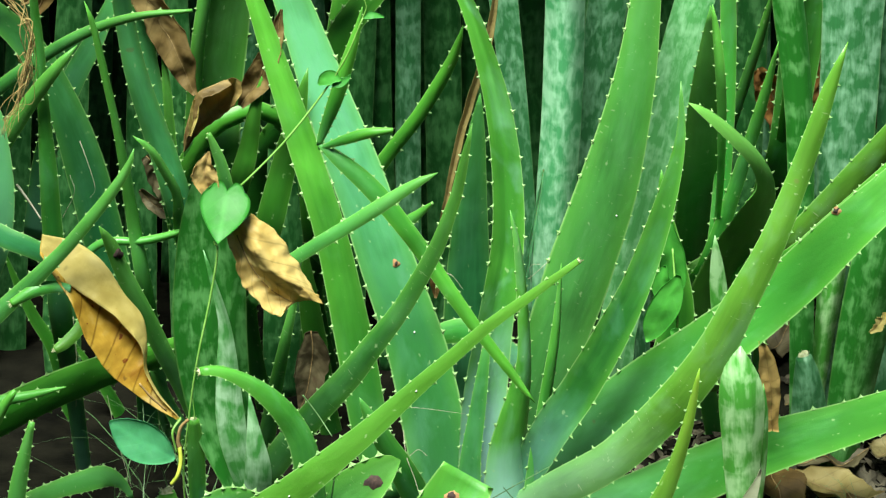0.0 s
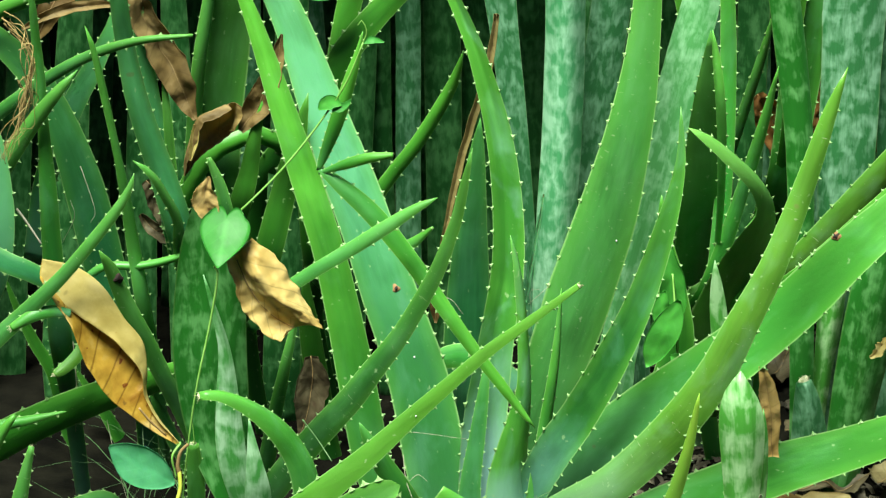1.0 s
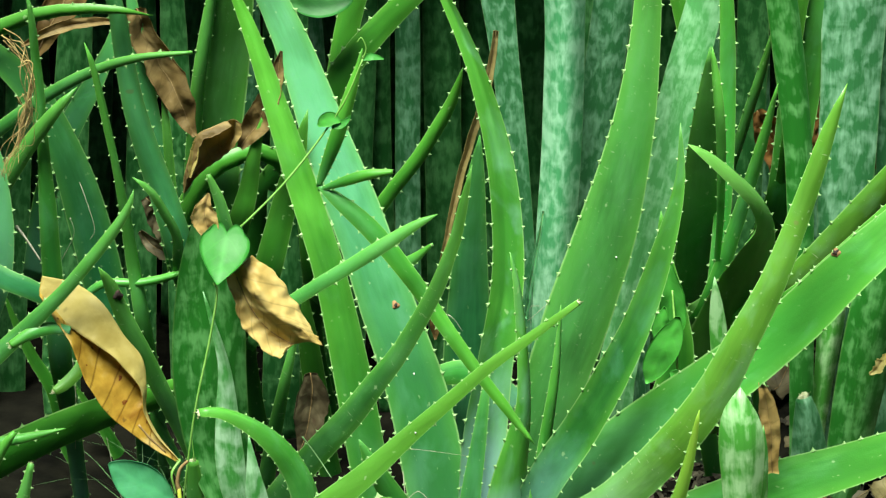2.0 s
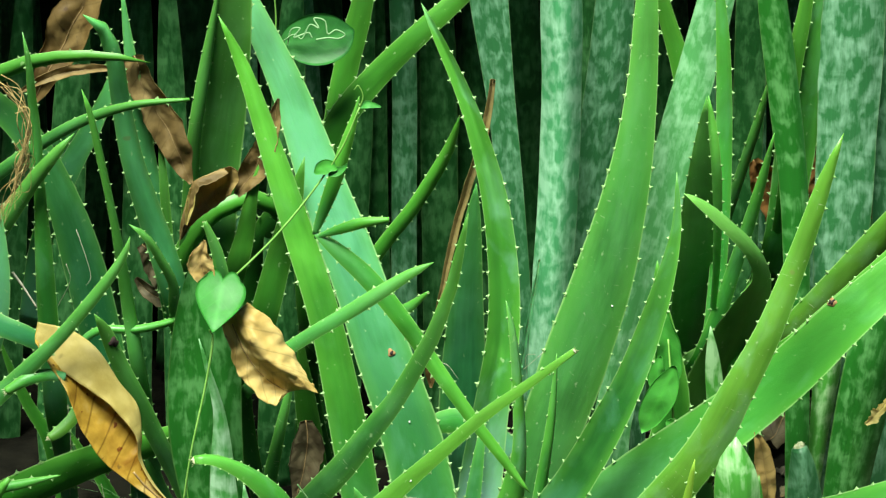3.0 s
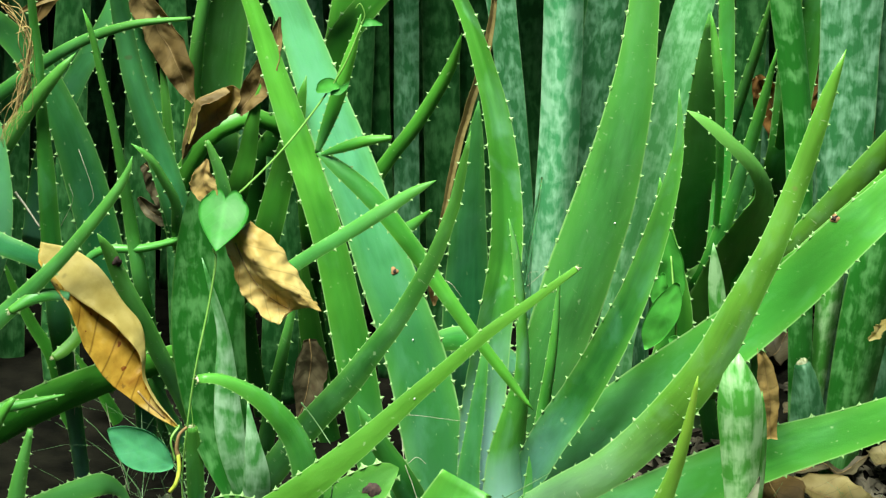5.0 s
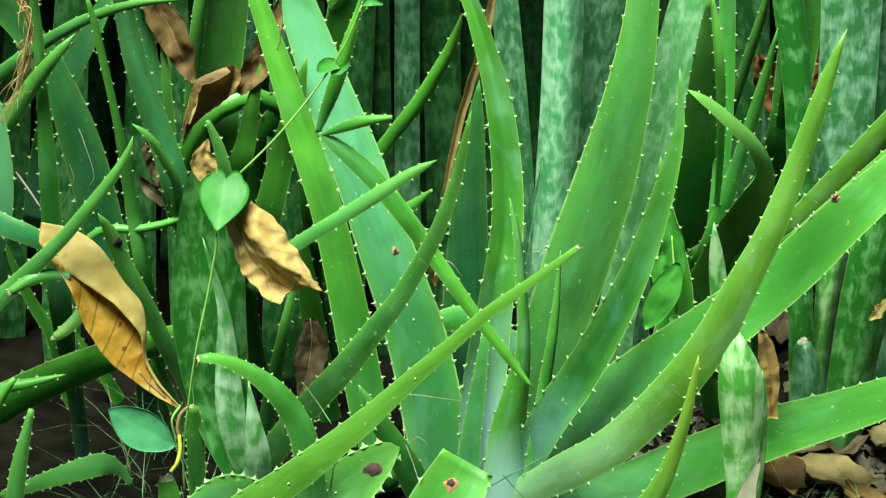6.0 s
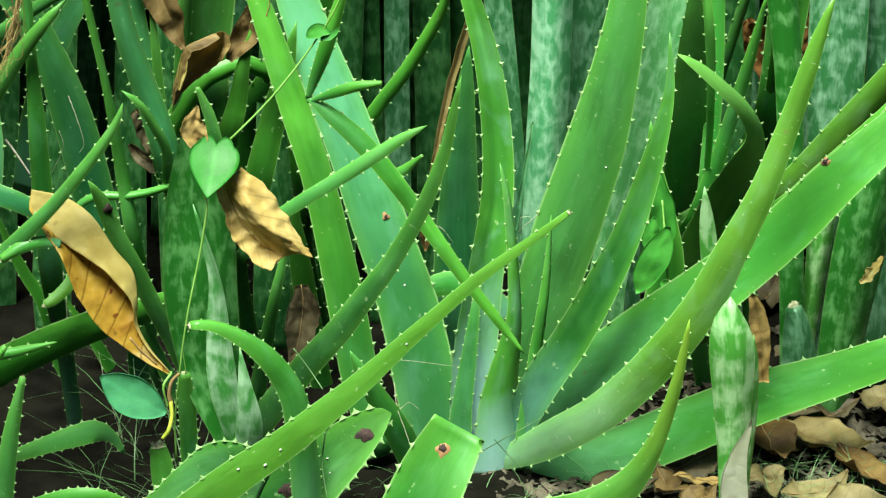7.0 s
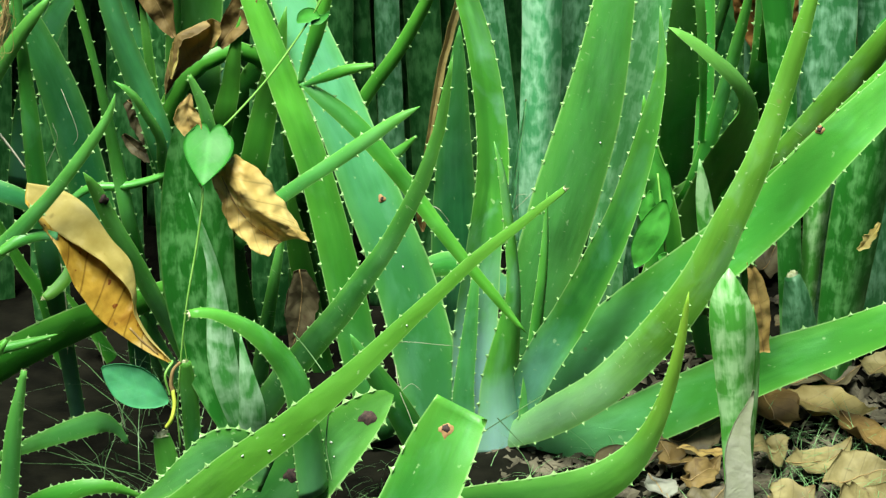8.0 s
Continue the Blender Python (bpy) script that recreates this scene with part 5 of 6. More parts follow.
snake_leaf(snake_front, [(0.2886, 2.362, -0.01011, 0.02604), (0.284, 2.362, 0.06191, 0.02685), (0.2825, 2.362, 0.101, 0.02884), (0.2811, 2.362, 0.1355, 0.03348), (0.2803, 2.362, 0.1684, 0.03914), (0.2777, 2.362, 0.2081, 0.0426), (0.2745, 2.362, 0.2358, 0.03038), (0.2751, 2.362, 0.2604, 0.001566)], "fresh", front=0.22, back=0.1)
snake_leaf(snake_front, [(0.2944, 2.375, -0.01366, 0.007632), (0.2983, 2.375, 0.06111, 0.008631), (0.302, 2.375, 0.1272, 0.01069), (0.3023, 2.375, 0.1804, 0.009017), (0.2992, 2.375, 0.216, 0.001583)], "fresh", roll=(40, 40), front=0.1)
snake_small = thing("snake_plant", (0.287, 2.513, 0), "short young snake plant leaf between aloe leaves", "snake plant", "snake plants in the bed")
snake_leaf(snake_small, [(0.2871, 2.513, -0.015, 0.018), (0.2885, 2.513, 0.1062, 0.02), (0.279, 2.513, 0.176, 0.02), (0.27, 2.513, 0.242, 0.0182), (0.266, 2.513, 0.278, 0.0132), (0.263, 2.513, 0.31, 0.0016)], "fresh", front=0.1)
snake_side = thing("snake_plant", (-0.178, 2.413, 0), "snake plant with one dark mottled leaf and two pale ones", "snake plant", "snake plants in the bed")
snake_leaf(snake_side, [(-0.1766, 2.433, -0.015, 0.0278), (-0.184, 2.433, 0.052, 0.0309), (-0.21, 2.433, 0.14, 0.0566), (-0.22, 2.423, 0.234, 0.0696), (-0.219, 2.423, 0.309, 0.0657), (-0.221, 2.423, 0.366, 0.0431), (-0.222, 2.423, 0.422, 0.0031)], "moor", front=-0.08, back=0.1)
snake_leaf(snake_side, [(-0.1764, 2.4074, -0.0148, 0.0143), (-0.1808, 2.4033, 0.0646, 0.0163), (-0.1864, 2.4004, 0.0904, 0.0195), (-0.1967, 2.3945, 0.136, 0.0253), (-0.201, 2.393, 0.1718, 0.0278), (-0.2022, 2.393, 0.2012, 0.0239), (-0.2025, 2.393, 0.2304, 0.0196), (-0.204, 2.393, 0.2691, 0.0111), (-0.2132, 2.393, 0.3108, 0.0058), (-0.2211, 2.393, 0.343, 0.0012)], "hoary", front=0.12, roll=(10, 10))
snake_leaf(snake_side, [(-0.1831, 2.3995, -0.0148, 0.0209), (-0.1794, 2.3929, 0.0724, 0.0249), (-0.1755, 2.3841, 0.1197, 0.0258), (-0.1782, 2.383, 0.1583, 0.0149), (-0.1819, 2.383, 0.2012, 0.0012)], "hoary", front=0.15)
snake_rear = thing("snake_plant", (0.079, 2.819, 0), "tall mottled snake plant clump with upright leaves at the back", "snake plant", "snake plants in the bed")
snake_leaf(snake_rear, [(0.11, 2.703, -0.015, 0.0334), (0.1102, 2.703, 0.054, 0.0371), (0.111, 2.703, 0.09, 0.0371), (0.114, 2.703, 0.225, 0.0388), (0.121, 2.703, 0.362, 0.0416), (0.123, 2.703, 0.489, 0.0409), (0.121, 2.703, 0.582, 0.0416), (0.116, 2.703, 0.73, 0.022)], "pale", front=0.36, back=0.1)
snake_leaf(snake_rear, [(0.0934, 2.713, -0.015, 0.0212), (0.0957, 2.713, 0.1293, 0.0236), (0.088, 2.713, 0.215, 0.0236), (0.074, 2.713, 0.371, 0.0267), (0.061, 2.713, 0.486, 0.0297), (0.049, 2.713, 0.58, 0.0394), (0.039, 2.713, 0.672, 0.0412), (0.027, 2.713, 0.796, 0.0219)], "mid", front=-0.05)
snake_leaf(snake_rear, [(0.1398, 2.753, -0.015, 0.0325), (0.1388, 2.753, 0.1118, 0.0361), (0.144, 2.753, 0.186, 0.0361), (0.157, 2.753, 0.37, 0.0387), (0.172, 2.753, 0.498, 0.0404), (0.179, 2.753, 0.594, 0.0376), (0.185, 2.753, 0.744, 0.0168)], "mid", front=0.12)
snake_leaf(snake_rear, [(0.182, 2.6784, -0.015, 0.037), (0.1791, 2.6772, 0.1149, 0.0411), (0.193, 2.683, 0.189, 0.0411), (0.217, 2.693, 0.317, 0.0441), (0.24, 2.703, 0.43, 0.0413), (0.263, 2.713, 0.522, 0.0386), (0.28, 2.713, 0.599, 0.0349), (0.302, 2.723, 0.705, 0.0111)], "olive", front=0.06)
snake_leaf(snake_rear, [(-0.0368, 2.853, -0.0149, 0.0279), (-0.0372, 2.853, 0.0365, 0.0284), (-0.0379, 2.853, 0.2844, 0.0275), (-0.0372, 2.853, 0.4431, 0.0264), (-0.0408, 2.853, 0.554, 0.026), (-0.0441, 2.853, 0.6965, 0.0168)], "mid", front=0.15)
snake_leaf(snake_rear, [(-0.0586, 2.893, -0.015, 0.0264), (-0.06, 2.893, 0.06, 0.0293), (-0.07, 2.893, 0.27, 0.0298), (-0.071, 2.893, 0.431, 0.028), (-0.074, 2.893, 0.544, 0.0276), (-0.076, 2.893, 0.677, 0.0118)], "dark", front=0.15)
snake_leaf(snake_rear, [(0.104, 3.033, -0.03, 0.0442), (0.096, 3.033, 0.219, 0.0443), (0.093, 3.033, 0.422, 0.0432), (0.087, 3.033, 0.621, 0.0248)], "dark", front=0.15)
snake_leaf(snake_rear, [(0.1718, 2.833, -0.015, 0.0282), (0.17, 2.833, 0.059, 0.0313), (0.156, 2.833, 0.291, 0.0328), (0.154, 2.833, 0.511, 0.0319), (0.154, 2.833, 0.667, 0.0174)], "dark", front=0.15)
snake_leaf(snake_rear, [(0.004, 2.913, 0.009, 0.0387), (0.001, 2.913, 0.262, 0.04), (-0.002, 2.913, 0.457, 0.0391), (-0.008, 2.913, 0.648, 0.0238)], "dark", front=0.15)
snake_corner = thing("snake_plant", (0.397, 2.674, 0), "wide mottled snake plant leaves growing in a dense clump", "snake plant", "snake plants in the bed")
snake_leaf(snake_corner, [(0.3758, 2.64, -0.01306, 0.02265), (0.3737, 2.64, 0.03982, 0.02485), (0.3714, 2.64, 0.1049, 0.02581), (0.3694, 2.64, 0.1561, 0.02621), (0.365, 2.64, 0.2388, 0.02706), (0.3562, 2.64, 0.3856, 0.02992), (0.3394, 2.64, 0.5044, 0.03222), (0.3235, 2.64, 0.6004, 0.03016), (0.3061, 2.64, 0.7234, 0.01078)], "moor", front=0.2, roll=(10, 10))
snake_leaf(snake_corner, [(0.4073, 2.7, -0.02802, 0.02064), (0.4031, 2.69, 0.1132, 0.02378), (0.4045, 2.68, 0.1985, 0.03283), (0.4086, 2.673, 0.3443, 0.05624), (0.4086, 2.673, 0.4702, 0.06095), (0.4085, 2.673, 0.5926, 0.06217), (0.4096, 2.673, 0.7495, 0.03259)], "silver", front=0.1)
snake_leaf(snake_corner, [(0.3912, 2.665, 0.01395, 0.01317), (0.3926, 2.665, 0.06663, 0.01486), (0.3952, 2.665, 0.1185, 0.01888), (0.3989, 2.665, 0.1697, 0.02461), (0.4026, 2.665, 0.2201, 0.02561), (0.4077, 2.665, 0.3067, 0.0115)], "fresh", front=0.36)
snake_leaf(snake_corner, [(0.4118, 2.63, -0.009625, 0.03563), (0.4172, 2.63, 0.04277, 0.04128), (0.4216, 2.63, 0.08221, 0.04458), (0.4284, 2.63, 0.139, 0.05064), (0.4372, 2.63, 0.2017, 0.05424), (0.4516, 2.63, 0.3058, 0.04663), (0.4665, 2.63, 0.4129, 0.0224)], "moor", front=0.3)
snake_leaf(snake_corner, [(0.38, 2.61, 0.02129, 0.03879), (0.378, 2.61, 0.06685, 0.03855), (0.3758, 2.61, 0.08947, 0.03493), (0.3724, 2.61, 0.1184, 0.02668), (0.3686, 2.61, 0.1388, 0.01619)], "mid", front=0.34, blunt=True)
snake_leaf(snake_corner, [(0.4718, 2.713, -0.015, 0.032), (0.4725, 2.713, 0.1224, 0.0355), (0.47, 2.713, 0.204, 0.0355), (0.464, 2.713, 0.403, 0.0404), (0.459, 2.713, 0.582, 0.0394), (0.456, 2.713, 0.725, 0.0221)], "mid", front=0.1)
snake_leaf(snake_corner, [(0.321, 2.773, -0.015, 0.0271), (0.321, 2.773, 0.1302, 0.0301), (0.321, 2.773, 0.217, 0.0301), (0.321, 2.773, 0.382, 0.0318), (0.319, 2.773, 0.565, 0.0323), (0.315, 2.773, 0.717, 0.0169)], "dark", front=0.1)
snake_far = thing("snake_plant", (-0, 3.046, 0), "snake plant leaves deep in the thicket, most coloured darker for shade", "snake plant", "snake plants in the bed")
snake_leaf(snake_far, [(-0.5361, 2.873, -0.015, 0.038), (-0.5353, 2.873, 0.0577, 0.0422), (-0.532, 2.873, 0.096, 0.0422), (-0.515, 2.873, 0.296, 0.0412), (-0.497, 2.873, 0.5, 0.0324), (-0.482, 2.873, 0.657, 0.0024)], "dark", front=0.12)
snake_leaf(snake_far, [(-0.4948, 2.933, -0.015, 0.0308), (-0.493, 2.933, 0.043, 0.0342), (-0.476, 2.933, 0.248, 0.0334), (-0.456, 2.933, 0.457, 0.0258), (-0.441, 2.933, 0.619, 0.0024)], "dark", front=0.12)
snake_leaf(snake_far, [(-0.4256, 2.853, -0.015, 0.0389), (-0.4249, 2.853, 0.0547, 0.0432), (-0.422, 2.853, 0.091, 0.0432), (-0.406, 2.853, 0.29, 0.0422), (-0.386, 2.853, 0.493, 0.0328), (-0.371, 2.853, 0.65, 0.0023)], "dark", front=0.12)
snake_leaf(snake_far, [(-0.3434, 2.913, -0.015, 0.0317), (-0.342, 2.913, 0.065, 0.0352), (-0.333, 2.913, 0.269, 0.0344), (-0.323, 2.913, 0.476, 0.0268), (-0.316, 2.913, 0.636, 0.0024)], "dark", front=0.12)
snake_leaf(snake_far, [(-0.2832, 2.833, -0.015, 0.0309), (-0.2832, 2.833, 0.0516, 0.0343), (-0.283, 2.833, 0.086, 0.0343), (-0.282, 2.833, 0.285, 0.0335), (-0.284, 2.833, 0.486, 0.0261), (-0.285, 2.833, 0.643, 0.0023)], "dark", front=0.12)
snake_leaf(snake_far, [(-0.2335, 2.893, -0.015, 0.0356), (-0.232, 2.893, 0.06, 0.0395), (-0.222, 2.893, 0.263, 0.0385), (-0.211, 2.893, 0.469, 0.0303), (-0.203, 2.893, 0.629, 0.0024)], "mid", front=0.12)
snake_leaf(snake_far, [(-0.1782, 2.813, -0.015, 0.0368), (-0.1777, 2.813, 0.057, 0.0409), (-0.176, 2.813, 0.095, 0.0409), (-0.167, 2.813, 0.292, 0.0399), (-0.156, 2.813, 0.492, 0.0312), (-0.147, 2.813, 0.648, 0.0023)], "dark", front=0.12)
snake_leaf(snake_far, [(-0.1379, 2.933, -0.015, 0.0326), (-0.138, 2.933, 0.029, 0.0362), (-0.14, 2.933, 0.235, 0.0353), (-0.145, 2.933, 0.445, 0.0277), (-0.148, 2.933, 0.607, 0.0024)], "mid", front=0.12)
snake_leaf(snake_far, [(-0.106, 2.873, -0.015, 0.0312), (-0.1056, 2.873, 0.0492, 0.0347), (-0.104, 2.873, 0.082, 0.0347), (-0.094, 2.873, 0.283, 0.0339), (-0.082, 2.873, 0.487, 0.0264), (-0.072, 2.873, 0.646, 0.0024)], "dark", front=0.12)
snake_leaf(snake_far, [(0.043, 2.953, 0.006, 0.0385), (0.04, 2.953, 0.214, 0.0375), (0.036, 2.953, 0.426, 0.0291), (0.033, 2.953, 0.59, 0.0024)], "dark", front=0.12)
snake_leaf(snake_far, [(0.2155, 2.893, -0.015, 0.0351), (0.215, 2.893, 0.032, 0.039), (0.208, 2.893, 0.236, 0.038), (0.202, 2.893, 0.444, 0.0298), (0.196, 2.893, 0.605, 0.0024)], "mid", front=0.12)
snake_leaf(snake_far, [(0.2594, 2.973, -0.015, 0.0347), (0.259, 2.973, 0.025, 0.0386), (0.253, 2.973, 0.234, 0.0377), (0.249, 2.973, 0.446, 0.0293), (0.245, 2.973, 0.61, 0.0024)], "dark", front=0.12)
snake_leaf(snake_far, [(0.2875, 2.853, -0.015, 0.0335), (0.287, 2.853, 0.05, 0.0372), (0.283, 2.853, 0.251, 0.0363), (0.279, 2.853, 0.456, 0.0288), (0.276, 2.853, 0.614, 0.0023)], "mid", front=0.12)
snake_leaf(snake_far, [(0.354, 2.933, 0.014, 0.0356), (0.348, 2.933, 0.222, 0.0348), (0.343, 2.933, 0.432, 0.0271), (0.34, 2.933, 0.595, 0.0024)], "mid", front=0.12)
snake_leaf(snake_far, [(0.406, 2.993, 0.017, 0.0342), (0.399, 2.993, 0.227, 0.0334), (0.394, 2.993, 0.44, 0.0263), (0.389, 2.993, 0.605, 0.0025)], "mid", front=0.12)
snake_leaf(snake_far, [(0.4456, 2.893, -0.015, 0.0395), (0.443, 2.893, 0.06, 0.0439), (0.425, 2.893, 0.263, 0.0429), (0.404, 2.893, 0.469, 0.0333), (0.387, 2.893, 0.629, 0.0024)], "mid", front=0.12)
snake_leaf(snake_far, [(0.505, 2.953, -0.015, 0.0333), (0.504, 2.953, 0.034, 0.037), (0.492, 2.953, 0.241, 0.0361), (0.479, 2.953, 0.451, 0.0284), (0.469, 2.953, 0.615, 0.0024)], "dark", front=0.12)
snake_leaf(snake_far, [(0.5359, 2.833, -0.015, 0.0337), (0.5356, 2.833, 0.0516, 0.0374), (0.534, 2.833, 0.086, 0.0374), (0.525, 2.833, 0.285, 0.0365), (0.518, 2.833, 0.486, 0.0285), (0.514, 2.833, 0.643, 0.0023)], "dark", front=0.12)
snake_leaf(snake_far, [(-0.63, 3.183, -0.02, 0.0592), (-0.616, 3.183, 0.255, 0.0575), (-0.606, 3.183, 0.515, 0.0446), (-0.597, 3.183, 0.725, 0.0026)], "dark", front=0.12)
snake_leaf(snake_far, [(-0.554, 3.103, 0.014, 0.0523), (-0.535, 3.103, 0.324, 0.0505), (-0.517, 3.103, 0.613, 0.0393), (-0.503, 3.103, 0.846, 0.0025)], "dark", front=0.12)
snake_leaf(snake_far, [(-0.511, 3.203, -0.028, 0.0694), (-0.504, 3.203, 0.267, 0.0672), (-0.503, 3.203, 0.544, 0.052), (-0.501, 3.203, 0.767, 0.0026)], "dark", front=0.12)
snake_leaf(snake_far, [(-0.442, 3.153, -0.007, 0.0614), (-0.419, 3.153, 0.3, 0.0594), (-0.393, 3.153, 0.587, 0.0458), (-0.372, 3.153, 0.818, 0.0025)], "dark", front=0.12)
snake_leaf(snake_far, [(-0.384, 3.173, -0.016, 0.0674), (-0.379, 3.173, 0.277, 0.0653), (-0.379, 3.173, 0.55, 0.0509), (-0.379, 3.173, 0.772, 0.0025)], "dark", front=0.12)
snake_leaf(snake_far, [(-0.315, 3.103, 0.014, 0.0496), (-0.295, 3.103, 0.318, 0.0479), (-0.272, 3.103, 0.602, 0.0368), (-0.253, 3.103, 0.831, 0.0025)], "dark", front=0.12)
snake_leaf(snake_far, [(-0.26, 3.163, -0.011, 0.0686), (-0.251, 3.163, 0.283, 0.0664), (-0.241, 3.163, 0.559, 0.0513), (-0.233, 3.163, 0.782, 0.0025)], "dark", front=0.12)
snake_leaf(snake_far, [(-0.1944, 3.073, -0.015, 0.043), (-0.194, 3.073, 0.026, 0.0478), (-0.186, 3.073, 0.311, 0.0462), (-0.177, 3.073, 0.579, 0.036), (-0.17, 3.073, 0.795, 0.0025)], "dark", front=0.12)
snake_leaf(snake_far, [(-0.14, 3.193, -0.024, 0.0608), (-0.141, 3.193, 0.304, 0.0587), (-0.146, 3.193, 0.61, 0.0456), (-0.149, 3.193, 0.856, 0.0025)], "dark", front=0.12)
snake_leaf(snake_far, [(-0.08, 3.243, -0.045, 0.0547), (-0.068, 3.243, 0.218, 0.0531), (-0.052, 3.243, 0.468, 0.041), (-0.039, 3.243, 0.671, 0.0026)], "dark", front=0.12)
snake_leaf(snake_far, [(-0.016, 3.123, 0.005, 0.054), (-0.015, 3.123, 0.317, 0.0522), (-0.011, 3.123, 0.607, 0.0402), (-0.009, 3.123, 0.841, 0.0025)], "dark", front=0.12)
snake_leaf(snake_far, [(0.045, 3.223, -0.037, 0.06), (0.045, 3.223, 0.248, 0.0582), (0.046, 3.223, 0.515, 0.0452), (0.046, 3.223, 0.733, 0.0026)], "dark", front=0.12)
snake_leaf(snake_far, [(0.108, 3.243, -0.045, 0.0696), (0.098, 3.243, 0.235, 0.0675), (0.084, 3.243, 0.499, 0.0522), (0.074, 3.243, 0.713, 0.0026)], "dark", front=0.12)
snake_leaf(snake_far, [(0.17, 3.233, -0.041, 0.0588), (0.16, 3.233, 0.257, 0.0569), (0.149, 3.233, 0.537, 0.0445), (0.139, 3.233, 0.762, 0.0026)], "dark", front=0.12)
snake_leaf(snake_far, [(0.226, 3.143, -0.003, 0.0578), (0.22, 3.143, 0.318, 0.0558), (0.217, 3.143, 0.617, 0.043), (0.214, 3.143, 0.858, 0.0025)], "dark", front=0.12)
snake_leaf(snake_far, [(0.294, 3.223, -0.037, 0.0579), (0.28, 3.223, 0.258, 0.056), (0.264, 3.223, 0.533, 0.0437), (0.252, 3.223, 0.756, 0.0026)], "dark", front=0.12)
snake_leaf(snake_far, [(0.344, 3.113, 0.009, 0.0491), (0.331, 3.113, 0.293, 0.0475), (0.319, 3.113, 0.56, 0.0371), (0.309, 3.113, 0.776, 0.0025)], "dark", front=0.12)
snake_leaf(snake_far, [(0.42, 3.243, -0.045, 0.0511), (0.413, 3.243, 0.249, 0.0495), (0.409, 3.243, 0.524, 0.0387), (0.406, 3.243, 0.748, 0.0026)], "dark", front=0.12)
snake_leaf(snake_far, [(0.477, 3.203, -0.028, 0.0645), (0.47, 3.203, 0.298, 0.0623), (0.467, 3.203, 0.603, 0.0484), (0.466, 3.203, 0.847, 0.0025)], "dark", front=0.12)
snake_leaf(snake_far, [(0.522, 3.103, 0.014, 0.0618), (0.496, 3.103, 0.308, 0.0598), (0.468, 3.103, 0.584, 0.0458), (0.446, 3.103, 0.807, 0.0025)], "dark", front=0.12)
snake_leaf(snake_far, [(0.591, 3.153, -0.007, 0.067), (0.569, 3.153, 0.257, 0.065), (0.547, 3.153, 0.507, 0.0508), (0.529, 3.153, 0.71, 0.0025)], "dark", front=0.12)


# ---------------------------------------------------------------- dry leaves caught among the plants
draped_thing([
    [(-0.365, 2.352, 0.355), (-0.367, 2.364, 0.358), (-0.365, 2.366, 0.369), (-0.367, 2.358, 0.353)],
    [(-0.351, 2.346, 0.333), (-0.347, 2.366, 0.338), (-0.336, 2.372, 0.359), (-0.354, 2.356, 0.333)],
    [(-0.339, 2.342, 0.314), (-0.329, 2.364, 0.317), (-0.312, 2.372, 0.340), (-0.331, 2.354, 0.317)],
    [(-0.329, 2.338, 0.286), (-0.315, 2.362, 0.290), (-0.294, 2.370, 0.310), (-0.309, 2.352, 0.301)],
    [(-0.318, 2.336, 0.263), (-0.301, 2.358, 0.267), (-0.277, 2.366, 0.287), (-0.289, 2.350, 0.281)],
    [(-0.305, 2.336, 0.243), (-0.291, 2.354, 0.245), (-0.274, 2.362, 0.260), (-0.278, 2.350, 0.263)],
    [(-0.287, 2.338, 0.226), (-0.281, 2.350, 0.227), (-0.274, 2.356, 0.239), (-0.275, 2.350, 0.238)],
    [(-0.268, 2.346, 0.206), (-0.266, 2.351, 0.208), (-0.263, 2.353, 0.215), (-0.264, 2.350, 0.215)],
    [(-0.244, 2.352, 0.187), (-0.244, 2.352, 0.187), (-0.243, 2.352, 0.188), (-0.243, 2.352, 0.188)],
], (DRY["orange"], DRY["pale"]), "large withered orange-yellow leaf with a rolled pale margin", 0.0016, 3.1, False)
draped_thing([
    [(-0.198, 2.378, 0.362), (-0.191, 2.384, 0.366), (-0.183, 2.376, 0.377), (-0.175, 2.384, 0.383)],
    [(-0.191, 2.372, 0.341), (-0.181, 2.379, 0.341), (-0.170, 2.366, 0.357), (-0.152, 2.382, 0.364)],
    [(-0.183, 2.370, 0.317), (-0.170, 2.379, 0.321), (-0.156, 2.362, 0.338), (-0.136, 2.380, 0.340)],
    [(-0.165, 2.366, 0.296), (-0.156, 2.379, 0.306), (-0.143, 2.360, 0.327), (-0.124, 2.378, 0.318)],
    [(-0.150, 2.362, 0.289), (-0.142, 2.375, 0.299), (-0.130, 2.362, 0.316), (-0.116, 2.374, 0.307)],
    [(-0.145, 2.368, 0.298), (-0.135, 2.376, 0.298), (-0.123, 2.366, 0.304), (-0.110, 2.370, 0.299)],
], (DRY["buff"], DRY["buff"]), "crumpled tan leaf hanging among the aloe leaves", 0.0034, 8.4)
blade_thing("dry_leaf", [(-0.215, 2.393, 0.44, 0.0026), (-0.218, 2.393, 0.426, 0.0185), (-0.216, 2.393, 0.412, 0.0227), (-0.211, 2.393, 0.398, 0.0135)], (DRY["tan"], DRY["tan"]), "small torn piece of tan leaf behind a heart-shaped leaf", "dry leaf", prof=crease(0.6), crumple=0.006, group="dry leaves")
blade_thing("dry_leaf", [(-0.293, 2.573, 0.5625, 0.0215), (-0.2845, 2.573, 0.5316, 0.0281), (-0.271, 2.573, 0.5034, 0.0304), (-0.2567, 2.573, 0.4766, 0.0283), (-0.2499, 2.573, 0.4537, 0.0208), (-0.2413, 2.573, 0.4329, 0.0049)], (DRY["brown"], DRY["brown"]), "curled dark brown leaf among blue-green leaves", "dry leaf", prof=crease(0.6), crumple=0.008, group="dry leaves")
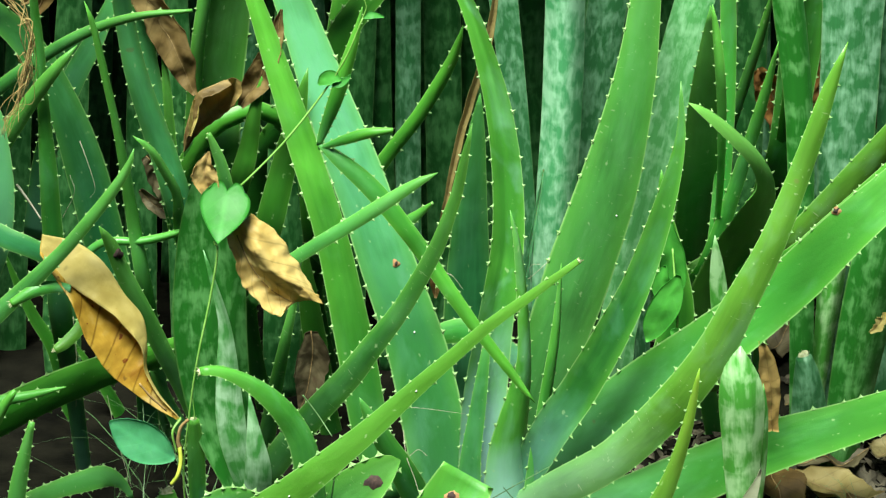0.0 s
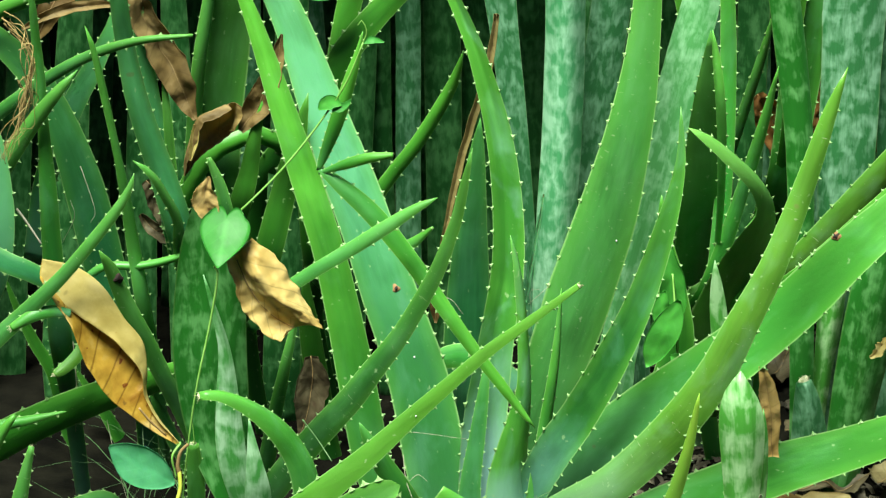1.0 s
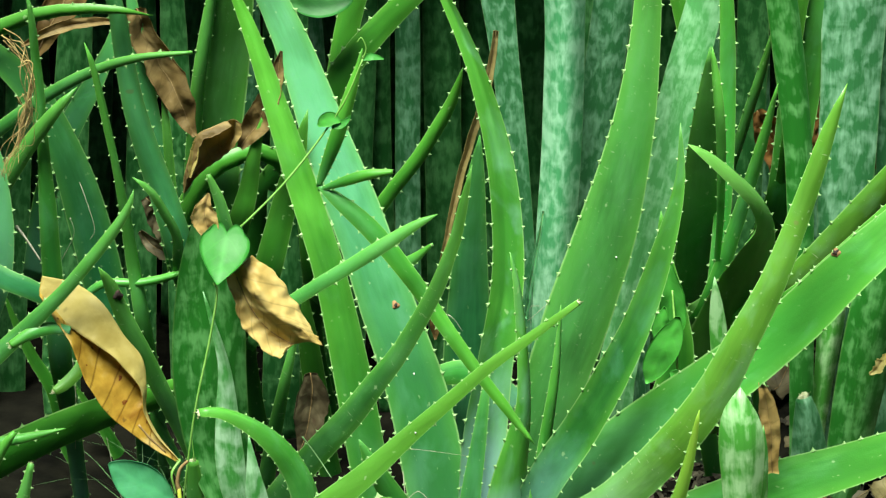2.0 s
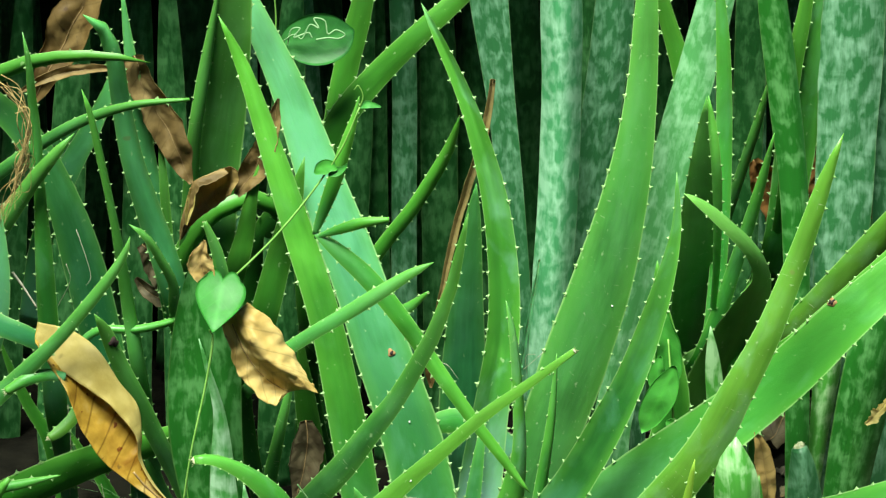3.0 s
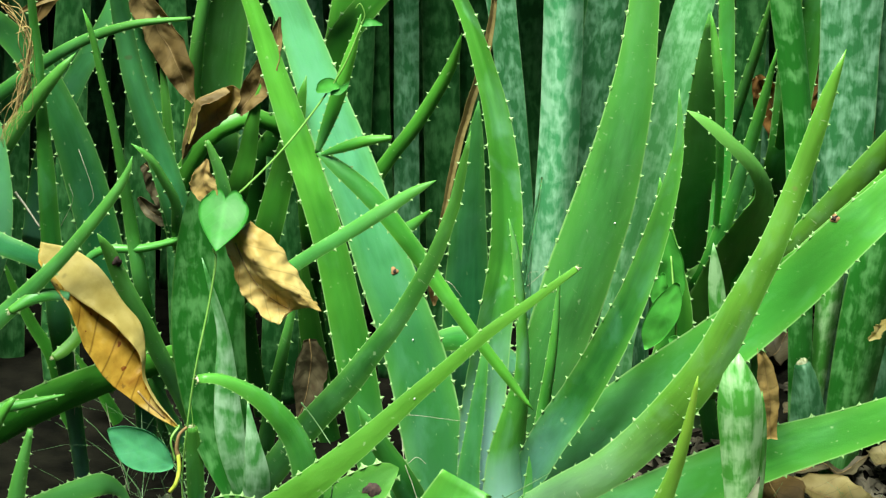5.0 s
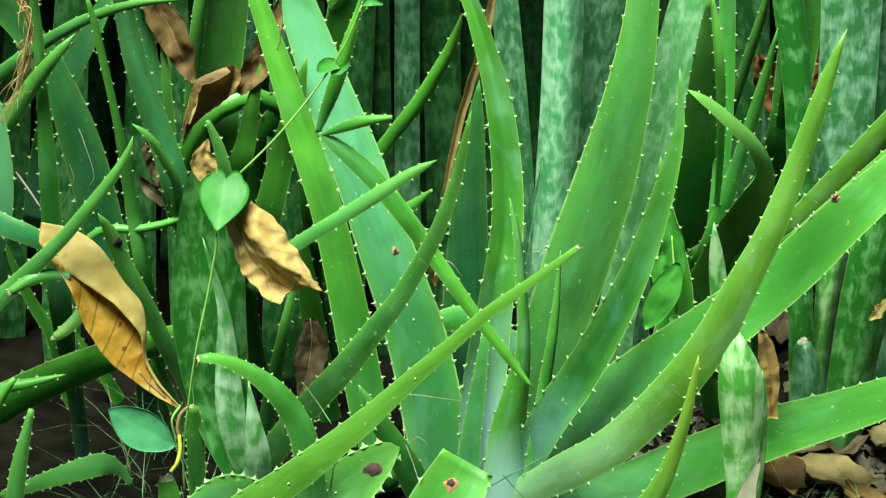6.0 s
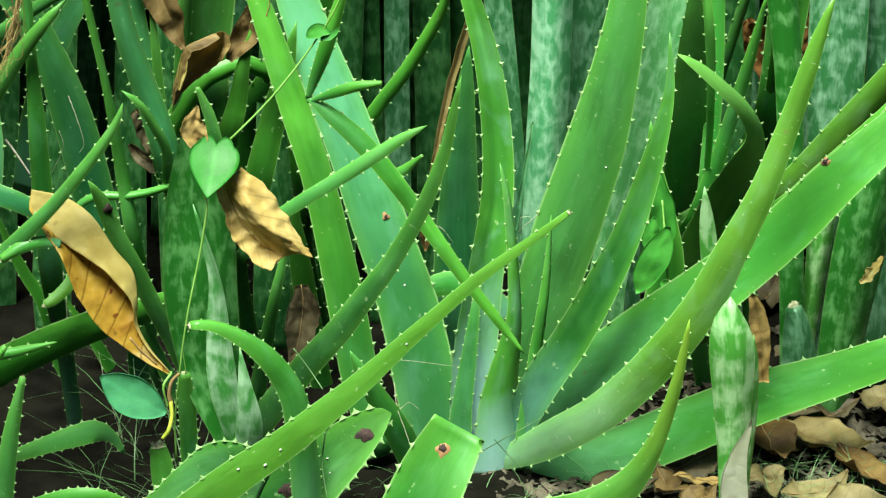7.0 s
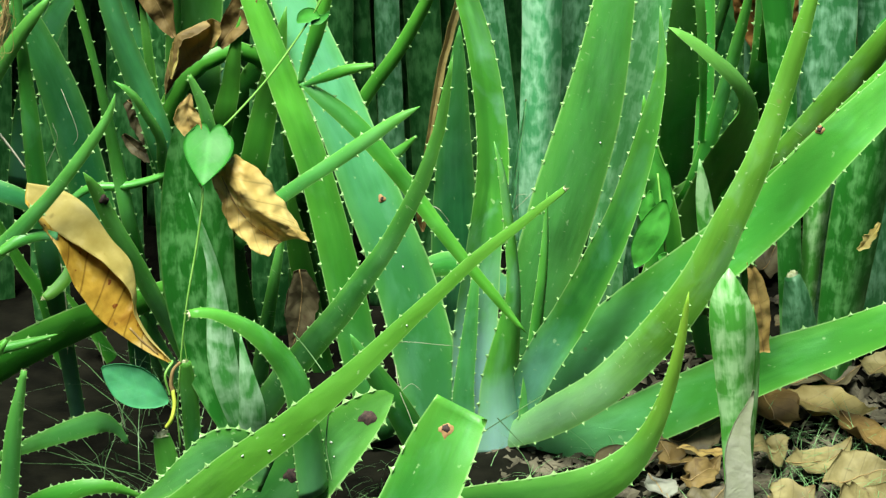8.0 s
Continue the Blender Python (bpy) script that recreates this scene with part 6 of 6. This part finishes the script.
draped_thing([
    [(-0.204, 2.566, 0.446), (-0.208, 2.572, 0.449), (-0.203, 2.586, 0.446), (-0.195, 2.580, 0.443)],
    [(-0.218, 2.562, 0.438), (-0.223, 2.570, 0.443), (-0.211, 2.598, 0.426), (-0.197, 2.584, 0.428)],
    [(-0.232, 2.560, 0.432), (-0.238, 2.568, 0.436), (-0.227, 2.602, 0.410), (-0.209, 2.586, 0.412)],
    [(-0.239, 2.562, 0.415), (-0.245, 2.570, 0.417), (-0.237, 2.600, 0.399), (-0.223, 2.588, 0.401)],
    [(-0.248, 2.566, 0.394), (-0.252, 2.572, 0.393), (-0.247, 2.590, 0.385), (-0.238, 2.584, 0.391)],
    [(-0.253, 2.572, 0.375), (-0.254, 2.574, 0.374), (-0.253, 2.576, 0.373), (-0.251, 2.576, 0.375)],
], (DRY["brown"], DRY["tan"]), "cupped dull brown leaf with a wavy upturned rim", 0.0022, 5.7)
blade_thing("dry_leaf", [(-0.239, 2.563, 0.431, 0.0055), (-0.241, 2.563, 0.417, 0.0088), (-0.244, 2.563, 0.405, 0.0066), (-0.246, 2.563, 0.394, 0.0016)], (DRY["pale"], DRY["tan"]), "narrow pale tan leaf strip hanging down", "dry leaf", prof=crease(0.8), crumple=0.002, group="dry leaves")
blade_thing("dry_leaf", [(-0.198, 2.593, 0.414, 0.0066), (-0.181, 2.593, 0.44, 0.0287), (-0.165, 2.593, 0.478, 0.022), (-0.155, 2.593, 0.513, 0.0027)], (DRY["brown"], DRY["rust"]), "brown leaf wedged behind a bright aloe leaf", "dry leaf", prof=crease(0.5), crumple=0.007, group="dry leaves")
blade_thing("dry_leaf", [(-0.405, 2.653, 0.484, 0.0045), (-0.383, 2.653, 0.525, 0.0312), (-0.361, 2.653, 0.569, 0.0465), (-0.339, 2.653, 0.612, 0.0385), (-0.321, 2.653, 0.657, 0.0044)], (DRY["rust"], DRY["rust"]), "large brown leaf lying in the thicket", "dry leaf", prof=crease(0.4), crumple=0.008, group="dry leaves")
blade_thing("dry_leaf", [(-0.413, 2.633, 0.505, 0.0033), (-0.381, 2.633, 0.522, 0.01), (-0.348, 2.633, 0.531, 0.011), (-0.312, 2.633, 0.53, 0.0028)], (DRY["brown"], DRY["tan"]), "narrow curled strip of pale brown leaf", "dry leaf", prof=crease(0.8), crumple=0.005, group="dry leaves")
blade_thing("dry_leaf", [(-0.133, 2.593, 0.174, 0.0137), (-0.131, 2.593, 0.152, 0.0321), (-0.135, 2.593, 0.127, 0.0345), (-0.141, 2.593, 0.102, 0.0196), (-0.147, 2.593, 0.084, 0.0029)], (DRY["umber"], DRY["umber"]), "dull brown leaf standing in shade", "dry leaf", prof=crease(0.4), crumple=0.004, group="dry leaves")
blade_thing("dry_leaf", [(-0.3, 2.65, 0.343, 0.0111), (-0.288, 2.65, 0.322, 0.0268), (-0.276, 2.65, 0.298, 0.0247), (-0.265, 2.65, 0.275, 0.0034)], (DRY["umber"], DRY["umber"]), "shrivelled brown leaf in deep shade", "dry leaf", prof=crease(0.6), crumple=0.008, group="dry leaves")
blade_thing("dry_leaf", [(-0.309, 2.66, 0.3, 0.0056), (-0.294, 2.66, 0.285, 0.0169), (-0.279, 2.66, 0.276, 0.0169), (-0.263, 2.66, 0.268, 0.0034)], (DRY["umber"], DRY["umber"]), "small shrivelled leaf in deep shade", "dry leaf", prof=crease(0.6), crumple=0.006, group="dry leaves")
blade_thing("dry_leaf", [(0.322, 2.733, 0.408, 0.0093), (0.335, 2.733, 0.387, 0.0326), (0.349, 2.733, 0.353, 0.0362), (0.359, 2.733, 0.315, 0.0176), (0.364, 2.733, 0.297, 0.0029)], (DRY["russet"], DRY["tan"]), "rust-brown leaf caught behind snake plant leaves", "dry leaf", prof=crease(0.6), crumple=0.009, group="dry leaves")
blade_thing("dry_leaf", [(0.383, 2.733, 0.427, 0.0104), (0.379, 2.733, 0.411, 0.0267), (0.378, 2.733, 0.384, 0.0256), (0.379, 2.733, 0.353, 0.0035)], (DRY["russet"], DRY["tan"]), "folded rust-brown leaf between two upright leaves", "dry leaf", prof=crease(0.6), crumple=0.008, group="dry leaves")
blade_thing("dry_leaf", [(0.445, 2.743, 0.404, 0.0058), (0.452, 2.743, 0.379, 0.0234), (0.459, 2.743, 0.348, 0.0235), (0.463, 2.743, 0.324, 0.0035)], (DRY["rust"], DRY["rust"]), "rust-brown leaf beside a mottled leaf", "dry leaf", prof=crease(0.5), crumple=0.007, group="dry leaves")
blade_thing("dry_leaf", [(0.05197, 2.633, 0.5221, 0.005529), (0.04674, 2.633, 0.4758, 0.008346), (0.03471, 2.633, 0.4313, 0.008956), (0.0253, 2.633, 0.3994, 0.008433), (0.01582, 2.633, 0.3636, 0.007908), (0.006254, 2.633, 0.3153, 0.006254), (-0.002286, 2.633, 0.2756, 0.002286)], (DRY["straw"], DRY["straw"]), "long thin straw-brown withered blade", "dry leaf", prof=crease(0.8), crumple=0.002, group="dry leaves")
blade_thing("dry_leaf", [(0.101, 2.623, 0.337, 0.0017), (0.095, 2.623, 0.297, 0.004), (0.09, 2.623, 0.264, 0.0051), (0.084, 2.623, 0.22, 0.0034)], (ALOE["lime"], DRY["pale"]), "narrow half-dried yellowing blade", "dry leaf", prof=crease(0.7), crumple=0.002, group="dry leaves")
blade_thing("dry_leaf", [(0.3212, 2.46, 0.1246, 0.01324), (0.3192, 2.46, 0.149, 0.01649), (0.3162, 2.46, 0.1733, 0.01972), (0.3115, 2.46, 0.1975, 0.01746), (0.3058, 2.46, 0.2234, 0.004349)], (DRY["tan"], DRY["tan"]), "upright tan withered strap leaf", "dry leaf", prof=crease(0.5), crumple=0.004, group="dry leaves")
blade_thing("dry_leaf", [(0.453, 2.593, 0.202, 0.0034), (0.447, 2.593, 0.19, 0.0095), (0.439, 2.593, 0.178, 0.009), (0.432, 2.593, 0.172, 0.0023)], (DRY["pale"], DRY["pale"]), "pale torn leaf stuck to a dark leaf", "dry leaf", prof=crease(0.4), crumple=0.005, ragged=0.6, group="dry leaves")
blade_thing("dry_leaf", [(-0.01, 2.573, 0.278, 0.0022), (-0.008, 2.573, 0.258, 0.0101), (-0.007, 2.573, 0.235, 0.0113), (-0.008, 2.573, 0.218, 0.0023)], (DRY["rust"], DRY["rust"]), "small rust-red leaf wedged between leaves", "dry leaf", prof=crease(0.4), crumple=0.003, group="dry leaves")
blade_thing("dry_leaf", [(0.01251, 2.46, -0.002522, 0.007861), (0.04632, 2.465, -0.005364, 0.0135), (0.08615, 2.475, -0.007294, 0.01129), (0.132, 2.485, -0.006885, 0.007365), (0.1767, 2.49, 0.002636, 0.002267)], (DRY["umber"], DRY["umber"]), "dark rotting leaf strip lying at the foot of the rosette", "dry leaf", prof=crease(0.6), crumple=0.004, group="dry leaves")
part("sheath", sheet(*span([(0.2971, 2.345, 0.1423, 0.001586), (0.293, 2.345, 0.1277, 0.006359), (0.2874, 2.345, 0.1102, 0.01382), (0.2834, 2.345, 0.08346, 0.02347), (0.2837, 2.345, 0.05332, 0.0268), (0.2845, 2.345, 0.02288, 0.02799), (0.2848, 2.345, -0.00781, 0.02812)], 16), cupped(0.15), 0.002, 3.3), (PAPER, PAPER), snake_front, "dry papery sheath")


# ---------------------------------------------------------------- climbing vine
vine = thing("vine", (-0.205, 2.373, 0.352), "thin green climbing vine with heart-shaped leaves", "vine")
part("stem", tube([(-0.192, 2.393, 0.401), (-0.181, 2.391, 0.411), (-0.147, 2.403, 0.443), (-0.115, 2.413, 0.481), (-0.089, 2.413, 0.521), (-0.072, 2.413, 0.561)], 0.0011, 0.00077), STEM, vine)
part("stem", tube([(-0.21, 2.383, 0.355), (-0.206, 2.368, 0.351), (-0.214, 2.363, 0.306), (-0.227, 2.353, 0.248), (-0.237, 2.353, 0.187), (-0.243, 2.353, 0.138), (-0.243, 2.353, 0.096)], 0.0012, 0.00084), STEM, vine)
part("stem", tube([(-0.072, 2.413, 0.561), (-0.069, 2.413, 0.571), (-0.073, 2.413, 0.581), (-0.077, 2.413, 0.577)], 0.0006, 0.00042), STEM, vine)
part("stem", tube([(-0.233, 2.353, 0.219), (-0.231, 2.353, 0.193), (-0.233, 2.353, 0.187)], 0.0006, 0.00042), STEM, vine)
part("stem", tube([(-0.248, 2.353, 0.189), (-0.244, 2.353, 0.19), (-0.251, 2.343, 0.181), (-0.248, 2.343, 0.16)], 0.0014, 0.00098), STEM, vine)
part("leaf", sheet(*span([(-0.1969, 2.386, 0.4043, 0.03196), (-0.1978, 2.382, 0.3992, 0.04328), (-0.199, 2.374, 0.3912, 0.04526), (-0.2006, 2.364, 0.383, 0.03591), (-0.2021, 2.354, 0.3759, 0.01944), (-0.2038, 2.346, 0.3687, 0.001532)], 18, (0, 0)), cupped(0.15), .001, 31.7, lobe=0.28), (VINE, VINE), vine, "bright heart-shaped leaf")
part("leaf", sheet(*span([(-0.25, 2.343, 0.153, 0.0026), (-0.257, 2.343, 0.157, 0.0189), (-0.27, 2.343, 0.165, 0.0336), (-0.286, 2.343, 0.175, 0.0367), (-0.299, 2.343, 0.185, 0.0241), (-0.309, 2.343, 0.192, 0.0021)], 18, (0, 0)), cupped(0.25), .002, 32.7, lobe=0), (VINE_BLUE, VINE_BLUE), vine, "smooth oval blue-green leaf")
part("leaf", sheet(*span([(-0.073, 2.413, 0.56, 0.001), (-0.067, 2.413, 0.563, 0.0066), (-0.061, 2.413, 0.563, 0.0056), (-0.053, 2.413, 0.561, 0.001)], 18, (0, 0)), cupped(0.25), .002, 33.7, lobe=0), (VINE, VINE), vine, "small pointed leaf")
part("leaf", sheet(*span([(-0.113, 2.413, 0.497, 0.0021), (-0.107, 2.413, 0.502, 0.0123), (-0.1, 2.413, 0.504, 0.0123), (-0.093, 2.413, 0.501, 0.0015)], 18, (0, 0)), cupped(0.25), .002, 34.7, lobe=0), (VINE_MID, VINE_MID), vine, "small translucent leaf")
part("leaf", sheet(*span([(-0.101, 2.413, 0.496, 0.0021), (-0.094, 2.413, 0.499, 0.0082), (-0.088, 2.413, 0.502, 0.0051), (-0.084, 2.413, 0.507, 0.001)], 18, (0, 0)), cupped(0.25), .002, 35.7, lobe=0), (VINE, VINE), vine, "")
climber = thing("climber_leaf", (-0.16, 2.713, 0.533), "round dark green leaf with pale winding leaf-miner trails", "leaf")
part("blade", sheet(*span([(-0.161, 2.713, 0.532, 0.0023), (-0.151, 2.713, 0.535, 0.0318), (-0.136, 2.713, 0.537, 0.0476), (-0.117, 2.713, 0.539, 0.0521), (-0.1, 2.713, 0.543, 0.0408), (-0.091, 2.713, 0.546, 0.0204), (-0.086, 2.713, 0.548, 0.0017)], 18), cupped(0.12), 0.002, 4.4), (VINE_DEEP, VINE_DEEP), climber)
part("mine", tube([(-0.157, 2.706, 0.539), (-0.146, 2.702, 0.547), (-0.138, 2.7, 0.543), (-0.13, 2.702, 0.557), (-0.121, 2.7, 0.554), (-0.126, 2.704, 0.563), (-0.115, 2.702, 0.561), (-0.112, 2.7, 0.548), (-0.104, 2.701, 0.552), (-0.095, 2.702, 0.547), (-0.101, 2.701, 0.543), (-0.112, 2.7, 0.544), (-0.124, 2.7, 0.542)], 0.0006, 0.0009, 60), MINE, climber, "pale winding mined trail")
part("mine", tube([(-0.153, 2.706, 0.534), (-0.149, 2.704, 0.551), (-0.14, 2.702, 0.553), (-0.146, 2.701, 0.544), (-0.132, 2.701, 0.549), (-0.128, 2.7, 0.544)], 0.0006, 0.0008, 60), MINE, climber, "pale winding mined trail")
part("stalk", tube([(-0.16, 2.713, 0.532), (-0.167, 2.718, 0.526), (-0.165, 2.723, 0.559), (-0.169, 2.723, 0.611)], 0.0009, 0.0009), STEM, climber)
lobed = thing("lobed_leaf_plant", (0.229, 2.543, 0), "seedling with bright green lobed leaves", "seedling")
part("leaf", sheet(*span([(0.2316, 2.533, 0.2595, 0.004432), (0.2265, 2.533, 0.2433, 0.02221), (0.2171, 2.533, 0.2233, 0.02895), (0.2082, 2.533, 0.2051, 0.02344), (0.2029, 2.533, 0.1929, 0.008945), (0.2008, 2.533, 0.188, 0.0012)], 16), cupped(0.12), 0.003, 42.2, lobe=0), (VINE_MID, VINE_MID), lobed)
part("leaf", sheet(*span([(0.223, 2.553, 0.311, 0.0022), (0.222, 2.553, 0.292, 0.0189), (0.226, 2.553, 0.268, 0.0256), (0.228, 2.553, 0.243, 0.0224), (0.225, 2.553, 0.225, 0.0022)], 16), cupped(0.3), 0.003, 43.2, lobe=0), (VINE_MID, VINE_MID), lobed)
part("leaf", sheet(*span([(0.218, 2.543, 0.266, 0.0022), (0.215, 2.543, 0.248, 0.0189), (0.222, 2.543, 0.229, 0.0167), (0.23, 2.543, 0.22, 0.0034)], 16), cupped(0.3), 0.003, 44.2, lobe=0.1), (VINE_MID, VINE_MID), lobed)
part("leaf", sheet(*span([(0.236, 2.523, 0.196, 0.0033), (0.229, 2.523, 0.202, 0.0122), (0.224, 2.523, 0.205, 0.0022)], 16), cupped(0.3), 0.003, 45.2, lobe=0), (VINE_MID, VINE_MID), lobed)
part("stem", tube([(0.238, 2.543, 0.15), (0.233, 2.538, 0.189), (0.23, 2.533, 0.228), (0.226, 2.553, 0.28)], 0.0016, 0.0010), STEM, lobed)


# ---------------------------------------------------------------- roots, stalks and threads
ROOT = [(-0.394, 2.410, 0.582), (-0.386, 2.410, 0.572), (-0.376, 2.410, 0.559), (-0.373, 2.410, 0.541), (-0.375, 2.410, 0.520), (-0.380, 2.410, 0.499), (-0.387, 2.410, 0.479), (-0.395, 2.410, 0.464), (-0.401, 2.410, 0.449)]
root = thing("dry_root", ROOT[3], "tangled dry brown aerial root hanging over the leaves", "root")
rng = random.Random(77)
for k in range(26):
    first, last = rng.choice((0, 0, 1, 2, 3, 4)), rng.choice((9, 9, 8, 7, 6))
    loose = 0.0022 if k < 16 else 0.006
    strand = [tuple(c + rng.gauss(0, loose) for c in p) for p in ROOT[first:max(last, first + 3)]]
    part("strand", tube(strand, rng.uniform(0.0003, 0.0006), 0.0002, 30, 5), FIBRE, root)
ob = thing("dry_stalk", (-0.354, 2.553, 0.398), "thin dry grass stalk", "stalk")
part("stalk", tube([(-0.354, 2.553, 0.398), (-0.347, 2.543, 0.384), (-0.337, 2.533, 0.353), (-0.342, 2.533, 0.341)], 0.0003, 0.00018), STRAW, ob)
ob = thing("dry_stalk", (-0.367, 2.513, 0.328), "thin dry grass stalk", "stalk")
part("stalk", tube([(-0.367, 2.513, 0.328), (-0.353, 2.503, 0.358), (-0.356, 2.503, 0.375)], 0.0003, 0.00018), STRAW, ob)
ob = thing("dry_stalk", (0.082, 2.493, 0.272), "short pale dry fibre", "stalk")
part("stalk", tube([(0.082, 2.493, 0.272), (0.09, 2.483, 0.284), (0.1, 2.483, 0.294)], 0.0003, 0.00018), STRAW, ob)
ob = thing("dry_stalk", (0.085, 2.493, 0.269), "short pale dry fibre", "stalk")
part("stalk", tube([(0.085, 2.493, 0.269), (0.084, 2.483, 0.29), (0.093, 2.483, 0.292)], 0.00025, 0.00015), STRAW, ob)
ob = thing("dry_stalk", (-0.002, 2.573, 0.247), "thin pale dry fibre", "stalk")
part("stalk", tube([(-0.002, 2.573, 0.247), (0.009, 2.563, 0.247), (0.02, 2.563, 0.232)], 0.00025, 0.00015), STRAW, ob)
ob = thing("dry_stalk", (-0.039, 2.483, 0.116), "thin pale dry stalk among leaves", "stalk")
part("stalk", tube([(-0.039, 2.483, 0.116), (-0.036, 2.463, 0.098), (-0.028, 2.453, 0.078), (-0.018, 2.443, 0.048)], 0.0004, 0.00024), STRAW, ob)
ob = thing("dry_stalk", (-0.033, 2.453, 0.102), "thin pale dry stalk among leaves", "stalk")
part("stalk", tube([(-0.033, 2.453, 0.102), (-0.024, 2.453, 0.109), (-0.015, 2.453, 0.102)], 0.0003, 0.00018), STRAW, ob)
ob = thing("grass_stalk", (-0.131, 2.373, 0.205), "thin green grass stalk", "stalk")
part("stalk", tube([(-0.131, 2.373, 0.205), (-0.117, 2.373, 0.184), (-0.104, 2.363, 0.167)], 0.0007, 0.00042), GRASS, ob)
ob = thing("dry_stalk", (-0.067, 2.333, 0.204), "thin pale thread across leaves", "stalk")
part("stalk", tube([(-0.067, 2.333, 0.204), (-0.036, 2.353, 0.202), (0.022, 2.393, 0.176)], 0.00025, 0.00015), STRAW, ob)
ob = thing("grass_stalk", (-0.1, 2.303, 0.153), "thin green grass stalk", "stalk")
part("stalk", tube([(-0.1, 2.303, 0.153), (-0.103, 2.293, 0.126), (-0.099, 2.283, 0.096)], 0.0007, 0.00042), GRASS, ob)
ob = thing("grass_stalk", (0.039, 2.453, 0.05), "thin green grass stalk", "stalk")
part("stalk", tube([(0.039, 2.453, 0.05), (0.07, 2.443, 0.075), (0.105, 2.473, 0.081)], 0.0006, 0.00036), GRASS, ob)
ob = thing("grass_stalk", (0.059, 2.443, 0.073), "thin green grass stalk", "stalk")
part("stalk", tube([(0.059, 2.443, 0.073), (0.075, 2.443, 0.053), (0.086, 2.443, 0.041)], 0.0006, 0.00036), GRASS, ob)
ob = thing("dry_stalk", (-0.331, 2.503, 0.144), "thin pale dry stalk in shade", "stalk")
part("stalk", tube([(-0.331, 2.503, 0.144), (-0.323, 2.493, 0.105), (-0.309, 2.483, 0.054)], 0.0003, 0.00018), STRAW, ob)
ob = thing("dry_stalk", (-0.359, 2.493, 0.233), "thin pale dry stalk in shade", "stalk")
part("stalk", tube([(-0.359, 2.493, 0.233), (-0.358, 2.493, 0.185), (-0.361, 2.493, 0.136)], 0.0003, 0.00018), STRAW, ob)
ob = thing("dry_stalk", (-0.398, 2.443, 0.389), "thin yellowing leaf stalk", "stalk")
part("stalk", tube([(-0.398, 2.443, 0.389), (-0.389, 2.443, 0.375), (-0.377, 2.443, 0.354)], 0.0013, 0.00078), STRAW, ob)
ob = thing("withered_shoot", (-0.24, 2.343, 0.195), "short yellow-green withered shoot with a brown end", "shoot")
part("stem", tube([(-0.245, 2.343, 0.166), (-0.244, 2.338, 0.153), (-0.247, 2.333, 0.141), (-0.253, 2.333, 0.132)], 0.0021, 0.0019), YELLOW, ob)
part("brown_end", tube([(-0.236, 2.343, 0.194), (-0.243, 2.343, 0.186), (-0.246, 2.343, 0.173), (-0.245, 2.343, 0.164)], 0.0015, 0.0022), RIB, ob)


# ---------------------------------------------------------------- fallen leaves and grass on the ground
fallen_leaf(0.499, 2.817, 30, 0.08, 0.06, "straw")
fallen_leaf(0.51, 2.906, 80, 0.1, 0.07, "tan")
fallen_leaf(0.441, 2.689, 150, 0.06, 0.04, "rust")
fallen_leaf(0.471, 2.729, 60, 0.06, 0.04, "brown")
fallen_leaf(0.377, 2.903, 60, 0.06, 0.04, "umber")
fallen_leaf(0.386, 2.751, 60, 0.045, 0.03, "umber")
fallen_leaf(0.179, 2.43, 30, 0.07, 0.04, "umber")
fallen_leaf(0.402, 2.606, 23, 0.060, 0.050, "umber")
fallen_leaf(0.400, 2.541, -37, 0.072, 0.055, "straw")
fallen_leaf(0.425, 2.476, -68, 0.069, 0.050, "rust")
fallen_leaf(0.371, 2.423, 28, 0.057, 0.050, "dun")
fallen_leaf(0.254, 2.491, -147, 0.068, 0.060, "umber")
fallen_leaf(0.261, 2.443, 12, 0.042, 0.022, "tan")
fallen_leaf(0.340, 2.539, -81, 0.079, 0.060, "rust")
fallen_leaf(0.211, 2.374, -78, 0.047, 0.035, "ash")
fallen_leaf(0.404, 2.383, 16, 0.053, 0.060, "dun")
fallen_leaf(0.232, 2.438, -54, 0.034, 0.040, "brown")
fallen_leaf(0.254, 2.402, 31, 0.034, 0.035, "brown")
fallen_leaf(0.327, 2.448, 17, 0.028, 0.050, "dun")
fallen_leaf(0.464, 2.693, 23, 0.038, 0.050, "umber")
fallen_leaf(0.466, 2.616, 56, 0.055, 0.050, "dun")
fallen_leaf(0.201, 2.465, 34, 0.031, 0.030, "brown")
fallen_leaf(0.405, 2.333, 31, 0.055, 0.060, "dun")
fallen_leaf(0.332, 2.347, 25, 0.041, 0.050, "dun")
fallen_leaf(0.254, 2.354, 28, 0.037, 0.040, "umber")
grass_patch((0.31, 0.48, 2.28, 2.52), 300, 0.03, 1)
grass_patch((-0.34, -0.17, 2.36, 2.66), 75, 0.075, 2)
grass_patch((-0.12, 0.27, 2.34, 2.49), 110, 0.03, 3)
crumbs()
shade_shrubs()
